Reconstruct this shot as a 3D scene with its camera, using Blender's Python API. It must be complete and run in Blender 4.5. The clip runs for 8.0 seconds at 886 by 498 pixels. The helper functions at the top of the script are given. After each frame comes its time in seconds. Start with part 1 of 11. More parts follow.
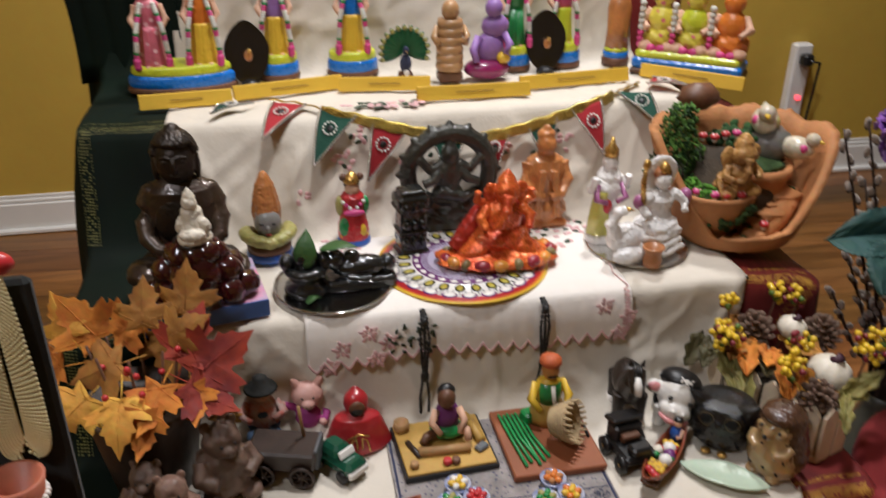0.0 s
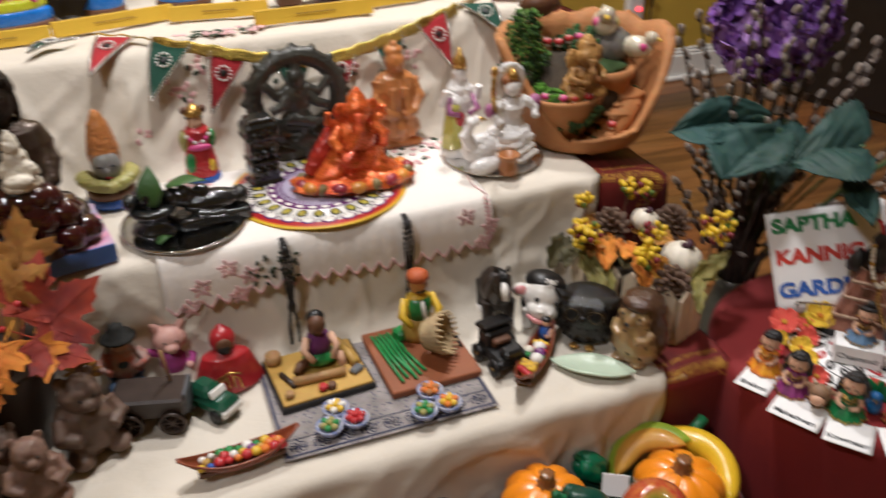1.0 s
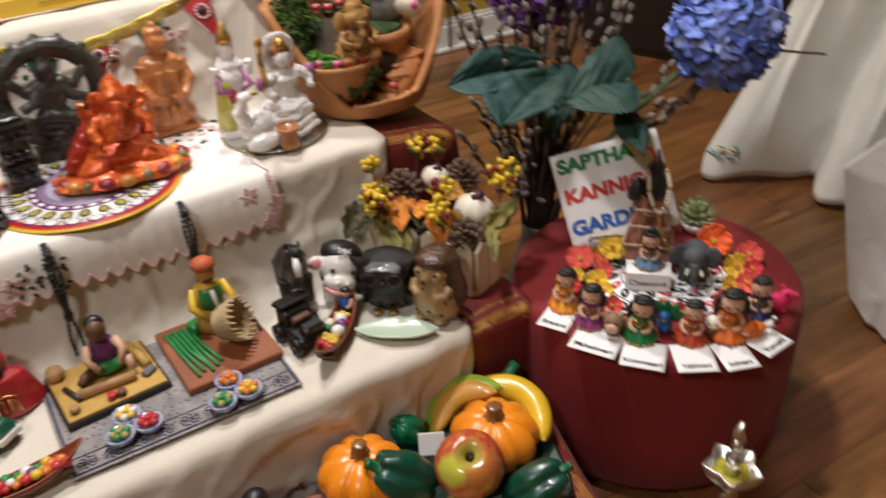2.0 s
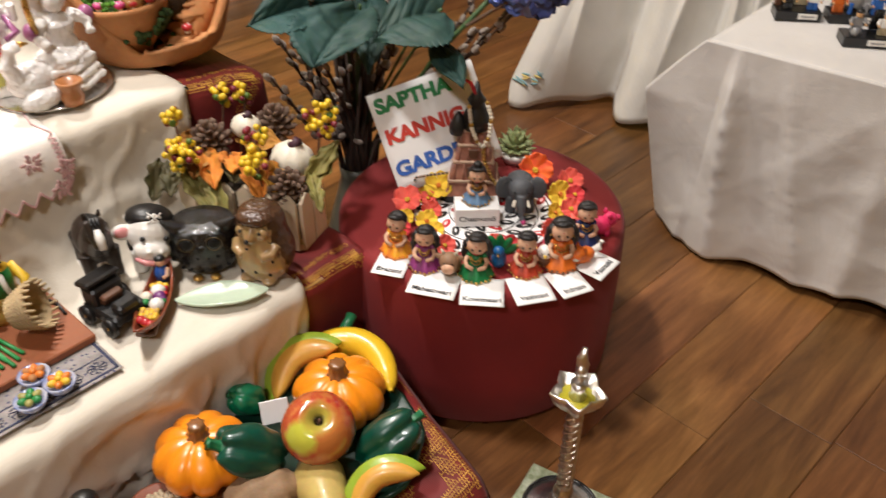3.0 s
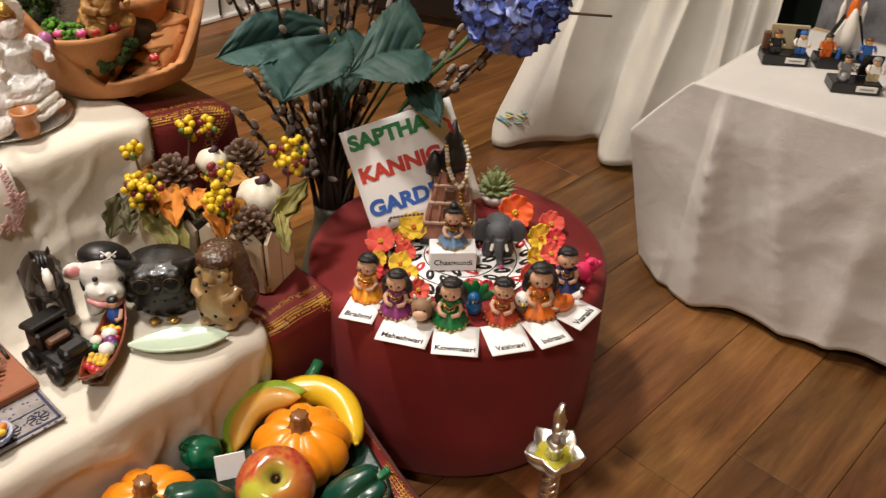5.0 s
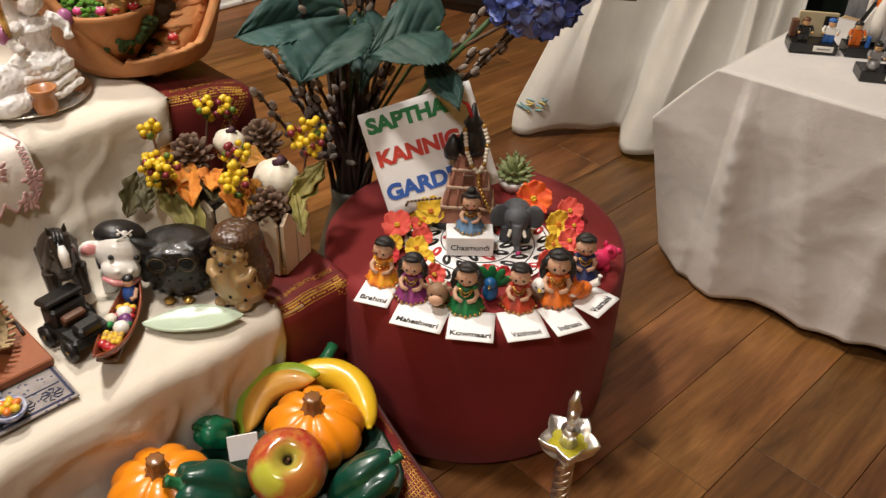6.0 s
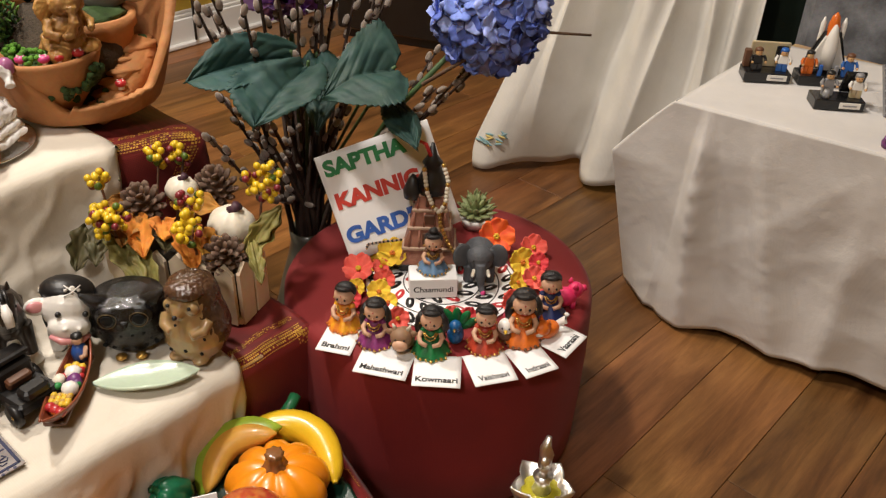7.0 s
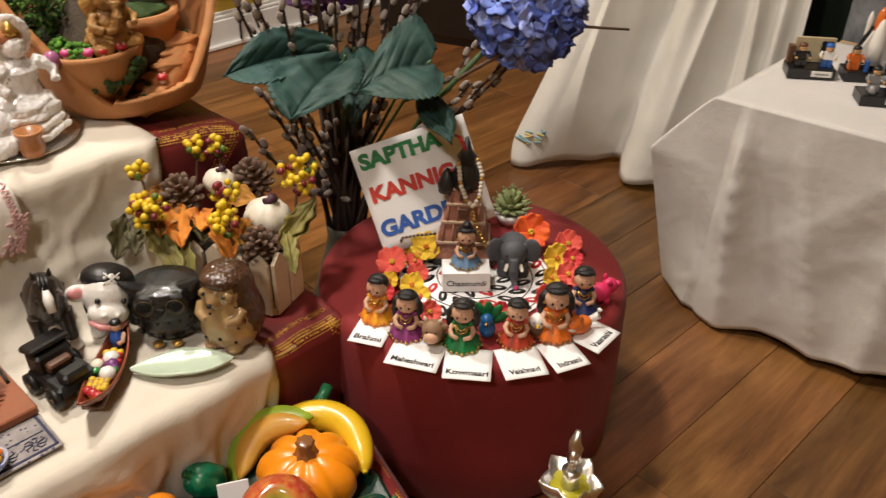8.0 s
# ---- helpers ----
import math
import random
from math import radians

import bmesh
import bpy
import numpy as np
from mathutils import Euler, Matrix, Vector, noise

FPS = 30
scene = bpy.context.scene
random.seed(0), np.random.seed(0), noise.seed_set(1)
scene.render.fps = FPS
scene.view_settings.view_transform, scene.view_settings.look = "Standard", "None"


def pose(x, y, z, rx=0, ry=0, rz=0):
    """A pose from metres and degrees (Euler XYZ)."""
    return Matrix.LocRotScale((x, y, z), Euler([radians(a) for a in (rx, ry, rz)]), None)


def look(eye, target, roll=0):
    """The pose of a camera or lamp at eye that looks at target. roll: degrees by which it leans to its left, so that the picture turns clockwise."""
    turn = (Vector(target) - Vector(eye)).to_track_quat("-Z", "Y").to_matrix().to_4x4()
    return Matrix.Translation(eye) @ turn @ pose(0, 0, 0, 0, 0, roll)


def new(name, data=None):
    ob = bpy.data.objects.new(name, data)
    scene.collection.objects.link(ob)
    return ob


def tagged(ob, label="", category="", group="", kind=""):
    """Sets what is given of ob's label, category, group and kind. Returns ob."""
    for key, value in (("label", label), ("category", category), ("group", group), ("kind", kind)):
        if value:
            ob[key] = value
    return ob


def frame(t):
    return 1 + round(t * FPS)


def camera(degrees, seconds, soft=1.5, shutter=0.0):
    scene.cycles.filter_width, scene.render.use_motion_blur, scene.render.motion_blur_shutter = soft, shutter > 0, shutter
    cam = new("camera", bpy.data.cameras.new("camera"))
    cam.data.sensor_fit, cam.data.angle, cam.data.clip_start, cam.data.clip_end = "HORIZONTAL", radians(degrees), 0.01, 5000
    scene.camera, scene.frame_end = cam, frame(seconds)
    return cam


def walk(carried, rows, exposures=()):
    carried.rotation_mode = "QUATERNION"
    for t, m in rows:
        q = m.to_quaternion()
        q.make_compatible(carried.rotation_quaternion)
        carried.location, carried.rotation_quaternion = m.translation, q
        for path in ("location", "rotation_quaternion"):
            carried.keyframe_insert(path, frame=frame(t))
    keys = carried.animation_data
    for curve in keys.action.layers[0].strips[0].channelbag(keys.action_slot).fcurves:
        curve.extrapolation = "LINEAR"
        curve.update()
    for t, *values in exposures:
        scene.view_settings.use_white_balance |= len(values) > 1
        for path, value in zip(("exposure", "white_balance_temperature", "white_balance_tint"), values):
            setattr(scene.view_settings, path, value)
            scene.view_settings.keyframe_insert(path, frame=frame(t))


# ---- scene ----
cam = camera(55.97, 8.0, soft=1.3, shutter=0.65)
walk(cam, [
    (0, look((-0.1044, -0.6888, 0.9938), (0.0794, 0.1842, 0.5421), 0.47)),
    (0.5, look((-0.1029, -0.6888, 0.9781), (0.1357, 0.1512, 0.4909), 0.19)),
    (1, look((-0.0861, -0.6955, 0.9580), (0.2314, 0.1035, 0.4473), -0.55)),
    (1.5, look((-0.0642, -0.6996, 0.9447), (0.3426, 0.0493, 0.4215), -0.36)),
    (2, look((0.0026, -0.7291, 0.9274), (0.4581, -0.0151, 0.3957), -2.78)),
    (2.2, look((-0.0114, -0.7097, 0.9193), (0.4957, -0.0410, 0.3754), -1.85)),
    (3.5, look((0.0362, -0.6718, 0.8982), (0.6502, -0.1784, 0.2821), 1.21)),
    (3.7, look((0.0425, -0.6696, 0.8868), (0.6663, -0.1890, 0.2705), 1.52)),
    (4, look((0.0504, -0.6601, 0.8789), (0.6846, -0.1825, 0.2708), 1.37)),
    (4.5, look((0.0589, -0.6567, 0.8898), (0.7015, -0.1403, 0.3237), 1.59)),
    (5.8, look((0.0613, -0.6529, 0.8818), (0.6682, -0.0986, 0.3122), 2.20)),
    (6, look((0.0653, -0.6545, 0.8786), (0.6731, -0.1041, 0.3062), 2.37)),
    (6.5, look((0.0802, -0.6486, 0.8816), (0.7237, -0.1123, 0.3354), 1.86)),
    (7, look((0.0870, -0.6389, 0.8773), (0.7376, -0.1053, 0.3369), 2.00)),
    (7.2, look((0.0878, -0.6403, 0.8749), (0.7375, -0.1057, 0.3344), 1.86)),
    (7.5, look((0.0926, -0.6447, 0.8741), (0.7341, -0.1020, 0.3320), 1.30)),
    (8, look((0.0905, -0.6525, 0.8697), (0.7075, -0.0795, 0.3302), 0.78)),
], exposures=[(0.0, -0.32, 5420, 10), (0.5, -0.24, 5480, 10), (2.0, -0.12, 5650, 10), (3.5, 0.38, 5950, 10), (4.5, 0.27, 6080, 10), (6.0, 0.10, 6050, 10), (8.0, 0.10, 6150, 10)])

# ---- light: warm unseen lamps near the ceiling of a room in the evening ----
world = bpy.data.worlds.new("room_dark")
world.use_nodes = True
world.node_tree.nodes["Background"].inputs[0].default_value = (0.9, 0.8, 0.65, 1)
world.node_tree.nodes["Background"].inputs[1].default_value = 0.02
scene.world = world


def area_lamp(name, x, y, z, size, watts, colour, target):
    d = bpy.data.lights.new(name, "AREA")
    d.shape, d.size, d.energy, d.color = "DISK", size, watts, colour
    ob = new(name, d)
    ob.matrix_world = look((x, y, z), target)
    return ob


area_lamp("unseen_overhead_lamp", 0.20, 0.28, 2.37, 0.20, 32, (1.0, 0.885, 0.75), (0.25, 0.25, 0))
# fill added at front left to lift the sign and the facing cloths
area_lamp("unseen_overhead_lamp", -1.05, -0.95, 2.37, 0.35, 25, (1.0, 0.90, 0.79), (-0.6, -0.7, 0))
# added to brighten the floor behind the vase
area_lamp("unseen_overhead_lamp", 0.66, 1.02, 2.37, 0.20, 31, (1.0, 0.885, 0.75), (0.66, 0.6, 0))


# ---- materials ----
MATS = {}


def nodes_of(name):
    m = bpy.data.materials.new(name)
    m.use_nodes = True
    nt = m.node_tree
    return m, nt, nt.nodes["Principled BSDF"]


def node(nt, kind, **values):
    n = nt.nodes.new(kind)
    for k, v in values.items():
        n.inputs[k.replace("_", " ")].default_value = v
    return n


def mix_colour(nt, fac, a, b, mode="MIX"):
    n = nt.nodes.new("ShaderNodeMix")
    n.data_type, n.blend_type = "RGBA", mode
    for sock, val in ((n.inputs[0], fac), (n.inputs[6], a), (n.inputs[7], b)):
        if hasattr(val, "is_linked"):
            nt.links.new(val, sock)
        else:
            sock.default_value = val if not isinstance(val, tuple) or len(val) == 4 else (*val, 1)
    return n.outputs[2]


def paint(name, rgb, rough=0.5, metal=0.0, vary=0.25, grain=60.0, bump=0.15, coat=0.0, dark=None, island=0.0, sheen=0.0, spots=0.0, spot_rgb=(0, 0, 0)):
    """A surface with a base colour, blotches and fine grain, both in metres."""
    if name in MATS:
        return MATS[name]
    m, nt, p = nodes_of(name)
    tc = node(nt, "ShaderNodeTexCoord")
    big = node(nt, "ShaderNodeTexNoise", Scale=grain * 0.25, Detail=4.0, Roughness=0.6)
    fine = node(nt, "ShaderNodeTexNoise", Scale=grain * 3.0, Detail=3.0, Roughness=0.6)
    nt.links.new(tc.outputs["Object"], big.inputs["Vector"])
    nt.links.new(tc.outputs["Object"], fine.inputs["Vector"])
    low = dark or tuple(c * (1 - vary) for c in rgb)
    high = tuple(min(1, c * (1 + vary * 0.45)) for c in rgb)
    ramp = nt.nodes.new("ShaderNodeValToRGB")
    ramp.color_ramp.elements[0].position, ramp.color_ramp.elements[1].position = 0.32, 0.68
    ramp.color_ramp.elements[0].color, ramp.color_ramp.elements[1].color = (*low, 1), (*high, 1)
    nt.links.new(big.outputs["Fac"], ramp.inputs["Fac"])
    col = mix_colour(nt, 0.22 * min(1, vary * 3), ramp.outputs["Color"], fine.outputs["Color"], "OVERLAY")
    if spots:
        v = node(nt, "ShaderNodeTexVoronoi", Scale=spots)
        nt.links.new(tc.outputs["Object"], v.inputs["Vector"])
        r2 = nt.nodes.new("ShaderNodeValToRGB")
        r2.color_ramp.elements[0].position, r2.color_ramp.elements[1].position = 0.22, 0.28
        r2.color_ramp.elements[0].color, r2.color_ramp.elements[1].color = (1, 1, 1, 1), (0, 0, 0, 1)
        nt.links.new(v.outputs["Distance"], r2.inputs["Fac"])
        col = mix_colour(nt, r2.outputs["Color"], col, spot_rgb)
    if island:
        g = node(nt, "ShaderNodeNewGeometry")
        hsv = node(nt, "ShaderNodeHueSaturation")
        mr = node(nt, "ShaderNodeMapRange")
        mr.inputs["To Min"].default_value, mr.inputs["To Max"].default_value = 1 - island, 1 + island
        nt.links.new(g.outputs["Random Per Island"], mr.inputs["Value"])
        nt.links.new(mr.outputs["Result"], hsv.inputs["Value"])
        nt.links.new(col, hsv.inputs["Color"])
        col = hsv.outputs["Color"]
    nt.links.new(col, p.inputs["Base Color"])
    rr = node(nt, "ShaderNodeMapRange")
    rr.inputs["To Min"].default_value, rr.inputs["To Max"].default_value = max(0.02, rough * 0.8), min(1, rough * 1.2)
    nt.links.new(fine.outputs["Fac"], rr.inputs["Value"])
    nt.links.new(rr.outputs["Result"], p.inputs["Roughness"])
    p.inputs["Metallic"].default_value = metal
    p.inputs["Coat Weight"].default_value = coat
    p.inputs["Coat Roughness"].default_value = 0.08
    p.inputs["Sheen Weight"].default_value = sheen
    b = node(nt, "ShaderNodeBump", Strength=bump, Distance=0.002)
    nt.links.new(fine.outputs["Fac"], b.inputs["Height"])
    nt.links.new(b.outputs["Normal"], p.inputs["Normal"])
    MATS[name] = m
    return m


def weave(name, rgb, thread=900.0, vary=0.15, motif=None, motif_rgb=(0.45, 0.26, 0.06), rough=0.85, stripe=0.0, wrinkle=0.0):
    """Woven cloth: threads in two directions, slack patches, and if wanted a gold brocade in patches."""
    m, nt, p = nodes_of(name)
    tc = node(nt, "ShaderNodeTexCoord")
    w1 = node(nt, "ShaderNodeTexWave", Scale=thread * 0.16, Distortion=0.6, Detail=1.0)
    w2 = node(nt, "ShaderNodeTexWave", Scale=thread * 0.16, Distortion=0.6, Detail=1.0)
    w2.bands_direction = "Z"
    big = node(nt, "ShaderNodeTexNoise", Scale=7.0, Detail=5.0)
    fine = node(nt, "ShaderNodeTexNoise", Scale=350.0, Detail=2.0)
    for n in (w1, w2, big, fine):
        nt.links.new(tc.outputs["Object"], n.inputs["Vector"])
    ramp = nt.nodes.new("ShaderNodeValToRGB")
    ramp.color_ramp.elements[0].position, ramp.color_ramp.elements[1].position = 0.3, 0.7
    ramp.color_ramp.elements[0].color = (*[c * (1 - vary) for c in rgb], 1)
    ramp.color_ramp.elements[1].color = (*[min(1, c * (1 + vary * 0.5)) for c in rgb], 1)
    nt.links.new(big.outputs["Fac"], ramp.inputs["Fac"])
    thr = mix_colour(nt, 0.5, w1.outputs["Color"], w2.outputs["Color"])
    col = mix_colour(nt, 0.03 if not stripe else stripe, ramp.outputs["Color"], thr, "OVERLAY")
    if motif:
        br = node(nt, "ShaderNodeTexBrick", Scale=motif)
        br.inputs["Color1"].default_value = (1, 1, 1, 1)
        br.inputs["Color2"].default_value = (0.75, 0.75, 0.75, 1)
        br.inputs["Mortar"].default_value = (0, 0, 0, 1)
        br.inputs["Mortar Size"].default_value = 0.035
        mp = node(nt, "ShaderNodeMapping")
        mp.inputs["Rotation"].default_value = (0.9, 0.5, 0.6)
        nt.links.new(tc.outputs["Object"], mp.inputs["Vector"])
        nt.links.new(mp.outputs["Vector"], br.inputs["Vector"])
        zone = node(nt, "ShaderNodeTexNoise", Scale=13.0, Detail=1.0)
        nt.links.new(tc.outputs["Object"], zone.inputs["Vector"])
        zr = nt.nodes.new("ShaderNodeValToRGB")
        zr.color_ramp.elements[0].position, zr.color_ramp.elements[1].position = 0.58, 0.62
        nt.links.new(zone.outputs["Fac"], zr.inputs["Fac"])
        fr = nt.nodes.new("ShaderNodeValToRGB")
        fr.color_ramp.elements[0].position, fr.color_ramp.elements[1].position = 0.48, 0.56
        nt.links.new(fine.outputs["Fac"], fr.inputs["Fac"])
        gate = mix_colour(nt, 1.0, mix_colour(nt, 1.0, zr.outputs["Color"], br.outputs["Color"], "MULTIPLY"), fr.outputs["Color"], "MULTIPLY")
        col = mix_colour(nt, gate, col, motif_rgb)
    nt.links.new(col, p.inputs["Base Color"])
    p.inputs["Roughness"].default_value = rough
    p.inputs["Sheen Weight"].default_value = 0.04
    b = node(nt, "ShaderNodeBump", Strength=0.35, Distance=0.0006)
    mixh = mix_colour(nt, 0.95 if not stripe else 0.6, thr, fine.outputs["Color"])
    nt.links.new(mixh, b.inputs["Height"])
    if wrinkle:
        wn = node(nt, "ShaderNodeTexNoise", Scale=9.0, Detail=6.0, Roughness=0.6)
        nt.links.new(tc.outputs["Object"], wn.inputs["Vector"])
        b2 = node(nt, "ShaderNodeBump", Strength=wrinkle, Distance=0.03)
        nt.links.new(wn.outputs["Fac"], b2.inputs["Height"])
        nt.links.new(b2.outputs["Normal"], b.inputs["Normal"])
    nt.links.new(b.outputs["Normal"], p.inputs["Normal"])
    return m


def plank_material():
    m, nt, p = nodes_of("laminate_plank")
    tc = node(nt, "ShaderNodeTexCoord")
    oi = node(nt, "ShaderNodeObjectInfo")
    add = node(nt, "ShaderNodeVectorMath")
    add.operation = "ADD"
    sc = node(nt, "ShaderNodeVectorMath")
    sc.operation = "SCALE"
    sc.inputs["Scale"].default_value = 37.0
    nt.links.new(oi.outputs["Random"], sc.inputs[0])
    nt.links.new(tc.outputs["Object"], add.inputs[0])
    nt.links.new(sc.outputs["Vector"], add.inputs[1])
    mp = node(nt, "ShaderNodeMapping")
    mp.inputs["Scale"].default_value = (1.0, 9.0, 1.0)
    nt.links.new(add.outputs["Vector"], mp.inputs["Vector"])
    g1 = node(nt, "ShaderNodeTexNoise", Scale=3.0, Detail=6.0, Roughness=0.65, Distortion=0.6)
    g2 = node(nt, "ShaderNodeTexNoise", Scale=17.0, Detail=8.0, Roughness=0.78, Distortion=0.3)
    g3 = node(nt, "ShaderNodeTexNoise", Scale=1.6, Detail=2.0)
    for n in (g1, g2):
        nt.links.new(mp.outputs["Vector"], n.inputs["Vector"])
    nt.links.new(add.outputs["Vector"], g3.inputs["Vector"])
    ramp = nt.nodes.new("ShaderNodeValToRGB")
    e = ramp.color_ramp.elements
    e[0].position, e[0].color = 0.30, (0.075, 0.028, 0.008, 1)
    e[1].position, e[1].color = 0.72, (0.26, 0.118, 0.038, 1)
    mid = ramp.color_ramp.elements.new(0.5)
    mid.color = (0.168, 0.070, 0.021, 1)
    nt.links.new(g1.outputs["Fac"], ramp.inputs["Fac"])
    col = mix_colour(nt, 0.50, ramp.outputs["Color"], g2.outputs["Fac"], "OVERLAY")
    col = mix_colour(nt, 0.30, col, g3.outputs["Color"], "SOFT_LIGHT")
    hsv = node(nt, "ShaderNodeHueSaturation")
    mr = node(nt, "ShaderNodeMapRange")
    mr.inputs["To Min"].default_value, mr.inputs["To Max"].default_value = 0.66, 1.28
    nt.links.new(oi.outputs["Random"], mr.inputs["Value"])
    nt.links.new(mr.outputs["Result"], hsv.inputs["Value"])
    nt.links.new(col, hsv.inputs["Color"])
    nt.links.new(hsv.outputs["Color"], p.inputs["Base Color"])
    rr = node(nt, "ShaderNodeMapRange")
    rr.inputs["To Min"].default_value, rr.inputs["To Max"].default_value = 0.27, 0.46
    nt.links.new(g2.outputs["Fac"], rr.inputs["Value"])
    nt.links.new(rr.outputs["Result"], p.inputs["Roughness"])
    b = node(nt, "ShaderNodeBump", Strength=0.12, Distance=0.001)
    nt.links.new(g2.outputs["Fac"], b.inputs["Height"])
    nt.links.new(b.outputs["Normal"], p.inputs["Normal"])
    return m


def glass(name, rgb=(1, 1, 1), rough=0.02):
    m, nt, p = nodes_of(name)
    p.inputs["Base Color"].default_value = (*rgb, 1)
    p.inputs["Transmission Weight"].default_value = 1
    p.inputs["Roughness"].default_value = rough
    return m


MUSTARD = paint("mustard_wall_paint", (0.52, 0.35, 0.045), 0.7, vary=0.08, grain=12, bump=0.25)
WHITE_TRIM = paint("white_trim_paint", (0.8, 0.79, 0.76), 0.35, vary=0.06, grain=20, bump=0.05)
CEILING = paint("ceiling_paint", (0.8, 0.77, 0.7), 0.9, vary=0.05, grain=10)
PLANK = plank_material()
SUBFLOOR = paint("dark_joint", (0.012, 0.007, 0.004), 0.9)
CREAM_CLOTH = weave("cream_cotton", (0.66, 0.60, 0.505), vary=0.09, wrinkle=0.16)
WHITE_CLOTH = weave("white_cotton", (0.60, 0.58, 0.56), vary=0.10, wrinkle=0.12)
DRAPE_CLOTH = weave("grey_white_linen", (0.66, 0.645, 0.60), vary=0.12, wrinkle=0.14)
RUNNER_CLOTH = weave("runner_cotton", (0.80, 0.75, 0.69), vary=0.06, wrinkle=0.12)
RED_CLOTH = weave("maroon_silk", (0.17, 0.011, 0.010), rough=0.6, vary=0.3, stripe=0.3)
GREEN_CLOTH = weave("dark_green_silk", (0.002, 0.007, 0.003), rough=0.8, vary=0.6)
GREEN_CLOTH.node_tree.nodes["Principled BSDF"].inputs["Sheen Weight"].default_value = 0.0
GREEN_CLOTH.node_tree.nodes["Principled BSDF"].inputs["Specular IOR Level"].default_value = 0.2
POUF_CLOTH = weave("maroon_pouf_fabric", (0.21, 0.011, 0.012), vary=0.22, rough=0.8)


# ---- mesh helpers ----
class Shape:
    """Gathers solids into one mesh; each takes a material of its own."""

    def __init__(self):
        self.v, self.f, self.mi, self.sm, self.mats = [], [], [], [], []
        self.m = Matrix.Identity(4)

    def slot(self, mat):
        if mat not in self.mats:
            self.mats.append(mat)
        return self.mats.index(mat)

    def raw(self, verts, faces, mat, smooth=True, m=None):
        base, k = len(self.v), self.slot(mat)
        mm = self.m @ m if m is not None else self.m
        self.v += [tuple(mm @ Vector(p)) for p in verts]
        self.f += [tuple(base + i for i in f) for f in faces]
        self.mi += [k] * len(faces)
        self.sm += [smooth] * len(faces)
        return self

    def ball(self, c, r, mat, seg=14, rings=9, rot=(0, 0, 0), squash=None, lumps=0.0, seed=0):
        r = (r, r, r) if not isinstance(r, tuple) else r
        vs, fs = [], []
        for i in range(1, rings):
            th = math.pi * i / rings
            for j in range(seg):
                ph = 2 * math.pi * j / seg
                d = Vector((math.sin(th) * math.cos(ph), math.sin(th) * math.sin(ph), math.cos(th)))
                k = 1 + lumps * noise.noise(d * 2.3 + Vector((seed * 7.1, seed * 3.3, 0))) if lumps else 1
                if squash:
                    k *= squash(th, ph)
                vs.append((d.x * r[0] * k, d.y * r[1] * k, d.z * r[2] * k))
        top, bot = len(vs), len(vs) + 1
        kt = squash(0, 0) if squash else 1
        kb = squash(math.pi, 0) if squash else 1
        vs += [(0, 0, r[2] * kt), (0, 0, -r[2] * kb)]
        for i in range(rings - 2):
            for j in range(seg):
                a, b = i * seg + j, i * seg + (j + 1) % seg
                fs.append((a, a + seg, b + seg, b))
        for j in range(seg):
            fs.append((top, j, (j + 1) % seg))
            o = (rings - 2) * seg
            fs.append((bot, o + (j + 1) % seg, o + j))
        return self.raw(vs, fs, mat, True, pose(*c, *rot))

    def lathe(self, c, profile, mat, seg=20, rot=(0, 0, 0), wobble=0.0, n=5, smooth=True, oval=(1, 1)):
        """Turns (radius, height) pairs round the z axis and closes the ends."""
        vs, fs = [], []
        for r, z in profile:
            for j in range(seg):
                a = 2 * math.pi * j / seg
                k = r * (1 + wobble * math.cos(n * a))
                vs.append((k * math.cos(a) * oval[0], k * math.sin(a) * oval[1], z))
        for i in range(len(profile) - 1):
            for j in range(seg):
                a, b = i * seg + j, i * seg + (j + 1) % seg
                fs.append((a, b, b + seg, a + seg))
        fs.append(tuple(reversed(range(seg))))
        fs.append(tuple((len(profile) - 1) * seg + j for j in range(seg)))
        return self.raw(vs, fs, mat, smooth, pose(*c, *rot))

    def tube(self, pts, rad, mat, seg=8):
        """A round bar along points; rad is one radius or one a point."""
        pts = [Vector(p) for p in pts]
        rads = rad if isinstance(rad, (list, tuple)) else [rad] * len(pts)
        vs, fs = [], []
        up = Vector((0.13, 0.21, 0.97))
        for i, p in enumerate(pts):
            d = (pts[min(i + 1, len(pts) - 1)] - pts[max(i - 1, 0)]).normalized()
            a = d.cross(up)
            a = (a if a.length > 0.05 else d.cross(Vector((1, 0, 0)))).normalized()
            b = d.cross(a)
            for j in range(seg):
                t = 2 * math.pi * j / seg
                vs.append(tuple(p + (a * math.cos(t) + b * math.sin(t)) * rads[i]))
        for i in range(len(pts) - 1):
            for j in range(seg):
                q, w = i * seg + j, i * seg + (j + 1) % seg
                fs.append((q, w, w + seg, q + seg))
        fs.append(tuple(reversed(range(seg))))
        fs.append(tuple((len(pts) - 1) * seg + j for j in range(seg)))
        return self.raw(vs, fs, mat)

    def box(self, c, size, mat, rot=(0, 0, 0), bevel=0.002, taper=1.0):
        """A block with broken edges, centred on c; taper scales its top."""
        b = min(bevel, min(size) * 0.3)
        hx, hy, hz = size[0] / 2, size[1] / 2, size[2] / 2
        vs, fs = [], []

        def ring(x, y, z, cut):
            x, y = x, y
            return [(x - cut, -y, z), (x, -y + cut, z), (x, y - cut, z), (x - cut, y, z), (-x + cut, y, z), (-x, y - cut, z), (-x, -y + cut, z), (-x + cut, -y, z)]

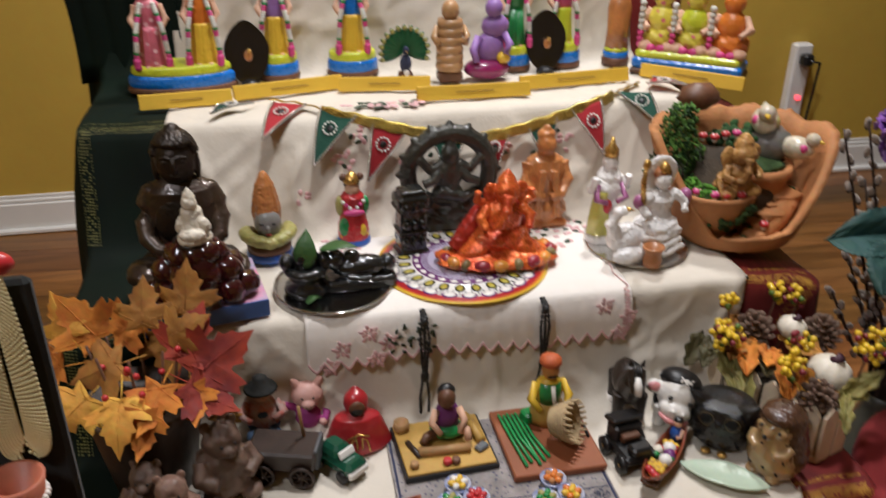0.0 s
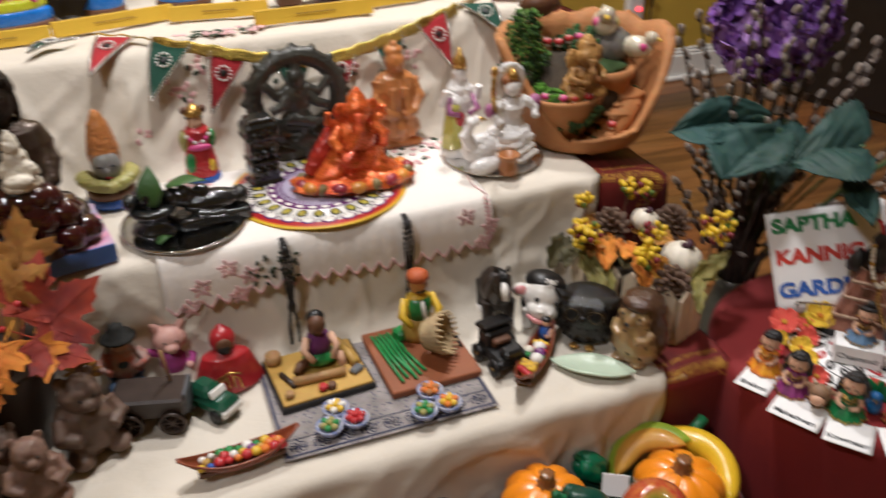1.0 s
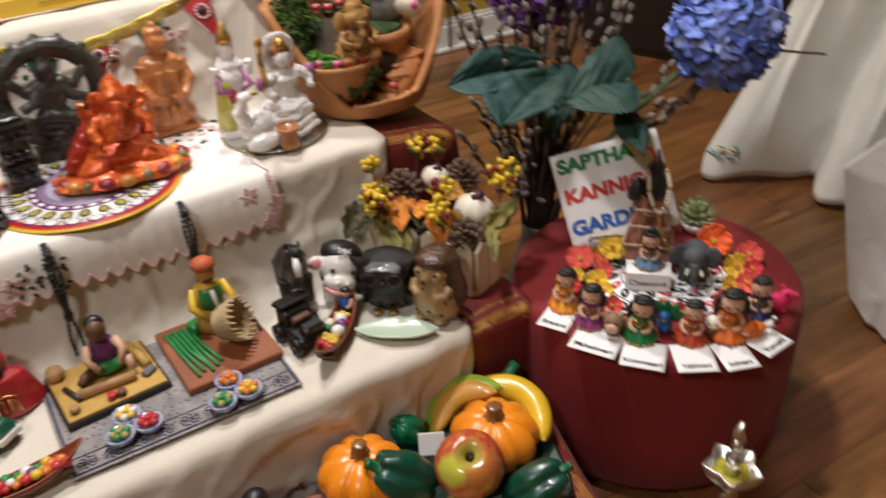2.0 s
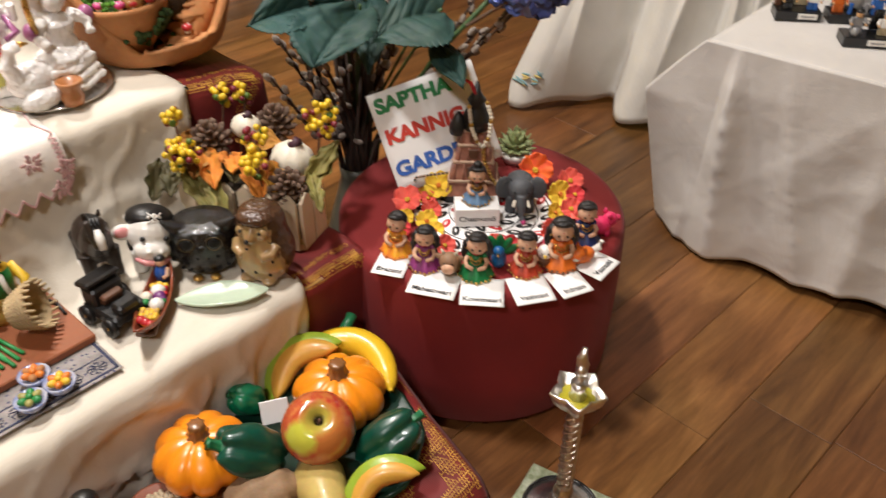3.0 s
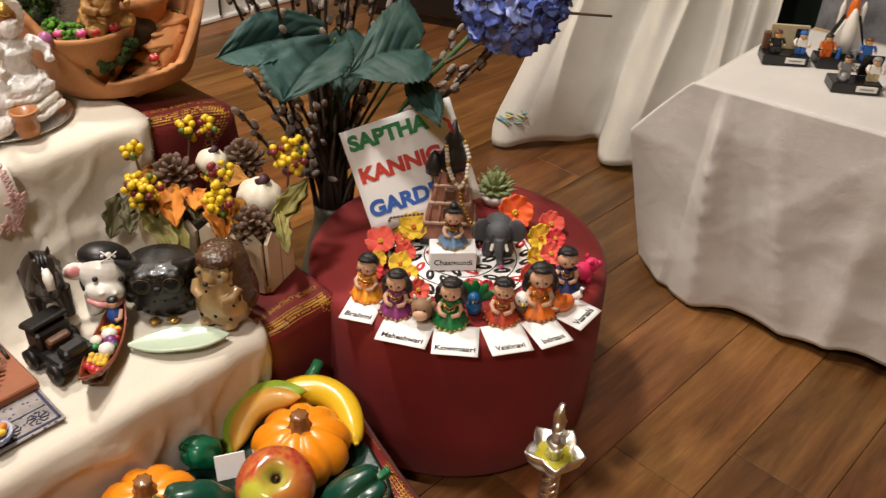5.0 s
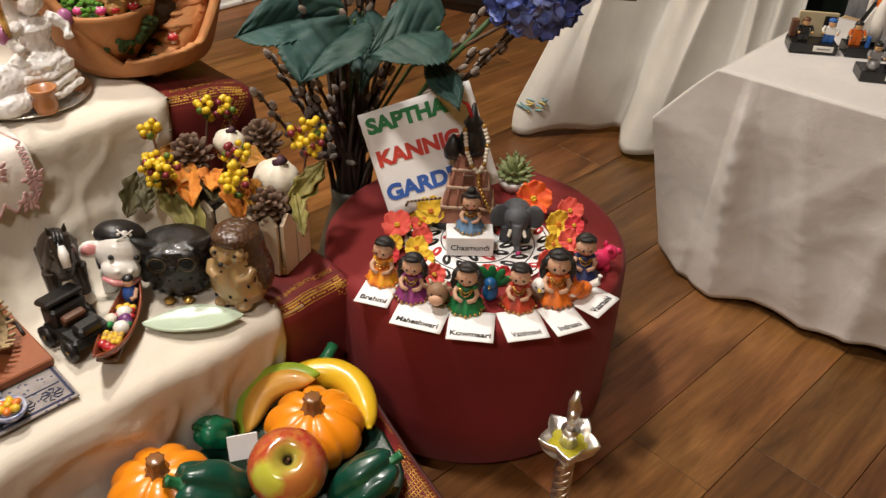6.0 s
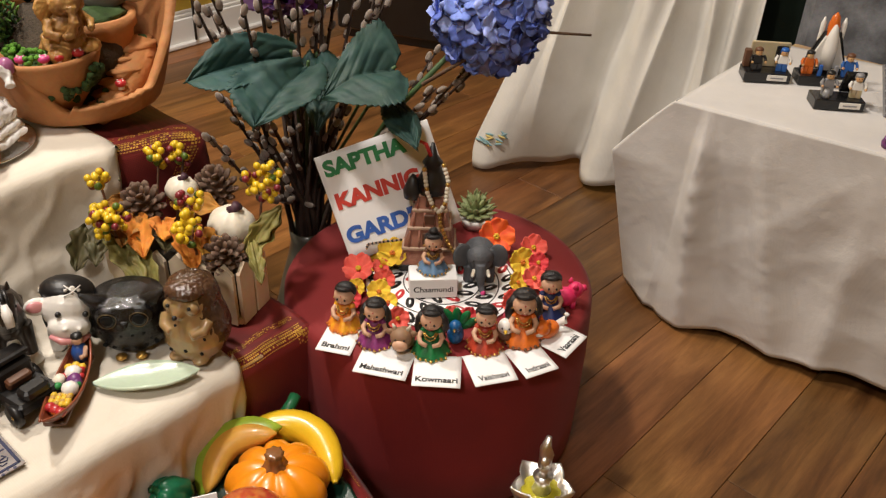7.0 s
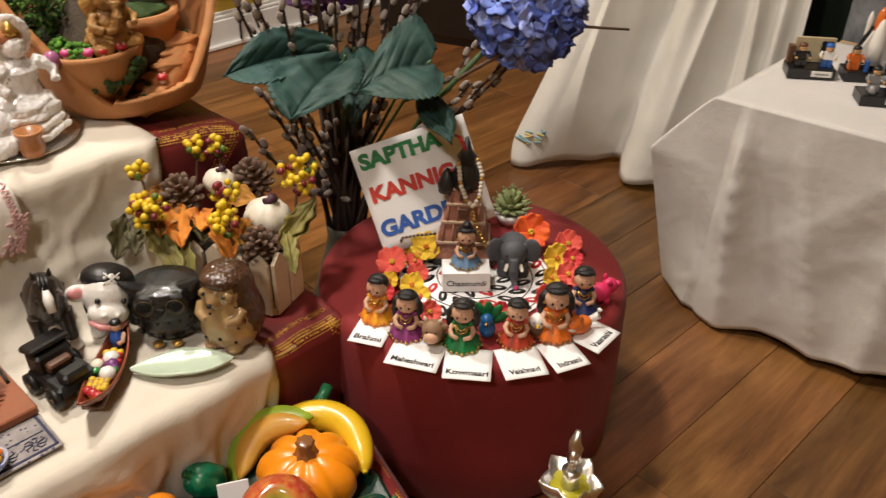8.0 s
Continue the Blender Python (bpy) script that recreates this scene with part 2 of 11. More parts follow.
        for x, y, z, cut in ((hx - b, hy - b, -hz, b * 0.6), (hx, hy, -hz + b, b), (hx * taper, hy * taper, hz - b, b), (hx * taper - b, hy * taper - b, hz, b * 0.6)):
            vs += ring(x, y, z, cut)
        for i in range(3):
            for j in range(8):
                p, q = i * 8 + j, i * 8 + (j + 1) % 8
                fs.append((p, q, q + 8, p + 8))
        fs += [tuple(reversed(range(8))), tuple(range(24, 32))]
        return self.raw(vs, fs, mat, False, pose(*c, *rot))

    def prism(self, outline, z0, z1, mat, m=None, smooth=False):
        """A flat outline (x, y) given a thickness."""
        n = len(outline)
        vs = [(x, y, z0) for x, y in outline] + [(x, y, z1) for x, y in outline]
        fs = [tuple(reversed(range(n))), tuple(range(n, 2 * n))]
        fs += [(i, (i + 1) % n, n + (i + 1) % n, n + i) for i in range(n)]
        return self.raw(vs, fs, mat, smooth, m)

    def sheet(self, fn, nu, nv, mat, thick=0.0015, smooth=True):
        """A cloth or leaf: fn(u, v) gives a point for u, v in 0..1; both sides and the rim are built."""
        P = [[Vector(fn(i / nu, j / nv)) for j in range(nv + 1)] for i in range(nu + 1)]
        vs, fs, w = [], [], nv + 1
        off = []
        for i in range(nu + 1):
            for j in range(nv + 1):
                du = P[min(i + 1, nu)][j] - P[max(i - 1, 0)][j]
                dv = P[i][min(j + 1, nv)] - P[i][max(j - 1, 0)]
                n = du.cross(dv)
                off.append(n.normalized() * thick if n.length > 1e-12 else Vector((0, 0, 0)))
                vs.append(tuple(P[i][j]))
        N = len(vs)
        vs += [tuple(Vector(a) - b) for a, b in zip(vs, off)]
        for i in range(nu):
            for j in range(nv):
                a = i * w + j
                fs.append((a, a + w, a + w + 1, a + 1))
                fs.append((N + a, N + a + 1, N + a + w + 1, N + a + w))
        rim = [i * w for i in range(nu)] + [nu * w + j for j in range(nv)] + [i * w + nv for i in range(nu, 0, -1)] + list(range(nv, 0, -1))
        for k in range(len(rim)):
            a, b = rim[k], rim[(k + 1) % len(rim)]
            fs.append((b, a, N + a, N + b))
        return self.raw(vs, fs, mat, smooth)

    def fuse(self, voxel=0.0016, smooth=4, only=None, carve=0.0, grain=120.0, stretch=(1, 1, 1), seed=0.0):
        """Melts the solids of each material into one modelled skin; carve cuts folds and tool marks into it."""
        keep = list(zip(self.f, self.mi, self.sm))
        old = self.v
        mats = self.mats
        self.v, self.f, self.mi, self.sm = [], [], [], []
        for k, mat in enumerate(mats):
            faces = [(f, sm) for f, m, sm in keep if m == k]
            used = sorted({i for f, _ in faces for i in f})
            at = {i: n for n, i in enumerate(used)}
            vs = [old[i] for i in used]
            fs = [tuple(at[i] for i in f) for f, _ in faces]
            if only is None or mat in only:
                me = bpy.data.meshes.new("melt")
                me.from_pydata(vs, [], fs)
                tmp = bpy.data.objects.new("melt", me)
                scene.collection.objects.link(tmp)
                r = tmp.modifiers.new("skin", "REMESH")
                r.mode, r.voxel_size, r.use_smooth_shade = "VOXEL", voxel, True
                sm = tmp.modifiers.new("soften", "SMOOTH")
                sm.factor, sm.iterations = 0.5, smooth
                out = bpy.data.meshes.new_from_object(tmp.evaluated_get(bpy.context.evaluated_depsgraph_get()))
                bpy.data.objects.remove(tmp)
                vs = []
                for v in out.vertices:
                    q = v.co
                    if carve:
                        w = Vector((q.x * stretch[0], q.y * stretch[1], q.z * stretch[2])) * grain + Vector((seed, seed * 0.7, 0))
                        d = 0.6 * (1 - 2.2 * abs(noise.noise(w))) + 0.4 * noise.noise(w * 2.3)
                        q = q + v.normal * carve * d
                    vs.append(tuple(q))
                fs = [tuple(p.vertices) for p in out.polygons]
                faces = [(f, True) for f in fs]
            base = len(self.v)
            self.v += vs
            self.f += [tuple(base + i for i in f) for f in fs]
            self.mi += [k] * len(fs)
            self.sm += [sm_ for _, sm_ in faces]
        return self

    def mesh(self, name):
        me = bpy.data.meshes.new(name)
        me.from_pydata(self.v, [], self.f)
        for mat in self.mats:
            me.materials.append(mat)
        me.polygons.foreach_set("material_index", self.mi)
        me.polygons.foreach_set("use_smooth", self.sm)
        me.update()
        return me


def part(name, shape, parent, label=""):
    """One mesh under a thing or a part."""
    ob = new(name, shape.mesh(name))
    ob.parent = parent
    return tagged(ob, label)


def solid(name, shape, m, label, category, group="", kind=""):
    """A thing made of one mesh, standing at the pose m."""
    ob = new(name, shape.mesh(name))
    ob.matrix_world = m
    return tagged(ob, label, category, group, kind)


def thing(name, m, label, category, group="", kind=""):
    """A thing with parts: an Empty at its base."""
    ob = new(name)
    ob.empty_display_size = 0.02
    ob.matrix_world = m
    return tagged(ob, label, category, group, kind)


def letters(name, body, height, mat, m, parent, align="CENTER", label="", bold=0.0, wide=1.0):
    """Raised lettering as a mesh, read along x and standing up along y of the pose m."""
    cu = bpy.data.curves.new(name, "FONT")
    cu.body, cu.size, cu.align_x, cu.align_y, cu.extrude, cu.offset = body, height * 1.38, align, "CENTER", 0.0001, bold
    tmp = bpy.data.objects.new(name, cu)
    scene.collection.objects.link(tmp)
    me = bpy.data.meshes.new_from_object(tmp.evaluated_get(bpy.context.evaluated_depsgraph_get()))
    bpy.data.objects.remove(tmp)
    me.materials.clear()
    me.materials.append(mat)
    ob = new(name, me)
    ob.parent = parent
    ob.matrix_local = m @ Matrix.Diagonal((wide, 1, 1, 1))
    return tagged(ob, label)


# ---- the room ----
def slab(name, lo, hi, mat, label, category):
    s = Shape()
    c = [(a + b) / 2 for a, b in zip(lo, hi)]
    s.box((0, 0, 0), tuple(b - a for a, b in zip(lo, hi)), mat, bevel=0.001)
    return solid(name, s, pose(*c), label, category, kind="structure")


WALL_Y, X0, X1, Y0, TOP = 1.555, -2.3, 3.9, -3.2, 2.4
slab("wall_north", (X0, WALL_Y, 0), (X1, WALL_Y + 0.12, TOP), MUSTARD, "mustard yellow painted wall behind the display", "wall")
slab("wall_west", (X0 - 0.12, Y0, 0), (X0, WALL_Y, TOP), MUSTARD, "plain mustard yellow painted side wall", "wall")
slab("wall_east", (X1, Y0, 0), (X1 + 0.12, WALL_Y, TOP), MUSTARD, "plain mustard yellow painted side wall", "wall")
slab("wall_south", (X0, Y0 - 0.12, 0), (X1, Y0, TOP), MUSTARD, "plain mustard yellow painted rear wall", "wall")
slab("ceiling", (X0 - 0.1, Y0 - 0.1, TOP), (X1 + 0.1, WALL_Y + 0.1, TOP + 0.1), CEILING, "plain off-white painted ceiling", "ceiling")
floor = slab("floor", (X0 - 0.1, Y0 - 0.1, -0.06), (X1 + 0.1, WALL_Y + 0.1, -0.006), SUBFLOOR, "reddish brown wood-look laminate plank floor", "floor")
bb = Shape()
L = X1 - X0
for hgt, dep, zc in ((0.085, 0.014, 0.0425), (0.012, 0.010, 0.091), (0.010, 0.006, 0.102)):
    bb.box((0, -dep / 2, zc), (L, dep, hgt), WHITE_TRIM, bevel=0.003)
bb.box((0, -0.02, 0.008), (L, 0.014, 0.016), WHITE_TRIM, bevel=0.005)
solid("baseboard", bb, pose((X0 + X1) / 2, WALL_Y - 0.001, 0), "white painted moulded baseboard along the wall", "baseboard", kind="structure")


# ---- the stepped stand and its cloths ----
def rounded(path, rounds=2):
    for _ in range(rounds):
        out = [path[0]]
        for a, b in zip(path, path[1:]):
            out += [tuple(p * 0.75 + q * 0.25 for p, q in zip(a, b)), tuple(p * 0.25 + q * 0.75 for p, q in zip(a, b))]
        path = out + [path[-1]]
    return path


def along(path):
    """A function of 0..1 that walks the path at an even pace."""
    d = [0.0]
    for a, b in zip(path, path[1:]):
        d.append(d[-1] + math.dist(a, b))

    def at(t):
        t = t * d[-1]
        for i in range(len(path) - 1):
            if t <= d[i + 1] or i == len(path) - 2:
                k = (t - d[i]) / max(1e-9, d[i + 1] - d[i])
                return tuple(p + (q - p) * k for p, q in zip(path[i], path[i + 1]))
    return at


T1, T2, T3 = 0.272, 0.438, 0.610
STEPS = [(-0.022, 0.004), (-0.022, 0.12), (-0.030, 0.235), (-0.031, T1 - 0.010), (-0.010, T1), (0.10, T1), (0.185, T1 + 0.001), (0.205, T1 + 0.02), (0.222, 0.36),
         (0.226, T2 - 0.02), (0.232, T2 - 0.003), (0.25, T2), (0.34, T2), (0.44, T2), (0.465, T2 + 0.02), (0.495, 0.54), (0.512, T3 - 0.02), (0.520, T3 - 0.003), (0.54, T3),
         (0.65, T3), (0.77, T3), (0.795, T3 + 0.03), (0.81, 0.75), (0.82, 0.98)]


def steps_at(inset):
    return along(rounded([(y + inset * 0.8, max(0.003, z - inset)) for y, z in STEPS]))


stand = thing("stepped_stand", pose(0.08, 0, 0), "wooden three-tier display stand hidden under cloths", "display stand")
for y0, y1, h in ((-0.015, 0.21, T1 - 0.022), (0.25, 0.47, T2 - 0.022), (0.535, 0.78, T3 - 0.022)):
    s = Shape()
    s.box((0, (y0 + y1) / 2, h / 2), (0.90, y1 - y0, h), paint("raw_pine", (0.42, 0.28, 0.15), 0.6, vary=0.3, grain=20))
    part("tier", s, stand)


def crease(a, b, seed):
    """1 along soft ridges, 0 between them."""
    return max(0.0, 1 - 4.5 * abs(noise.noise((a, b, seed)))) ** 2


CLOTH_PATH = steps_at(0.0015)


def cloth_point(u, v):
    y, z = CLOTH_PATH(v)
    right = 0.495 + max(0, min(1, (z - T1) / 0.3)) * 0.075
    x = -0.262 + u * (right + 0.262)
    flat = 1.0 if (abs(z - T1) < 0.004 or abs(z - T2) < 0.004 or abs(z - T3) < 0.004) else 0.0
    end = max(0, x - (right - 0.022)) / 0.022
    if flat:
        z += 0.0016 * (noise.noise((x * 13, y * 13, 1.0)) - 0.7) - 0.0022 * crease(x * 11 + 3 * y, y * 16, 2.0) - 0.008 * end ** 2
    else:
        drop = min(1, min(abs(z - t) for t in (T1, T2, T3)) / 0.08)
        y += (0.013 * noise.noise((x * 7.0, z * 2.0, 4.0)) + 0.006 * noise.noise((x * 17.0 + 8 * z, z * 6.0, 9.0)) + 0.003 * math.sin(x * 41 + 3 * z)) * drop
        y -= (0.007 * crease(x * 8 + 5 * z, z * 7 - 3 * x, 5.0) + 0.004 * crease(x * 15 - 9 * z, z * 13, 7.0)) * min(1, drop * 1.6)
        z += 0.002 * noise.noise((x * 9, 2.0, z * 9))
        y += 0.012 * end ** 2
    return (x, y, z)


def white_cloth():
    s = Shape()
    s.sheet(cloth_point, 170, 190, CREAM_CLOTH, 0.0018)
    return solid("white_tablecloth", s, pose(0, 0, 0), "cream cotton cloth draped down the tiered stand", "cloth")


def side_cloth(name, mat, x0, x1, sign, label, inset, seed):
    """Silk that covers one end of the steps and falls down their side."""
    f = steps_at(inset)

    def fn(u, v):
        y, z = f(v)
        w = max(0, (u - 0.42) / 0.58)
        flare = 0.062 * max(0, min(1, (z - T2 + 0.10) / 0.09))
        x = x0 + (x1 - x0) * min(1, u / 0.42)
        if sign > 0:
            x += flare * min(1, u / 0.42)
            z -= 0.022 * min(1, u / 0.42) ** 3 * min(1, flare * 20)
        z2 = z * (1 - w) + 0.004 * w
        x += sign * ((0.006 if sign > 0 else 0.014) * math.sin(min(1, w * 4) * 1.57) + (0.018 if sign > 0 else 0.03) * w * (z / 0.6) + 0.006 * noise.noise((y * 14 + seed, w * 3, z * 3)) * min(1, w * 5))
        if w == 0 or z < T1 - 0.02:
            y += 0.004 * noise.noise((x * 24 + seed, z * 5, y * 5))
        z2 += 0.003 * noise.noise((x * 20, y * 20, seed)) * (1 if w < 0.05 else 0.3)
        return (x, y, max(0.003, z2)) if sign > 0 else (x, y, max(0.003, z2))

    s = Shape()
    s.sheet(fn if sign > 0 else (lambda u, v: fn(u, 1 - v)), 60, 150, mat, 0.0016)
    ob = solid(name, s, pose(0, 0, 0), label, "cloth")
    if sign > 0:
        brocade(ob, fn, f, ((0.236, T2, 0.085), (-0.026, T1, 0.11)), 0.03, 0.385, GOLD_THREAD)
    else:
        brocade(ob, fn, f, ((0.520, T3, 0.16), (0.236, T2, 0.15)), 0.06, 0.40, DULL_THREAD)
    return ob


DULL_THREAD = paint("dull_green_gold_thread", (0.11, 0.105, 0.02), 0.6, vary=0.5, grain=300)
GOLD_THREAD = paint("gold_zari_thread", (0.62, 0.34, 0.05), 0.45, metal=0.2, vary=0.5, grain=300)


def brocade(cloth, fn, f, edges, u0, u1, thread):
    """Woven gold border: rows of short stitches laid on the cloth."""
    rnd = random.Random(14)

    def v_at(y, z):
        return min((math.dist(f(k / 900), (y, z)), k / 900) for k in range(901))[1]

    def stitch(s, ua, ub, va, vb):
        q = [Vector(fn(a, b)) for a, b in ((ua, va), (ub, va), (ub, vb), (ua, vb))]
        n = (q[1] - q[0]).cross(q[3] - q[0])
        n = n.normalized() * 0.0009 if n.length > 1e-12 else Vector((0, 0, 0.0009))
        if n.z < 0 or (abs(n.z) < 1e-5 and n.y > 0):
            n = -n
        s.raw([p + n for p in q], [(0, 1, 2, 3)], thread, False)

    for edge_y, edge_z, down in edges:
        v0 = v_at(edge_y, edge_z)
        s = Shape()
        for n, (row, hgt, fill) in enumerate(((0.0, 0.0012, 0.95), (0.0032, 0.0022, 0.9), (0.0066, 0.0022, 0.9), (0.0100, 0.0022, 0.9), (0.0136, 0.0012, 0.95), (0.0240, 0.0010, 0.7), (0.0262, 0.0020, 0.75), (0.0294, 0.0010, 0.7))):
            u = u0 + 0.004 * (n % 2)
            while u < u1:
                if rnd.random() < fill:
                    stitch(s, u, u + 0.0058, v0 + (row - 0.006) * 0.62, v0 + (row + hgt - 0.006) * 0.62)
                u += 0.0082
        # the same border turns and runs down the edge of the cloth
        for row, wid in ((0.0, 0.004), (0.010, 0.007), (0.020, 0.007), (0.030, 0.007), (0.042, 0.004)):
            v = v0 - down * 0.62 + row * 0.03
            while v < v0:
                if rnd.random() < 0.85:
                    stitch(s, u1 - 0.03 + row, u1 - 0.03 + row + wid, v, v + 0.0016)
                v += 0.0027
        part("gold_woven_border", s, cloth, "gold brocade border woven into the silk")


white_cloth()
side_cloth("maroon_silk_cloth", RED_CLOTH, 0.455, 0.603, 1, "maroon silk cloth with woven gold motifs over the stand", 0.014, 3.0)
side_cloth("dark_green_silk_cloth", GREEN_CLOTH, -0.22, -0.385, -1, "dark green silk cloth with woven gold border", 0.006, 8.0)

# rear riser of the stand, in green at one end and cream behind the figures
s = Shape()
s.sheet(lambda u, v: (-0.25 - 0.17 * u - 0.02 * v + 0.004 * math.sin(9 * v), 0.80 + 0.006 * math.sin(30 * u), 0.60 + 0.5 * v), 14, 14, GREEN_CLOTH, 0.002)
solid("green_rear_cloth", s, pose(0, 0, 0), "dark green silk cloth hanging behind the top tier", "cloth")


# ---- embroidered runner on the middle tier ----
PINK = paint("pink_thread", (0.74, 0.46, 0.46), 0.85, vary=0.25, grain=200)
LEAF_THREAD = paint("dark_leaf_thread", (0.05, 0.07, 0.04), 0.8)


def runner():
    ru = thing("embroidered_runner", pose(0, 0, 0), "white cotton runner with pink scalloped embroidered edge", "table runner")
    x0, x1, zig = -0.090, 0.350, 21
    lo = 0.366

    def hem(x):
        ph = (x - x0) / (x1 - x0) * zig
        return lo + 0.014 * abs((ph % 1) * 2 - 1) ** 1.3 + 0.004 * math.sin(x * 20)

    path = along(rounded([(0.2215, 0.0), (0.2225, 0.5), (0.228, 0.8), (0.236, 0.97), (0.25, 1.0), (0.30, 1.0), (0.44, 1.0)]))

    def fn(u, v, off=0.0):
        x = x0 + (x1 - x0) * u
        y, k = path(v)
        h = hem(x)
        z = h + (T2 + 0.0015 - h) * k
        if k < 0.98:
            y += -0.009 - off + 0.004 * noise.noise((x * 9, z * 4, 3.0)) * (1 - k)
        return (x, y - 0.0, z + (off if k >= 0.98 else 0))

    s = Shape()
    s.sheet(fn, 102, 26, RUNNER_CLOTH, 0.0012)
    part("runner_cloth", s, ru)
    s = Shape()

    def edge(u, v):
        x, y, z = fn(u, 0.0)
        return (x, y - 0.0006, z - 0.0005 + v * 0.0046)

    s.sheet(edge, 252, 2, PINK, 0.0004)
    part("pink_scalloped_edge", s, ru, "pink embroidered scalloped edging")
    s = Shape()
    for k in range(30):
        a, b, c = (fn(0.975 + 0.018 * (q % 2), 0.02 + 0.96 * q / 30) for q in (k, k + 0.5, k + 1))
        m = fn(0.984, 0.02 + 0.96 * (k + 0.5) / 30)
        off = Vector((0, -0.0012, 0.0012))
        s.tube([tuple(Vector(q) + off) for q in (a, m, c)], 0.0008, PINK, 5)
    part("pink_side_edge", s, ru, "pink embroidered side edging")
    rnd = random.Random(5)
    s = Shape()
    for cx, cz in ((-0.045, 0.395), (-0.01, 0.415), (0.015, 0.40), (-0.062, 0.37), (0.0, 0.375), (0.31, 0.42), (0.345, 0.40), (0.335, 0.375)):
        for k in range(11):
            a = k * 0.571 + rnd.random() * 0.2
            r = 0.0105 if k % 2 else 0.0062
            s.ball((cx + r * math.cos(a), 0.2114, cz + r * math.sin(a)), (0.0042, 0.0006, 0.0024), PINK, 8, 5, rot=(0, -math.degrees(a), 0))
    part("pink_flowers", s, ru, "pink embroidered blossoms")
    s = Shape()
    for _ in range(34):
        cx, cz = rnd.uniform(0.015, 0.075), rnd.uniform(0.378, 0.425)
        s.ball((cx, 0.2112, cz), (0.004, 0.0012, 0.0022), LEAF_THREAD, 8, 5, rot=(0, rnd.uniform(0, 180), 0))
    part("dark_leaves", s, ru, "dark green embroidered leaves")
    s = Shape()
    for _ in range(60):
        cx, cy = rnd.choice(((-0.02, 0.42), (0.30, 0.37), (0.24, 0.42), (0.33, 0.42)))
        s.ball((cx + rnd.gauss(0, 0.02), min(0.44, cy + rnd.gauss(0, 0.016)), T2 + 0.0022), (0.005, 0.004, 0.0012), rnd.choice((PINK, PINK, LEAF_THREAD)), 8, 5)
    part("tier_blossoms", s, ru, "pink embroidered blossoms with dark leaves")


runner()

# embroidery at the edge of the top tier
rnd = random.Random(6)
s = Shape()
for _ in range(46):
    cx = rnd.choice((0.02, 0.06, 0.10)) + rnd.gauss(0, 0.02)
    s.ball((cx, 0.535 + rnd.uniform(0, 0.03), T3 + 0.0015), (0.006, 0.005, 0.0012), rnd.choice((PINK, PINK, LEAF_THREAD)), 8, 5)
solid("embroidered_blossoms", s, pose(0, 0, 0), "pink embroidered blossoms on the top cloth edge", "embroidery")
s = Shape()
span = [k / 600 for k in range(601)]
for bx, bz, n in ((0.02, 0.575, 12), (-0.01, 0.545, 10), (0.115, 0.555, 14), (0.10, 0.530, 8), (0.24, 0.552, 10), (0.345, 0.560, 8), (0.31, 0.540, 6), (-0.07, 0.50, 4)):
    for _ in range(n):
        x, z = bx + rnd.gauss(0, 0.011), bz + rnd.gauss(0, 0.009)
        v = min(span, key=lambda k: abs(CLOTH_PATH(k)[1] - z) + (9 if CLOTH_PATH(k)[0] < 0.45 else 0))
        p = cloth_point((x + 0.262) / 0.83, v)
        s.ball((p[0], p[1] - 0.0012, p[2]), (0.0052, 0.0009, 0.0036), rnd.choice((PINK, PINK, PINK, PINK, PINK, PINK, LEAF_THREAD)), 8, 5, rot=(10, rnd.uniform(0, 180), 0))
solid("embroidered_sprays", s, pose(0, 0, 0), "pink embroidered sprays on the upper cloth drop", "embroidery")


# ---- round pouf ----
PX, PY, PT = 0.792, -0.055, 0.253
pouf = thing("round_pouf", pose(PX, PY, 0), "round maroon fabric pouf standing on the floor", "pouf")
s = Shape()
s.lathe((0, 0, 0), [(0.150, 0.013), (0.194, 0.013), (0.202, 0.021), (0.2045, 0.09), (0.2055, 0.16), (0.2045, 0.226), (0.2030, 0.242), (0.197, 0.250), (0.188, PT), (0.08, PT), (0.01, PT)], POUF_CLOTH, 96)
part("upholstery", s, pouf)
BLACK_PLASTIC = paint("black_plastic", (0.012, 0.012, 0.013), 0.35, vary=0.3)
for k in range(4):
    s = Shape()
    s.lathe((0.14 * math.cos(k * 1.571 + 0.7), 0.14 * math.sin(k * 1.571 + 0.7), 0), [(0.016, 0), (0.02, 0.015)], BLACK_PLASTIC, 12)
    part("foot", s, pouf)


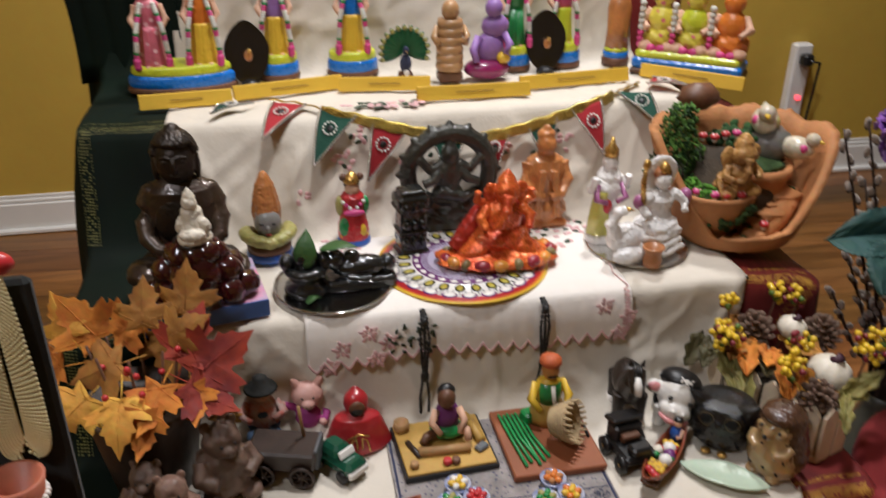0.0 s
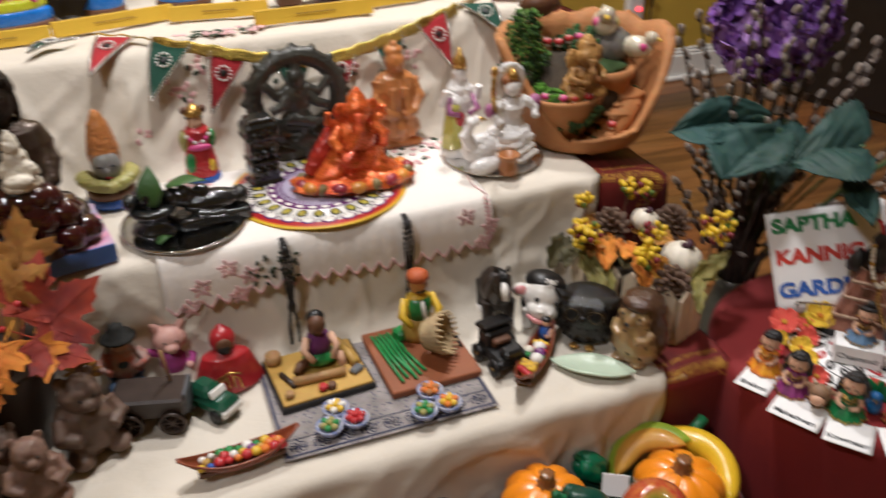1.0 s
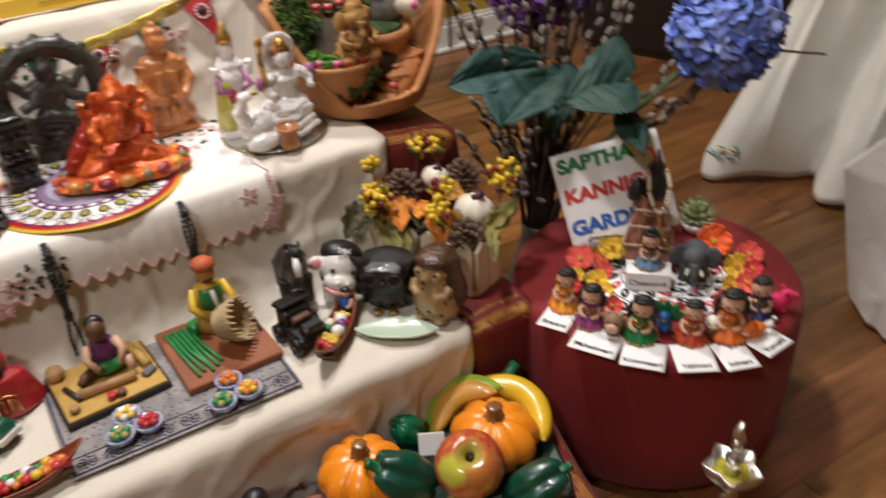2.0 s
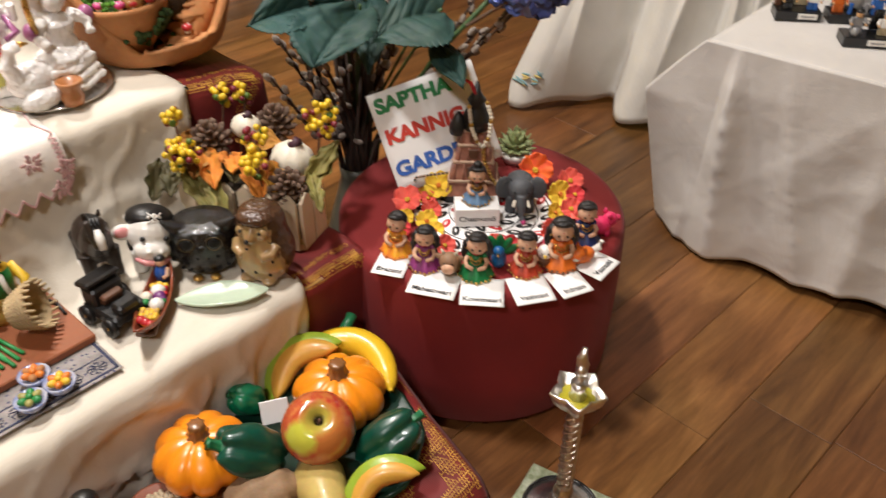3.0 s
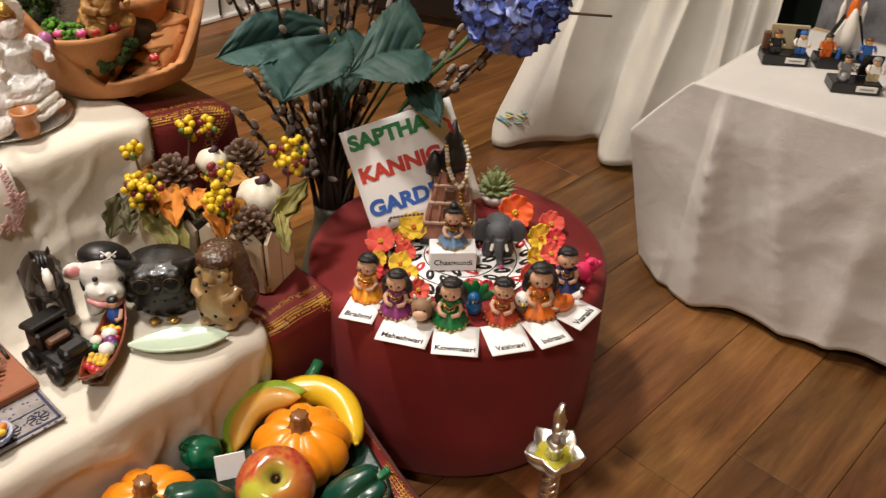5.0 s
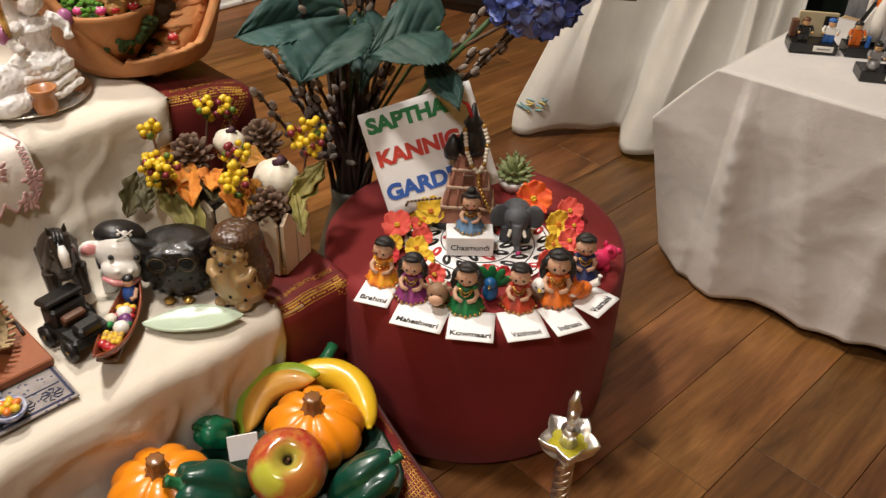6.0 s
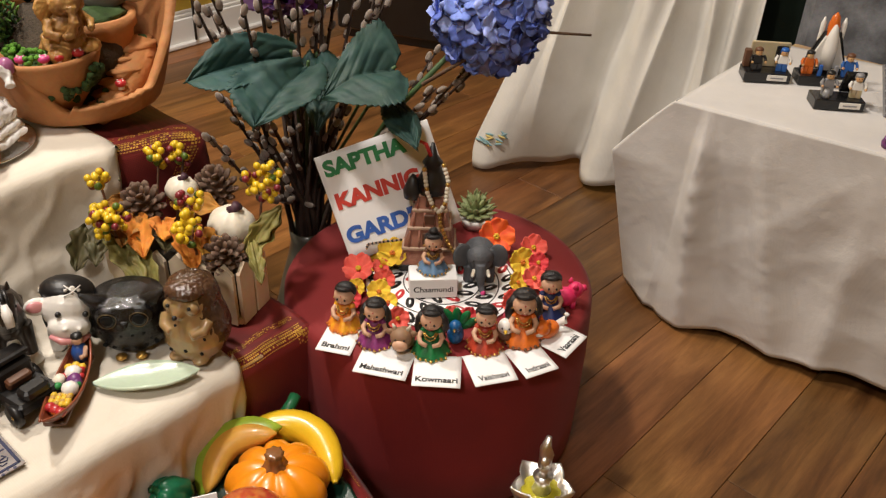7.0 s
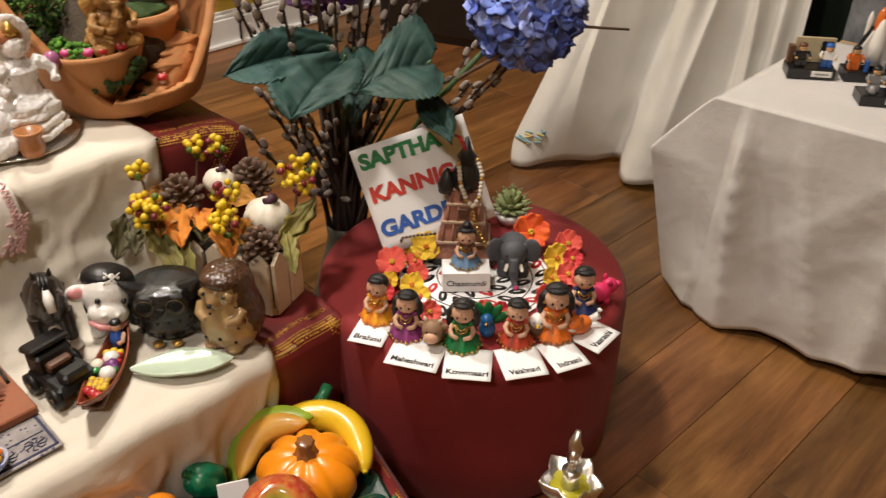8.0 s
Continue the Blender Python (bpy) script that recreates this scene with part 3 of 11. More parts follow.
# ---- low table with a white cloth ----
def table_cloth_shape(x0, x1, y0, y1, top, mat, seed=0.0):
    """A cloth over an oblong top, its spare corner standing out as a pointed fold."""
    def skew(x, y):
        return x + 0.09 * (y1 - y)

    def over(u, v):
        x, y = x0 + u * (x1 - x0), y0 + v * (y1 - y0)
        edge = min(1, min(u, 1 - u, v, 1 - v) * 14)
        return (skew(x, y), y, top - 0.0016 * (1 - edge) + 0.0012 * edge * (noise.noise((x * 9, y * 9, seed)) + crease(x * 9, y * 7, seed)))

    parts = (0.10, 0.14, 0.16, 0.36, 0.10, 0.14)

    def skirt(u, v):
        d = v ** 1.15
        if d < 0.30:
            f, g = 0.098 * (d / 0.30) ** 0.92, 0.007 * d / 0.30
        else:
            f, g = 0.098 - 0.033 * (d - 0.30) / 0.70, 0.007 + 0.062 * (d - 0.30) / 0.70
        ring = [(x1, y1), (x0 + 0.12, y1), (x0 + g, y1 + f), (x0 + 0.016 * d, y1 - 0.075 + 0.072 * d), (x0 + 0.02 * d, y0), (x1, y0), (x1, y1)]
        if d == 0:
            ring[1] = (x0 + 0.02, y1)
            ring[2] = (x0, y1)
        i, t = 0, u
        while i < 5 and t > parts[i]:
            t -= parts[i]
            i += 1
        k = min(1, t / parts[i])
        x, y = (p + (q - p) * k for p, q in zip(ring[i], ring[i + 1]))
        z = top - 0.0016 - (top - 0.0075 + 0.002 * math.sin(y * 33 + seed)) * d
        z += 0.022 * d * min(1, max(0, (y1 - y) / 0.35))
        if i in (2, 3):
            away = 1.0 if i == 3 else k
            x -= away * min(1, d * 6) * (0.003 + 0.016 * noise.noise((y * 5.0, d * 0.5, seed)) * d + 0.006 * crease(y * 5 + 0.6 * d, d * 0.4, 3.0) * d + 0.0050 * noise.noise((y * 14, d * 4, 5.0)) + 0.0016 * crease(y * 6 - 2.5 * d, d * 2.0, 6.0) + 0.0008 * crease(y * 14 + 4 * d, d * 6, 9.0))
            pleat = max(0.0, 1 - abs((y1 - 0.045 - y) / (0.012 + 0.045 * d) - 0.6))
            second = max(0.0, 1 - abs((y1 - 0.30 - y) / 0.06)) ** 2
            third = max(0.0, 1 - abs((y1 - 0.13 - 0.10 * d - y) / (0.02 + 0.035 * d))) ** 1.5
            sag = max(0.0, 1 - abs((y1 - 0.52 - 0.22 * d - y) / 0.05)) ** 1.5
            x -= away * (0.032 * pleat * min(1, d * 3) + 0.020 * second * d + 0.016 * third * min(1, d * 2) + 0.012 * sag * d)
            z += 0.004 * noise.noise((y * 11, d * 3, 1.0)) * d
        elif i == 1:
            x += 0.012 * d * math.sin(k * math.pi)
        return (skew(x, min(y, y1)) if y < y1 else x, y, max(0.004, z))

    s = Shape()
    s.sheet(over, 40, 90, mat, 0.0015)
    s.sheet(skirt, 260, 60, mat, 0.0015)
    return s


side_table = thing("low_side_table", pose(0, 0, 0), "low side table hidden under a white cloth", "table")
s = Shape()
s.box((1.465, -0.62, 0.3835), (0.33, 0.88, 0.02), paint("raw_pine", (0, 0, 0)))
part("tabletop", s, side_table)
for lx, ly in ((1.33, -0.24), (1.58, -0.24), (1.33, -1.0), (1.60, -1.0)):
    s = Shape()
    s.box((lx, ly, 0.186), (0.035, 0.035, 0.372), paint("raw_pine", (0, 0, 0)))
    part("leg", s, side_table)
solid("white_table_cloth", table_cloth_shape(1.222, 1.60, -1.1, -0.153, 0.397, WHITE_CLOTH, seed=2.0), pose(0, 0, 0),
      "plain white cotton cloth over a low table", "cloth")

# ---- tall draped table behind, its cloth reaching the floor ----
HEM = [(1.440, 0.425), (1.445, 0.385), (1.474, 0.350), (1.514, 0.321), (1.553, 0.293), (1.600, 0.265), (1.640, 0.235), (1.594, 0.205), (1.543, 0.172), (1.542, 0.140), (1.570, 0.096), (1.610, 0.065), (1.625, 0.03), (1.585, 0.0), (1.640, -0.03), (1.60, -0.055), (1.65, -0.08), (1.63, -0.10)]
hem_at = along(rounded(HEM))


def tall_drape(u, v):
    x, y = hem_at(u)
    k = 1 - v
    fold = min(1, max(0, (u - 0.10) / 0.2))
    tx = 1.735 + fold * (0.75 * (x - 1.62) + 0.010 * math.sin(u * 41))
    ty = 0.20 - 0.285 * u
    w = v ** 0.9
    x, y = x * (1 - w) + tx * w, y * (1 - w) + ty * w
    x += 0.008 * noise.noise((u * 8, v * 3, 1)) - (0.022 * crease(u * 3.4 + 0.3 * v, 0.5 * v, 2.0) + 0.006 * noise.noise((u * 12 + v, v * 3, 8.0))) * min(1, v * 4)
    corner = max(0.0, 1 - v / 0.08) ** 2 * max(0.0, 1 - u / 0.12)
    x, y = x + 0.010 * corner, y - 0.024 * corner
    return (x, y, 1.0 * v + (0.012 + 0.010 * math.sin(u * 14 + 2.0) ** 2) * k * (1 - min(1, max(0, 1 - u / 0.12)) * 0.7))


s = Shape()
s.sheet(tall_drape, 180, 60, DRAPE_CLOTH, 0.0016)
drape = solid("long_white_drape", s, pose(0, 0, 0), "long white cloth hanging in folds to the floor", "cloth")
s = Shape()
BLUE_THREAD, YELLOW_THREAD = paint("blue_thread", (0.25, 0.42, 0.46), 0.8), paint("yellow_thread", (0.7, 0.55, 0.2), 0.8)
rnd = random.Random(2)
for k in range(14):
    u, v = 0.015 + rnd.random() * 0.075, 0.055 + rnd.random() * 0.028
    p = tall_drape(u, v)
    s.ball((p[0] - 0.004, p[1] - 0.002, p[2]), (0.002, 0.013, 0.0028), rnd.choice((BLUE_THREAD, BLUE_THREAD, YELLOW_THREAD)), 8, 5, rot=(rnd.uniform(-40, 40), 0, 0))
part("embroidered_sprig", s, drape, "small blue and yellow embroidered sprig")

# ---- grey mottled panel behind the low table and dark things behind ----
GREY_SPECK = paint("grey_mottled_fabric", (0.15, 0.157, 0.175), 0.9, vary=0.55, grain=90, bump=0.4)
s = Shape()
s.box((0, 0, 0.45), (0.07, 1.0, 0.90), GREY_SPECK, bevel=0.02)
solid("grey_sofa_back", s, pose(1.724, -0.667, 0, 0, 0, 5.1), "mottled grey upholstered sofa back behind the table", "sofa")
BLACK_LACQUER = paint("black_lacquer", (0.010, 0.009, 0.009), 0.3, vary=0.3, coat=0.3)
cab = thing("black_cabinet", pose(2.08, 0.98, 0, 0, 0, 19), "black lacquered cabinet standing by the wall", "cabinet")
s = Shape()
s.box((0.1, 0, 0.35), (0.40, 0.72, 0.64), BLACK_LACQUER, bevel=0.006)
part("body", s, cab)
s = Shape()
s.box((0.1, 0, 0.015), (0.36, 0.68, 0.03), BLACK_LACQUER)
part("plinth", s, cab)
s = Shape()
s.box((0.1, 0, 0.685), (0.44, 0.76, 0.03), BLACK_LACQUER, bevel=0.006)
part("top", s, cab)
# added dark block: its colour gives the shade in the gap beside the drape
s = Shape()
s.box((0, 0, 0.3), (0.10, 0.16, 0.6), GREEN_CLOTH, bevel=0.02)
solid("dark_gap_block", s, pose(1.78, -0.10, 0), "tall dark block standing in for the shaded gap", "box")

# ---- power strip on the wall ----
WHITE_PLASTIC = paint("white_plastic", (0.72, 0.70, 0.68), 0.35, vary=0.08)
strip = thing("power_strip", pose(1.455, WALL_Y - 0.002, 0.20), "white upright power strip with a lit red switch", "power strip")
s = Shape()
s.box((0, -0.018, 0.11), (0.058, 0.034, 0.235), WHITE_PLASTIC, bevel=0.006)
part("housing", s, strip)
s = Shape()
s.box((0, -0.052, 0.185), (0.034, 0.034, 0.034), BLACK_PLASTIC, bevel=0.006)
s.tube([(0.0, -0.07, 0.185), (0.03, -0.075, 0.18), (0.045, -0.05, 0.10), (0.046, -0.04, 0.0), (0.05, -0.03, -0.18)], 0.004, BLACK_PLASTIC)
part("plug", s, strip, "black plug with a hanging lead")
led, nt, p = nodes_of("red_led")
p.inputs["Base Color"].default_value = (0.6, 0.01, 0.01, 1)
p.inputs["Emission Color"].default_value = (1, 0.05, 0.06, 1)
p.inputs["Emission Strength"].default_value = 4
s = Shape()
s.box((0.006, -0.037, 0.065), (0.016, 0.006, 0.012), led, bevel=0.001)
part("switch", s, strip, "glowing red rocker switch")


# ---- figurines on the middle tier ----
BRONZE = paint("dark_bronze", (0.034, 0.024, 0.018), 0.38, 0.55, vary=0.5, grain=80, bump=0.3, dark=(0.018, 0.014, 0.011))
BLACKSTONE = paint("polished_black_stone", (0.014, 0.015, 0.015), 0.22, vary=0.4, coat=0.5)
VERDIGRIS = paint("dark_patina", (0.052, 0.052, 0.043), 0.36, 0.25, vary=0.5, grain=90, bump=0.4, coat=0.3)
GARNET = paint("dark_red_glaze", (0.035, 0.005, 0.006), 0.12, vary=0.4, coat=1.0)
ORANGE_GLAZE = paint("orange_brown_glaze", (0.52, 0.205, 0.06), 0.3, vary=0.35, coat=0.5, grain=100, bump=0.4)
RED_ORANGE = paint("red_orange_metallic", (0.66, 0.16, 0.025), 0.28, 0.35, vary=0.5, dark=(0.50, 0.045, 0.015), coat=0.4, grain=110, bump=0.4)
IVORY = paint("ivory_resin", (0.72, 0.66, 0.54), 0.45, vary=0.15, grain=80)
SILVER_WHITE = paint("pearl_white_glaze", (0.88, 0.86, 0.84), 0.2, 0.0, vary=0.2, coat=0.6, grain=80, bump=0.4)
LEAF_YELLOW = paint("yellow_green_glaze", (0.36, 0.33, 0.10), 0.4, vary=0.3)
SKIN = paint("tan_clay", (0.62, 0.37, 0.24), 0.5, vary=0.10)
BLUE = paint("cobalt_paint", (0.03, 0.10, 0.42), 0.35, vary=0.2, coat=0.3)
RED = paint("red_paint", (0.48, 0.025, 0.03), 0.35, vary=0.2, coat=0.3)
GREEN = paint("green_paint", (0.03, 0.25, 0.06), 0.35, vary=0.25, coat=0.3)
YELLOW = paint("yellow_paint", (0.72, 0.47, 0.03), 0.4, vary=0.15)
PINKP = paint("hot_pink_paint", (0.62, 0.06, 0.24), 0.4, vary=0.2)
WHITE = paint("white_paint", (0.78, 0.75, 0.70), 0.35, vary=0.1, coat=0.2)
BLACK = paint("black_paint", (0.012, 0.011, 0.011), 0.4, vary=0.3)
BROWN = paint("brown_paint", (0.13, 0.055, 0.025), 0.5, vary=0.3)
GOLD = paint("gold_paint", (0.62, 0.38, 0.10), 0.28, 0.8, vary=0.25)
PURPLE = paint("purple_paint", (0.16, 0.035, 0.17), 0.4, vary=0.25)
ORANGE = paint("orange_paint", (0.70, 0.20, 0.02), 0.38, vary=0.2, coat=0.3)
GREYP = paint("grey_paint", (0.11, 0.115, 0.125), 0.5, vary=0.25)
TERRACOTTA = paint("terracotta", (0.46, 0.20, 0.066), 0.75, vary=0.25, grain=50, bump=0.5)
MOSS = paint("moss_green", (0.045, 0.09, 0.02), 0.95, vary=0.5, grain=160, bump=1.0)


def book():
    b = thing("book", pose(-0.217, 0.292, T2, 0, 0, 10), "pink and blue covered book lying flat", "book")
    s = Shape()
    s.box((0, 0, 0.012), (0.146, 0.116, 0.017), paint("book_pages", (0.62, 0.58, 0.5), 0.8), bevel=0.001)
    part("pages", s, b)
    for z in (0.0015, 0.0225):
        s = Shape()
        s.box((0, 0, z), (0.152, 0.122, 0.003), paint("book_cover", (0.60, 0.24, 0.36), 0.4, vary=0.5, grain=90, dark=(0.20, 0.40, 0.52)), bevel=0.001)
        part("cover", s, b)
    s = Shape()
    s.box((0, -0.0618, 0.012), (0.152, 0.002, 0.024), paint("book_spine", (0.06, 0.13, 0.36), 0.4), bevel=0.0008)
    part("spine", s, b)


def meditating_statue():
    s = Shape()
    PATINA = paint("worn_bronze_robe", (0.075, 0.050, 0.033), 0.34, 0.4, vary=0.7, grain=40, dark=(0.025, 0.016, 0.012), coat=0.15)
    s.ball((0, 0.0, 0.022), (0.068, 0.045, 0.026), BRONZE, 20, 10, lumps=0.15)
    for k in (-1, 1):
        s.ball((k * 0.052, -0.022, 0.022), (0.030, 0.030, 0.020), PATINA, 16, 10, lumps=0.1)
        s.ball((k * 0.036, 0.003, 0.131), (0.014, 0.014, 0.012), PATINA, 14, 10)
        s.tube([(k * 0.038, 0.003, 0.132), (k * 0.046, 0.002, 0.112), (k * 0.049, -0.004, 0.092), (k * 0.046, -0.022, 0.072), (k * 0.032, -0.036, 0.062), (k * 0.010, -0.043, 0.058)], [0.012, 0.0135, 0.0135, 0.012, 0.010, 0.008], PATINA, 14)
        for j in range(4):
            s.tube([(k * (0.042 - 0.004 * j), -0.008 - 0.003 * j, 0.122 - 0.004 * j), (k * (0.050 - 0.003 * j), -0.014, 0.096 - 0.008 * j), (k * (0.046 - 0.006 * j), -0.031, 0.072 - 0.006 * j)], 0.0020, PATINA, 6)
    s.lathe((0, 0.004, 0.03), [(0.040, 0), (0.042, 0.03), (0.045, 0.06), (0.050, 0.085), (0.046, 0.104), (0.030, 0.116), (0.017, 0.124), (0.015, 0.134)], PATINA, 28, oval=(1, 0.62))
    s.ball((-0.006, -0.020, 0.098), (0.028, 0.010, 0.034), BRONZE, 16, 10, rot=(0, 22, 0))
    s.ball((0, -0.002, 0.176), (0.0265, 0.028, 0.034), BRONZE, 22, 14)
    for k in (-1, 1):
        s.ball((k * 0.0265, 0.001, 0.166), (0.0045, 0.008, 0.020), BRONZE, 10, 8)
        s.ball((k * 0.0105, -0.0255, 0.180), (0.0068, 0.0035, 0.0030), BRONZE, 10, 6)
        s.tube([(k * 0.003, -0.0295, 0.1845), (k * 0.010, -0.0285, 0.1875), (k * 0.018, -0.0245, 0.1850)], 0.0014, BRONZE, 5)
    s.ball((0, -0.0295, 0.1745), (0.0038, 0.0055, 0.0105), BRONZE, 10, 8)
    s.ball((0, -0.0270, 0.1610), (0.0078, 0.0035, 0.0024), BRONZE, 10, 6)
    rows = 11
    for i in range(rows):
        th = 1.32 * (1 - i / rows) + 0.04
        n = max(1, int(30 * math.sin(th)))
        for j in range(n):
            a = j * math.tau / n + i * 0.3
            if math.sin(a) < -0.35 and th > 0.95:
                continue
            s.ball((0.0285 * math.sin(th) * math.cos(a), -0.002 + 0.0300 * math.sin(th) * math.sin(a), 0.180 + 0.035 * math.cos(th)), 0.0039, BRONZE, 6, 4)
    s.ball((0, 0, 0.214), (0.011, 0.011, 0.010), BRONZE, 12, 8, lumps=0.2)
    s.fuse(0.0014, 2, carve=0.0005, grain=140.0)
    solid("seated_statue", s, pose(-0.229, 0.322, T2 + 0.0245) @ Matrix.Scale(0.94, 4), "dark bronze seated meditating statue on a book", "statue")


def bead_heap():
    heap = thing("glazed_lotus_heap", pose(-0.213, 0.264, T2 + 0.0245), "dark red glossy heap of round petals on a book", "ornament")
    rnd = random.Random(3)
    for i in range(8):
        for k in range(3):
            s = Shape()
            a = i * 0.785 + k * 0.35
            r = (0.043, 0.032, 0.017)[k]
            s.ball((r * math.cos(a) * 1.25, r * math.sin(a) * 0.62, (0.0165, 0.042, 0.062)[k] + rnd.uniform(-0.003, 0.003)), rnd.uniform(0.016, 0.020), GARNET, 14, 9, lumps=0.2, seed=i)
            part("glazed_petal", s, heap)
    s = Shape()
    s.lathe((0, 0, 0), [(0.04, 0), (0.036, 0.05), (0.022, 0.074)], GARNET, 14)
    s.lathe((-0.004, 0.002, 0.072), [(0.018, 0), (0.024, 0.006), (0.022, 0.0095)], BRONZE, 18)
    part("core", s, heap)
    s = Shape()
    s.lathe((0, 0, 0), [(0.020, 0), (0.021, 0.004), (0.017, 0.012), (0.013, 0.030), (0.012, 0.040), (0.007, 0.045)], IVORY, 16, wobble=0.08, n=3)
    s.ball((0.0, -0.004, 0.050), (0.009, 0.009, 0.010), IVORY)
    s.lathe((0, -0.003, 0.056), [(0.008, 0), (0.005, 0.007), (0.001, 0.013)], IVORY, 10)
    s.ball((-0.012, -0.004, 0.024), (0.006, 0.006, 0.012), IVORY, rot=(0, 25, 0))
    s.ball((0.014, -0.006, 0.022), (0.007, 0.006, 0.011), IVORY, rot=(0, -30, 0))
    s.ball((0.0, -0.014, 0.012), (0.016, 0.009, 0.008), IVORY)
    s.fuse(0.0012, 2, carve=0.0012, grain=170.0)
    solid("ivory_figurine", s, pose(-0.213, 0.262, T2 + 0.1065), "small ivory seated figurine on the red heap", "figurine")


def leaf_saint():
    s = Shape()
    s.lathe((0, 0, 0), [(0.033, 0), (0.034, 0.006), (0.031, 0.012)], BLUE, 20)
    s.lathe((0, 0, 0.011), [(0.031, 0), (0.032, 0.008), (0.029, 0.012)], BROWN, 20)
    for k in range(9):
        a = -3.4 + k * 0.46
        s.ball((0.030 * math.cos(a), 0.024 * math.sin(a), 0.030 + 0.006 * abs(math.cos(a))), (0.017, 0.011, 0.009), LEAF_YELLOW, 10, 6, rot=(0, -10, math.degrees(a) + 70))
    s.ball((0, 0.002, 0.026), (0.032, 0.026, 0.010), LEAF_YELLOW, 16, 7)
    FACE = paint("grey_blue_glaze", (0.25, 0.24, 0.22), 0.3, vary=0.25, coat=0.4)
    s.lathe((0, 0.004, 0.030), [(0.014, 0), (0.018, 0.022), (0.020, 0.042), (0.017, 0.060), (0.013, 0.078), (0.007, 0.092), (0.003, 0.098)], ORANGE_GLAZE, 20, wobble=0.08, n=9)
    s.ball((0.001, -0.008, 0.054), (0.019, 0.016, 0.023), FACE, 16, 10)
    for k in (-1, 1):
        s.ball((0.001 + k * 0.008, -0.0215, 0.058), (0.004, 0.002, 0.0018), BLACK, 8, 5)
    s.ball((0.001, -0.024, 0.051), (0.003, 0.004, 0.006), FACE, 8, 6)
    s.ball((0.001, -0.022, 0.042), (0.005, 0.002, 0.0018), RED, 8, 5)
    for k in range(5):
        s.ball((0.0, 0.001, 0.076 + 0.011 * k), (0.0165 - 0.0026 * k, 0.0155 - 0.0026 * k, 0.0052), ORANGE_GLAZE, 14, 6, rot=(8 - 6 * (k % 3), 7 * (k % 2) - 3, 0), lumps=0.25, seed=k)
    s.fuse(0.0012, 3, only=(ORANGE_GLAZE, LEAF_YELLOW), carve=0.0010, grain=160.0)
    solid("ascetic_head_bust", s, pose(-0.128, 0.415, T2), "grey-faced bust with orange piled hair on yellow leaf", "figurine")


def painted_doll():
    s = Shape()
    s.lathe((0, 0, 0), [(0.025, 0), (0.025, 0.007), (0.022, 0.011)], BLUE, 18)
    s.lathe((0, 0, 0.010), [(0.023, 0), (0.022, 0.02), (0.016, 0.045), (0.017, 0.065), (0.008, 0.075)], RED, 16)
    s.ball((-0.012, -0.012, 0.030), (0.010, 0.008, 0.016), GREEN)
    s.ball((0.010, -0.014, 0.025), (0.008, 0.007, 0.012), YELLOW)
    s.ball((0.0, -0.018, 0.055), (0.016, 0.005, 0.005), PINKP)
    s.ball((-0.018, 0, 0.06), (0.007, 0.008, 0.016), LEAF_YELLOW)
    s.ball((0.018, 0, 0.06), (0.006, 0.008, 0.014), GREEN)
    s.ball((0, -0.002, 0.086), (0.011, 0.011, 0.012), SKIN)
    s.ball((0, 0.003, 0.093), (0.012, 0.010, 0.010), BLACK)
    for k in (-1, 1):
        s.ball((k * 0.012, 0, 0.104), (0.006, 0.006, 0.006), BROWN, 8, 6)
    s.lathe((0, 0, 0.096), [(0.012, 0), (0.013, 0.004), (0.009, 0.009), (0.004, 0.016)], GOLD, 12)
    for k in range(7):
        s.ball((-0.015 + 0.005 * k, -0.017 + 0.0006 * (k - 3) ** 2, 0.070 - 0.004 * (3 - abs(k - 3))), 0.0032, (WHITE, PINKP)[k % 2], 7, 5)
        s.ball((-0.018 + 0.006 * k, -0.018 + 0.0009 * (k - 3) ** 2, 0.016), 0.0034, (YELLOW, GREEN)[k % 2], 7, 5)
    s.fuse(0.0011, 2, only=(RED, GREEN, LEAF_YELLOW), carve=0.0012, grain=170.0)
    solid("painted_doll", s, pose(-0.004, 0.435, T2), "small red and green painted figurine on blue base", "figurine")


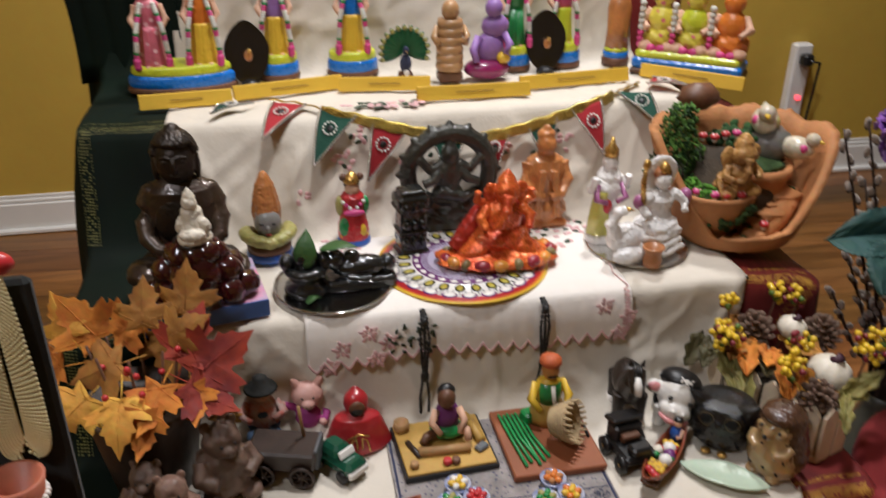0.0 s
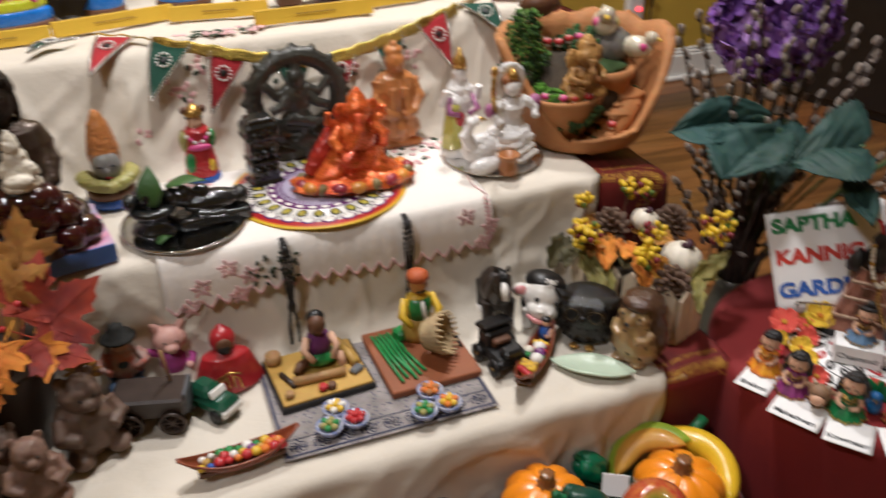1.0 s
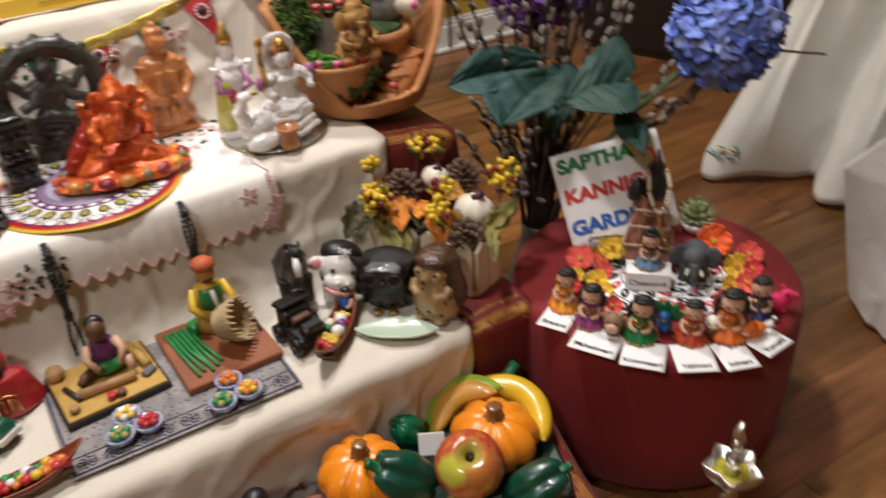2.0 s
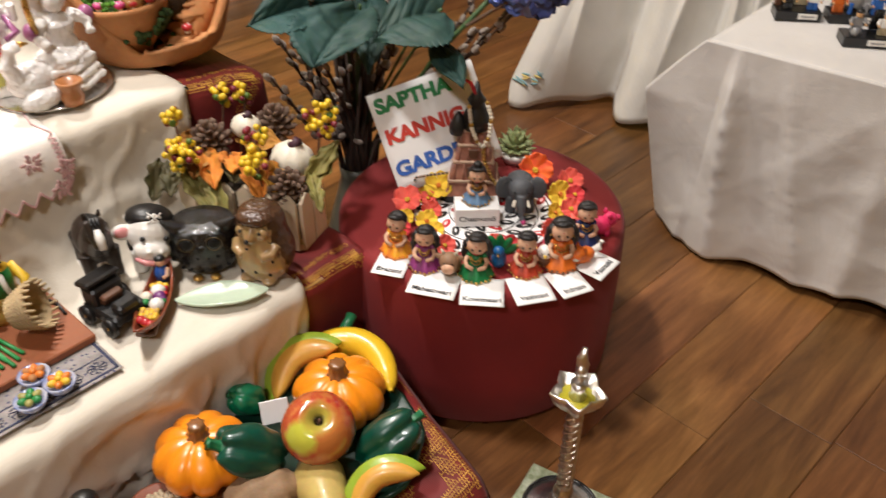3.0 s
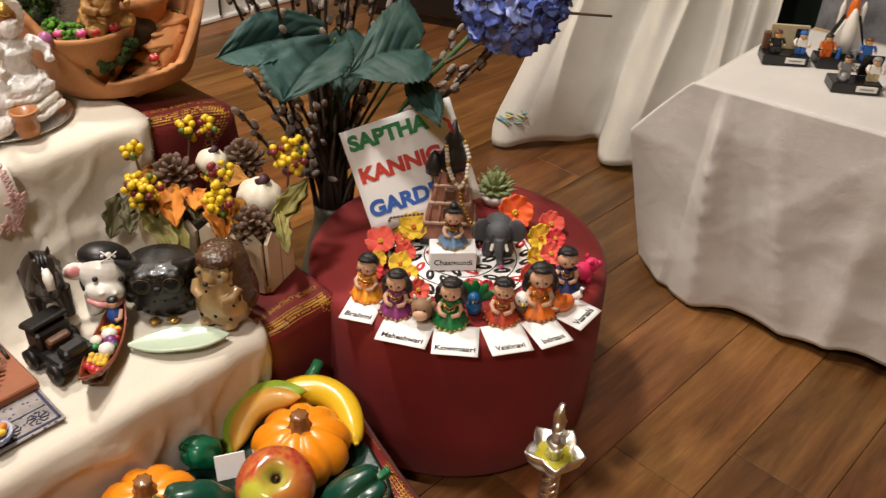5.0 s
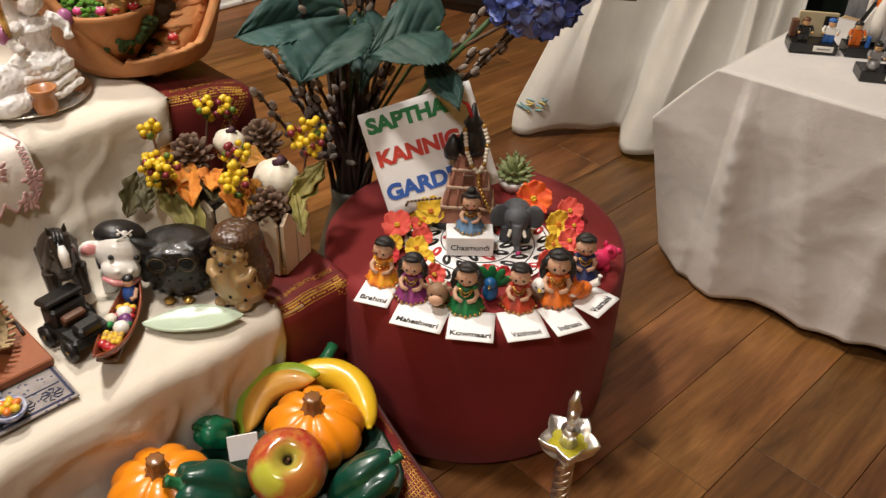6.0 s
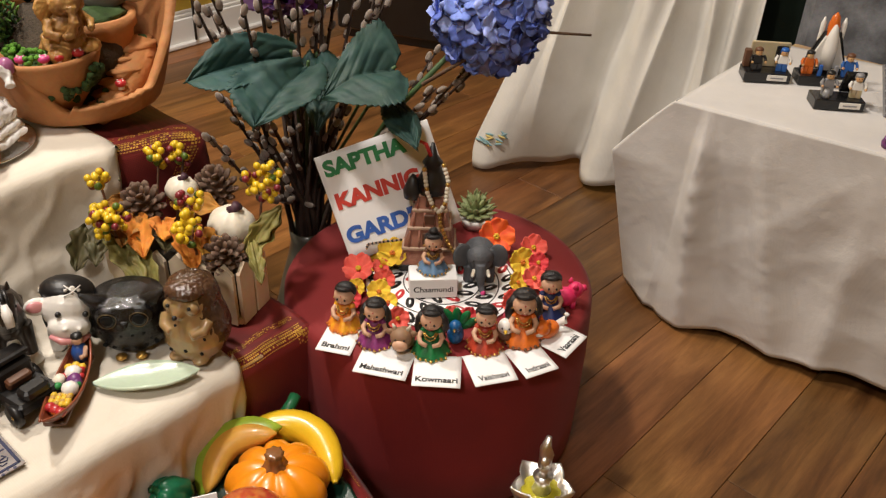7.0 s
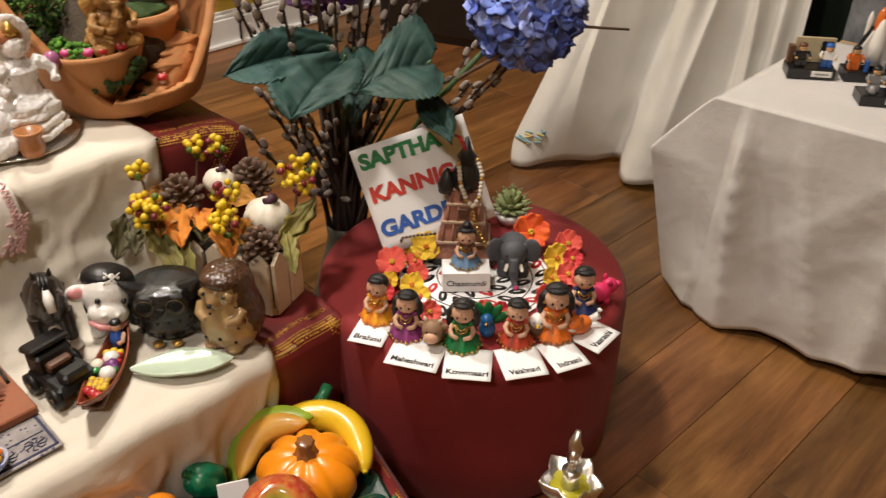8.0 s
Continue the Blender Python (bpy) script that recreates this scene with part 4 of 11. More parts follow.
def ring_statue():
    s = Shape()
    s.box((0, 0, 0.012), (0.075, 0.035, 0.024), VERDIGRIS, bevel=0.005)
    s.ball((0, -0.004, 0.030), (0.030, 0.018, 0.014), VERDIGRIS, lumps=0.3)
    R, cz = 0.060, 0.090
    s.tube([(R * math.cos(a * math.tau / 40 - 1.571), 0, cz + R * math.sin(a * math.tau / 40 - 1.571)) for a in range(41)], 0.0128, VERDIGRIS, 10)
    for k in range(15):
        a = -1.571 + 0.42 + k * (math.tau - 0.84) / 14
        s.lathe(((R + 0.004) * math.cos(a), 0, cz + (R + 0.004) * math.sin(a)), [(0.009, 0), (0.008, 0.006), (0.002, 0.014)], VERDIGRIS, 8, rot=(0, 90 - math.degrees(a), 0))
    s.tube([(0.0, -0.006, 0.036), (0.010, -0.010, 0.055), (-0.002, -0.008, 0.075)], [0.009, 0.011, 0.012], VERDIGRIS)
    s.tube([(-0.002, -0.008, 0.072), (-0.018, -0.016, 0.066), (0.018, -0.018, 0.058), (0.034, -0.014, 0.066)], [0.010, 0.010, 0.008, 0.005], VERDIGRIS)
    s.ball((-0.001, -0.006, 0.092), (0.021, 0.014, 0.026), VERDIGRIS)
    s.ball((-0.004, -0.006, 0.060), (0.024, 0.014, 0.018), VERDIGRIS)
    s.ball((0, -0.008, 0.121), (0.013, 0.012, 0.015), VERDIGRIS)
    s.lathe((0, -0.006, 0.128), [(0.009, 0), (0.007, 0.01), (0.002, 0.02)], VERDIGRIS, 10)
    for k in (-1, 1):
        s.tube([(k * 0.012, -0.006, 0.106), (k * 0.030, -0.008, 0.098), (k * 0.046, -0.008, 0.118)], [0.0085, 0.0072, 0.0062], VERDIGRIS)
        s.tube([(k * 0.012, -0.006, 0.102), (k * 0.024, -0.016, 0.086), (k * 0.040, -0.018, 0.080)], [0.0085, 0.0072, 0.0062], VERDIGRIS)
        s.ball((k * 0.026, -0.004, 0.140), (0.012, 0.006, 0.006), VERDIGRIS, rot=(0, k * 30, 0))
        s.ball((k * 0.036, -0.004, 0.050), (0.010, 0.010, 0.018), VERDIGRIS)
    s.fuse(0.0015, 3, carve=0.0009, grain=130.0)
    solid("ring_statue", s, pose(0.144, 0.452, T2) @ Matrix.Scale(1.04, 4), "dark patinated dancing statue inside a flaming ring", "statue")


def carved_pillar():
    s = Shape()
    z = 0.0
    for w, h in ((0.046, 0.010), (0.040, 0.026), (0.044, 0.006), (0.038, 0.030), (0.048, 0.006), (0.046, 0.016), (0.036, 0.008)):
        s.box((0, 0, z + h / 2), (w, w * 0.85, h), BLACKSTONE, bevel=0.003)
        z += h - 0.0002
    for k in range(3):
        for j in (-1, 0, 1):
            s.ball((j * 0.012, -0.018, 0.026 + k * 0.026), (0.005, 0.006, 0.008), BLACKSTONE, 8, 6)
    s.fuse(0.0013, 3, carve=0.0008, grain=120.0)
    solid("carved_pillar", s, pose(0.074, 0.385, T2, 0, 0, 8), "small black carved stone shrine pillar", "ornament")


def orange_deity():
    s = Shape()
    s.ball((0, -0.002, 0.010), (0.088, 0.046, 0.014), RED_ORANGE, 28, 8, lumps=0.22, seed=2)
    MANTLE = paint("deep_red_glaze", (0.42, 0.030, 0.018), 0.25, 0.2, vary=0.5, coat=0.5, grain=100, bump=0.4)
    PATCH = [paint("base_patch_%s" % n, c, 0.35, vary=0.4, coat=0.3) for n, c in (("maroon", (0.26, 0.020, 0.035)), ("amber", (0.66, 0.27, 0.04)), ("olive", (0.20, 0.15, 0.06)))]
    for k in range(18):
        a = -3.0 + k * 0.335
        s.ball((0.077 * math.cos(a), 0.040 * math.sin(a) - 0.002, 0.0125), (0.0125 if k % 3 < 2 else 0.007, 0.009, 0.0085), PATCH[k % 3], 12, 6, rot=(0, 0, math.degrees(a) + 90))
    s.tube([(-0.006, 0.018, 0.092), (-0.022, 0.016, 0.074), (-0.040, 0.012, 0.048), (-0.062, 0.006, 0.022)], [0.006, 0.011, 0.014, 0.010], MANTLE, 12)
    s.tube([(0.022, 0.018, 0.092), (0.032, 0.016, 0.064), (0.042, 0.012, 0.034)], [0.005, 0.009, 0.010], MANTLE, 12)
    s.ball((0.0, 0.006, 0.036), (0.046, 0.030, 0.026), RED_ORANGE, 18, 10, lumps=0.2)
    s.ball((-0.030, -0.004, 0.028), (0.030, 0.022, 0.012), RED_ORANGE, 14, 8, rot=(0, -20, 10))
    s.ball((0.034, -0.006, 0.026), (0.028, 0.020, 0.012), RED_ORANGE, 14, 8, rot=(0, 18, -10))
    s.ball((0.006, 0.004, 0.066), (0.028, 0.021, 0.028), RED_ORANGE, 16, 10)
    s.ball((0.010, -0.002, 0.106), (0.018, 0.017, 0.018), RED_ORANGE, 14, 10)
    s.tube([(0.008, -0.016, 0.104), (0.004, -0.026, 0.086), (-0.006, -0.027, 0.066), (-0.014, -0.024, 0.060)], [0.008, 0.007, 0.006, 0.004], RED_ORANGE, 10)
    for k in (-1, 1):
        s.ball((0.010 + k * 0.021, 0.004, 0.104), (0.012, 0.004, 0.014), RED_ORANGE, 10, 7)
        s.tube([(0.008 + k * 0.024, 0.002, 0.082), (0.008 + k * 0.036, -0.008, 0.070), (0.008 + k * 0.030, -0.02, 0.058)], [0.008, 0.008, 0.006], RED_ORANGE)
        s.tube([(0.008 + k * 0.022, 0.006, 0.086), (0.008 + k * 0.040, 0.002, 0.094), (0.008 + k * 0.038, 0.0, 0.108)], [0.007, 0.006, 0.005], RED_ORANGE)
    s.lathe((0.010, 0.002, 0.116), [(0.014, 0), (0.012, 0.008), (0.006, 0.016), (0.002, 0.021)], RED_ORANGE, 14)
    s.fuse(0.0015, 3, only=(RED_ORANGE, MANTLE), carve=0.0014, grain=85.0)
    solid("orange_elephant_statue", s, pose(0.188, 0.325, T2 + 0.006), "glossy red-orange seated elephant-headed statue", "statue")


def robed_statue():
    s = Shape()
    s.box((0, 0, 0.006), (0.070, 0.045, 0.012), ORANGE_GLAZE, bevel=0.004)
    s.ball((0, 0, 0.028), (0.037, 0.027, 0.024), ORANGE_GLAZE, 18, 9, lumps=0.15)
    s.lathe((0, 0.002, 0.03), [(0.034, 0), (0.031, 0.03), (0.034, 0.06), (0.028, 0.078), (0.012, 0.088)], ORANGE_GLAZE, 20, oval=(1, 0.65), wobble=0.03, n=7)
    for k in (-1, 1):
        s.tube([(k * 0.028, 0, 0.102), (k * 0.036, -0.008, 0.075), (k * 0.022, -0.022, 0.058), (k * 0.004, -0.024, 0.054)], [0.010, 0.010, 0.008, 0.006], ORANGE_GLAZE)
        for j in range(2):
            s.tube([(k * (0.006 + 0.006 * j), -0.021, 0.095), (k * (0.010 + 0.006 * j), -0.025, 0.060), (k * (0.012 + 0.007 * j), -0.027, 0.02)], 0.0025, ORANGE_GLAZE, 6)
    s.ball((0, -0.002, 0.131), (0.015, 0.016, 0.018), ORANGE_GLAZE, 14, 10)
    s.ball((0, 0.002, 0.146), (0.014, 0.014, 0.010), ORANGE_GLAZE, 12, 8)
    s.ball((0, 0.0, 0.156), (0.006, 0.006, 0.006), ORANGE_GLAZE, 8, 6)
    s.fuse(0.0015, 4, carve=0.0012, grain=90.0, stretch=(1.2, 1.2, 0.7))
    solid("robed_statue", s, pose(0.292, 0.445, T2), "glossy orange-brown clay robed seated statue", "statue")


def mandala_plate():
    mb = thing("mandala_plate", pose(0.140, 0.338, T2), "round painted mandala plate with yellow and red rim", "plate")
    LILAC = paint("lilac_paint", (0.50, 0.44, 0.58), 0.4, vary=0.12)
    discs = ((0.122, 0.0040, YELLOW, "rim"), (0.1185, 0.0042, ORANGE, "orange_ring"), (0.1155, 0.0044, RED, "red_ring"), (0.106, 0.0048, WHITE, "white_ring"), (0.072, 0.0052, PURPLE, "purple_ring"), (0.060, 0.0056, LILAC, "centre"))
    for r, h, m, n in discs:
        s = Shape()
        s.lathe((0, 0, 0), [(r * 0.97, 0), (r, h * 0.5), (r * 0.995, h)], m, 64)
        part(n, s, mb)
    OLIVE = paint("olive_yellow_paint", (0.40, 0.34, 0.03), 0.4)
    for k in range(24):
        a = k * math.tau / 24
        s = Shape()
        s.ball((0.0835 * math.cos(a), 0.0835 * math.sin(a), 0.0048), (0.0105, 0.0075, 0.0012), BLACK, 12, 5, rot=(0, 0, math.degrees(a)))
        s.ball((0.084 * math.cos(a), 0.084 * math.sin(a), 0.0054), (0.0078, 0.0050, 0.0012), OLIVE, 12, 5, rot=(0, 0, math.degrees(a)))
        part("petal", s, mb)
    for k in range(24):
        a = (k + 0.5) * math.tau / 24
        s = Shape()
        s.ball((0.102 * math.cos(a), 0.102 * math.sin(a), 0.0046), (0.0085, 0.0115, 0.0008), PURPLE, 12, 5, rot=(0, 0, math.degrees(a)))
        part("scallop", s, mb)
        s = Shape()
        s.ball((0.101 * math.cos(a), 0.101 * math.sin(a), 0.0050), (0.0068, 0.0092, 0.0010), WHITE, 12, 5, rot=(0, 0, math.degrees(a)))
        part("scallop_fill", s, mb)
        s = Shape()
        s.ball((0.066 * math.cos(a), 0.066 * math.sin(a), 0.0054), (0.004, 0.006, 0.0012), WHITE, 8, 5, rot=(0, 0, math.degrees(a)))
        part("white_dot", s, mb)
    s = Shape()
    for k in range(72):
        a = k * math.tau / 72
        s.box((0.096 * math.cos(a), 0.096 * math.sin(a), 0.0052), (0.013, 0.0008, 0.0012), BLACK, rot=(0, 0, math.degrees(a)), bevel=0.0002)
        s.box((0.055 * math.cos(a), 0.055 * math.sin(a), 0.006), (0.010, 0.0008, 0.0010), PURPLE, rot=(0, 0, math.degrees(a)), bevel=0.0002)
    part("fine_lines", s, mb)
    return mb


MIRROR = paint("polished_steel", (0.62, 0.62, 0.62), 0.12, 1.0, vary=0.1)
CLEAR = glass("clear_glass", (0.92, 0.96, 0.94))


def black_tray_group():
    tr = thing("oval_tray", pose(-0.047, 0.303, T2), "small oval polished metal tray", "tray")
    s = Shape()
    s.lathe((0, 0, 0), [(0.070, 0), (0.080, 0.003), (0.082, 0.006), (0.079, 0.006), (0.070, 0.0035), (0.01, 0.003)], MIRROR, 40, oval=(0.95, 1.0))
    part("dish", s, tr)
    s = Shape()
    s.tube([(0.0775 * math.cos(a * math.tau / 48), 0.0815 * math.sin(a * math.tau / 48), 0.0065) for a in range(49)], 0.0018, MIRROR, 6)
    part("rim", s, tr)
    z = T2 + 0.0035
    s = Shape()
    s.lathe((0, 0, 0), [(0.026, 0), (0.030, 0.006), (0.028, 0.012), (0.020, 0.018), (0.022, 0.026), (0.027, 0.030), (0.030, 0.036), (0.024, 0.040)], BLACKSTONE, 24)
    s.lathe((0, 0, 0.038), [(0.017, 0), (0.017, 0.018), (0.013, 0.027), (0.004, 0.031)], BLACKSTONE, 18)
    for k in (-1, 1):
        s.ball((k * 0.024, 0, 0.046), (0.010, 0.012, 0.012), BLACKSTONE)
    s.lathe((0, 0, 0.013), [(0.0215, 0), (0.0215, 0.003)], GOLD, 20)
    solid("black_stone_idol", s, pose(-0.082, 0.290, z), "polished black stone idol on a round pedestal", "idol")
    s = Shape()
    s.box((0, 0, 0.009), (0.094, 0.036, 0.018), BLACKSTONE, bevel=0.004)
    s.ball((0.0, 0, 0.030), (0.038, 0.017, 0.015), BLACKSTONE, 16, 10)
    s.ball((-0.034, -0.002, 0.044), (0.014, 0.012, 0.014), BLACKSTONE)
    s.ball((-0.047, -0.004, 0.040), (0.009, 0.008, 0.008), BLACKSTONE)
    s.ball((-0.012, 0, 0.045), (0.012, 0.010, 0.010), BLACKSTONE)
    s.ball((0.036, 0, 0.030), (0.012, 0.014, 0.013), BLACKSTONE)
    for k in (-1, 1):
        s.ball((-0.034, k * 0.010, 0.057), (0.004, 0.003, 0.007), BLACKSTONE, 8, 6)
        s.tube([(-0.02, k * 0.016, 0.022), (0.0, k * 0.02, 0.019), (0.012, k * 0.018, 0.02)], 0.005, BLACKSTONE)
    s.fuse(0.0013, 2, carve=0.0007, grain=150.0)
    solid("black_reclining_bull", s, pose(-0.010, 0.294, z, 0, 0, 4), "polished black stone reclining bull on plinth", "figurine")
    LEAF = paint("fresh_leaf", (0.045, 0.11, 0.025), 0.45, vary=0.2, bump=0.3)
    for (x, y, zz, rz, tilt, ln) in ((-0.083, 0.272, 0.040, 75, 66, 0.052), (-0.062, 0.292, 0.058, -12, 2, 0.050), (-0.085, 0.252, 0.001, 30, 0, 0.022)):
        s = Shape()
        s.sheet(lambda u, v, ln=ln: (ln * u, (v - 0.5) * 0.36 * ln * math.sin(math.pi * min(1, 0.06 + 0.94 * u) ** 0.8) * 1.6, 0.006 * math.sin(u * 3) - 0.003 * abs(v - 0.5)), 12, 6, LEAF, 0.0006)
        solid("betel_leaf", s, pose(x, y, T2 + 0.0075 + zz, 0, -tilt, rz), "small fresh green leaf laid on the black idol", "leaf", "leaves on the idol")


def white_group():
    tr = thing("glass_plate", pose(0.405, 0.338, T2), "round clear glass plate with mirror base", "plate")
    s = Shape()
    s.lathe((0, 0, 0), [(0.066, 0), (0.073, 0.003), (0.074, 0.005), (0.071, 0.005), (0.02, 0.003)], paint("mirror_plate", (0.75, 0.74, 0.72), 0.1, 0.9, vary=0.05), 44)
    part("plate", s, tr)
    z = T2 + 0.0048
    # pair of standing pearl figures
    s = Shape()
    s.lathe((0, 0, 0), [(0.022, 0), (0.023, 0.010), (0.016, 0.018)], SILVER_WHITE, 18)
    YGLOW = paint("pale_yellow_glaze", (0.60, 0.56, 0.12), 0.25, vary=0.2, coat=0.5)
    s.lathe((-0.006, -0.004, 0.015), [(0.018, 0), (0.015, 0.03), (0.011, 0.058), (0.012, 0.066)], YGLOW, 16, wobble=0.08, n=6)
    s.lathe((0.010, 0.006, 0.015), [(0.017, 0), (0.016, 0.05), (0.018, 0.085), (0.008, 0.10)], SILVER_WHITE, 16, wobble=0.08, n=6)
    s.ball((0.006, 0, 0.080), (0.022, 0.015, 0.020), SILVER_WHITE, lumps=0.2)
    s.ball((0.008, 0.002, 0.122), (0.011, 0.011, 0.013), SILVER_WHITE)
    s.lathe((0.008, 0.002, 0.131), [(0.011, 0), (0.010, 0.010), (0.005, 0.018), (0.002, 0.028)], GOLD, 12)
    s.ball((0.000, -0.014, 0.058), (0.008, 0.006, 0.012), RED)
    for k in (-1, 1):
        s.tube([(0.006 + k * 0.018, 0, 0.098), (0.006 + k * 0.030, -0.006, 0.084), (0.006 + k * 0.026, -0.012, 0.104)], [0.006, 0.006, 0.005], SILVER_WHITE)
        s.tube([(0.004 + k * 0.018, -0.006, 0.090), (0.004 + k * 0.024, -0.018, 0.072), (0.004 + k * 0.008, -0.022, 0.068)], [0.005, 0.005, 0.004], paint("mauve_glaze", (0.36, 0.12, 0.26), 0.3))
    s.fuse(0.0012, 2, only=(SILVER_WHITE,), carve=0.0013, grain=170.0)
    solid("standing_pearl_figurine", s, pose(0.357, 0.366, z, 0, 0, 6), "pearl white standing figurine with gold crown", "figurine")
    # seated white figure beside a swan
    s = Shape()
    s.ball((0.012, 0.0, 0.016), (0.046, 0.030, 0.017), SILVER_WHITE, 20, 8, lumps=0.2)
    s.ball((0.014, 0.0, 0.036), (0.040, 0.027, 0.022), SILVER_WHITE, 18, 9, lumps=0.2, seed=4)
    for k in range(4):
        s.tube([(-0.026 + 0.004 * k, -0.024 + 0.002 * k, 0.012 + 0.011 * k), (0.012, -0.033 + 0.003 * k, 0.010 + 0.011 * k), (0.050 - 0.005 * k, -0.020 + 0.002 * k, 0.014 + 0.011 * k)], 0.0045, SILVER_WHITE, 8)
    s.ball((-0.034, -0.004, 0.030), (0.032, 0.020, 0.022), SILVER_WHITE, 16, 9)
    s.tube([(-0.052, -0.006, 0.036), (-0.064, -0.008, 0.058), (-0.056, -0.010, 0.076), (-0.046, -0.014, 0.080)], [0.012, 0.009, 0.008, 0.006], SILVER_WHITE, 12)
    s.lathe((-0.045, -0.014, 0.080), [(0.004, 0), (0.001, 0.012)], GOLD, 8, rot=(0, 100, 0))
    s.ball((-0.040, -0.024, 0.012), (0.026, 0.012, 0.012), SILVER_WHITE)
    s.lathe((0.018, 0.002, 0.05), [(0.022, 0), (0.017, 0.016), (0.021, 0.032), (0.010, 0.045)], SILVER_WHITE, 18, oval=(1, 0.75))
    s.ball((0.018, 0.0, 0.110), (0.012, 0.012, 0.014), SILVER_WHITE)
    s.ball((0.018, 0.004, 0.120), (0.014, 0.012, 0.011), paint("copper_hair", (0.40, 0.16, 0.06), 0.35))
    s.lathe((0.018, 0.012, 0.116), [(0.027, 0), (0.028, 0.003), (0.024, 0.005)], SILVER_WHITE, 24, rot=(90, 0, 0))
    for k in (-1, 1):
        s.tube([(0.018 + k * 0.018, 0, 0.090), (0.018 + k * 0.036, -0.006, 0.078), (0.018 + k * 0.030, -0.018, 0.066)], [0.008, 0.008, 0.006], SILVER_WHITE)
        s.ball((0.018 + k * 0.038, -0.004, 0.084), (0.009, 0.009, 0.011), paint("mauve_glaze", (0, 0, 0)))
    s.tube([(-0.018, -0.010, 0.084), (-0.022, -0.012, 0.118), (-0.020, -0.012, 0.140)], [0.004, 0.004, 0.003], GOLD)
    s.ball((-0.020, -0.012, 0.142), (0.006, 0.005, 0.008), GOLD)
    s.lathe((0.018, 0.0, 0.124), [(0.010, 0), (0.007, 0.008), (0.002, 0.014)], GOLD, 12)
    s.fuse(0.0013, 2, only=(SILVER_WHITE,), carve=0.0015, grain=130.0)
    solid("seated_white_figurine", s, pose(0.405, 0.312, z, 0, 0, 8), "pearl white seated figurine beside a swan", "figurine")
    s = Shape()
    s.lathe((0, 0, 0), [(0.012, 0), (0.014, 0.010), (0.011, 0.018), (0.015, 0.026), (0.016, 0.030), (0.013, 0.030), (0.009, 0.020), (0.004, 0.018)], paint("amber_clay", (0.48, 0.20, 0.07), 0.4, coat=0.3), 20)
    solid("small_clay_cup", s, pose(0.399, 0.271, z), "tiny amber glazed clay cup", "cup")


book()
meditating_statue()
bead_heap()
leaf_saint()
painted_doll()
ring_statue()
carved_pillar()
mandala_plate()
orange_deity()
robed_statue()
black_tray_group()
white_group()


# ---- black beaded tassels hung over the middle tier ----
def tassel(x, length):
    tz = thing("hanging_tassel", pose(x, 0.207, T2 - 0.004), "black beaded cord hanging over the tier edge", "tassel", "hanging tassels")
    for k, dx in enumerate((-0.006, 0.0, 0.006)):
        s = Shape()
        pts = [(dx * 0.3, 0.012, 0.004), (dx * 0.5, -0.002, 0.0), (dx, -0.006, -0.03), (dx * 0.3, -0.006, -0.085), (dx, -0.005, -0.12), (dx * 0.8, -0.004, -length)]
        if k == 1:
            pts = pts[:4]
        s.tube(pts, 0.0018, BLACK, 6)
        for i in range(26):
            q = along(pts)(i / 25)
            s.ball(q, 0.0026, BLACK, 6, 4)
        part("bead_string", s, tz)
    s = Shape()
    s.ball((0, -0.006, -0.087), (0.006, 0.005, 0.009), BLACK, 10, 7)
    s.ball((0, -0.004, -0.004), (0.005, 0.005, 0.006), BLACK, 10, 7)
    part("knot", s, tz)


tassel(0.060, 0.166)
tassel(0.222, 0.166)


# ---- figurines and toys on the bottom tier ----
MAT_WEAVE = paint("grey_patterned_rug", (0.30, 0.27, 0.26), 0.9, vary=0.35, grain=140, bump=0.6, spots=150.0, spot_rgb=(0.07, 0.07, 0.12))
NAVY = paint("navy_thread", (0.03, 0.035, 0.08), 0.8)
CLAY = paint("brown_clay", (0.145, 0.088, 0.060), 0.55, vary=0.3, grain=60, bump=0.4)
CLAY_PINK = paint("pinkish_clay", (0.24, 0.14, 0.10), 0.5, vary=0.25, grain=60, bump=0.3)
STRAW = paint("straw", (0.50, 0.37, 0.20), 0.75, vary=0.3, grain=120, bump=0.5)
WOOD = paint("light_wood", (0.40, 0.23, 0.09), 0.6, vary=0.3, grain=60)
DARKWOOD = paint("dark_wood", (0.038, 0.022, 0.015), 0.45, vary=0.4, grain=60)
OCHRE = paint("ochre_board", (0.50, 0.30, 0.06), 0.55, vary=0.2)
RUST = paint("rust_board", (0.27, 0.085, 0.03), 0.55, vary=0.2)


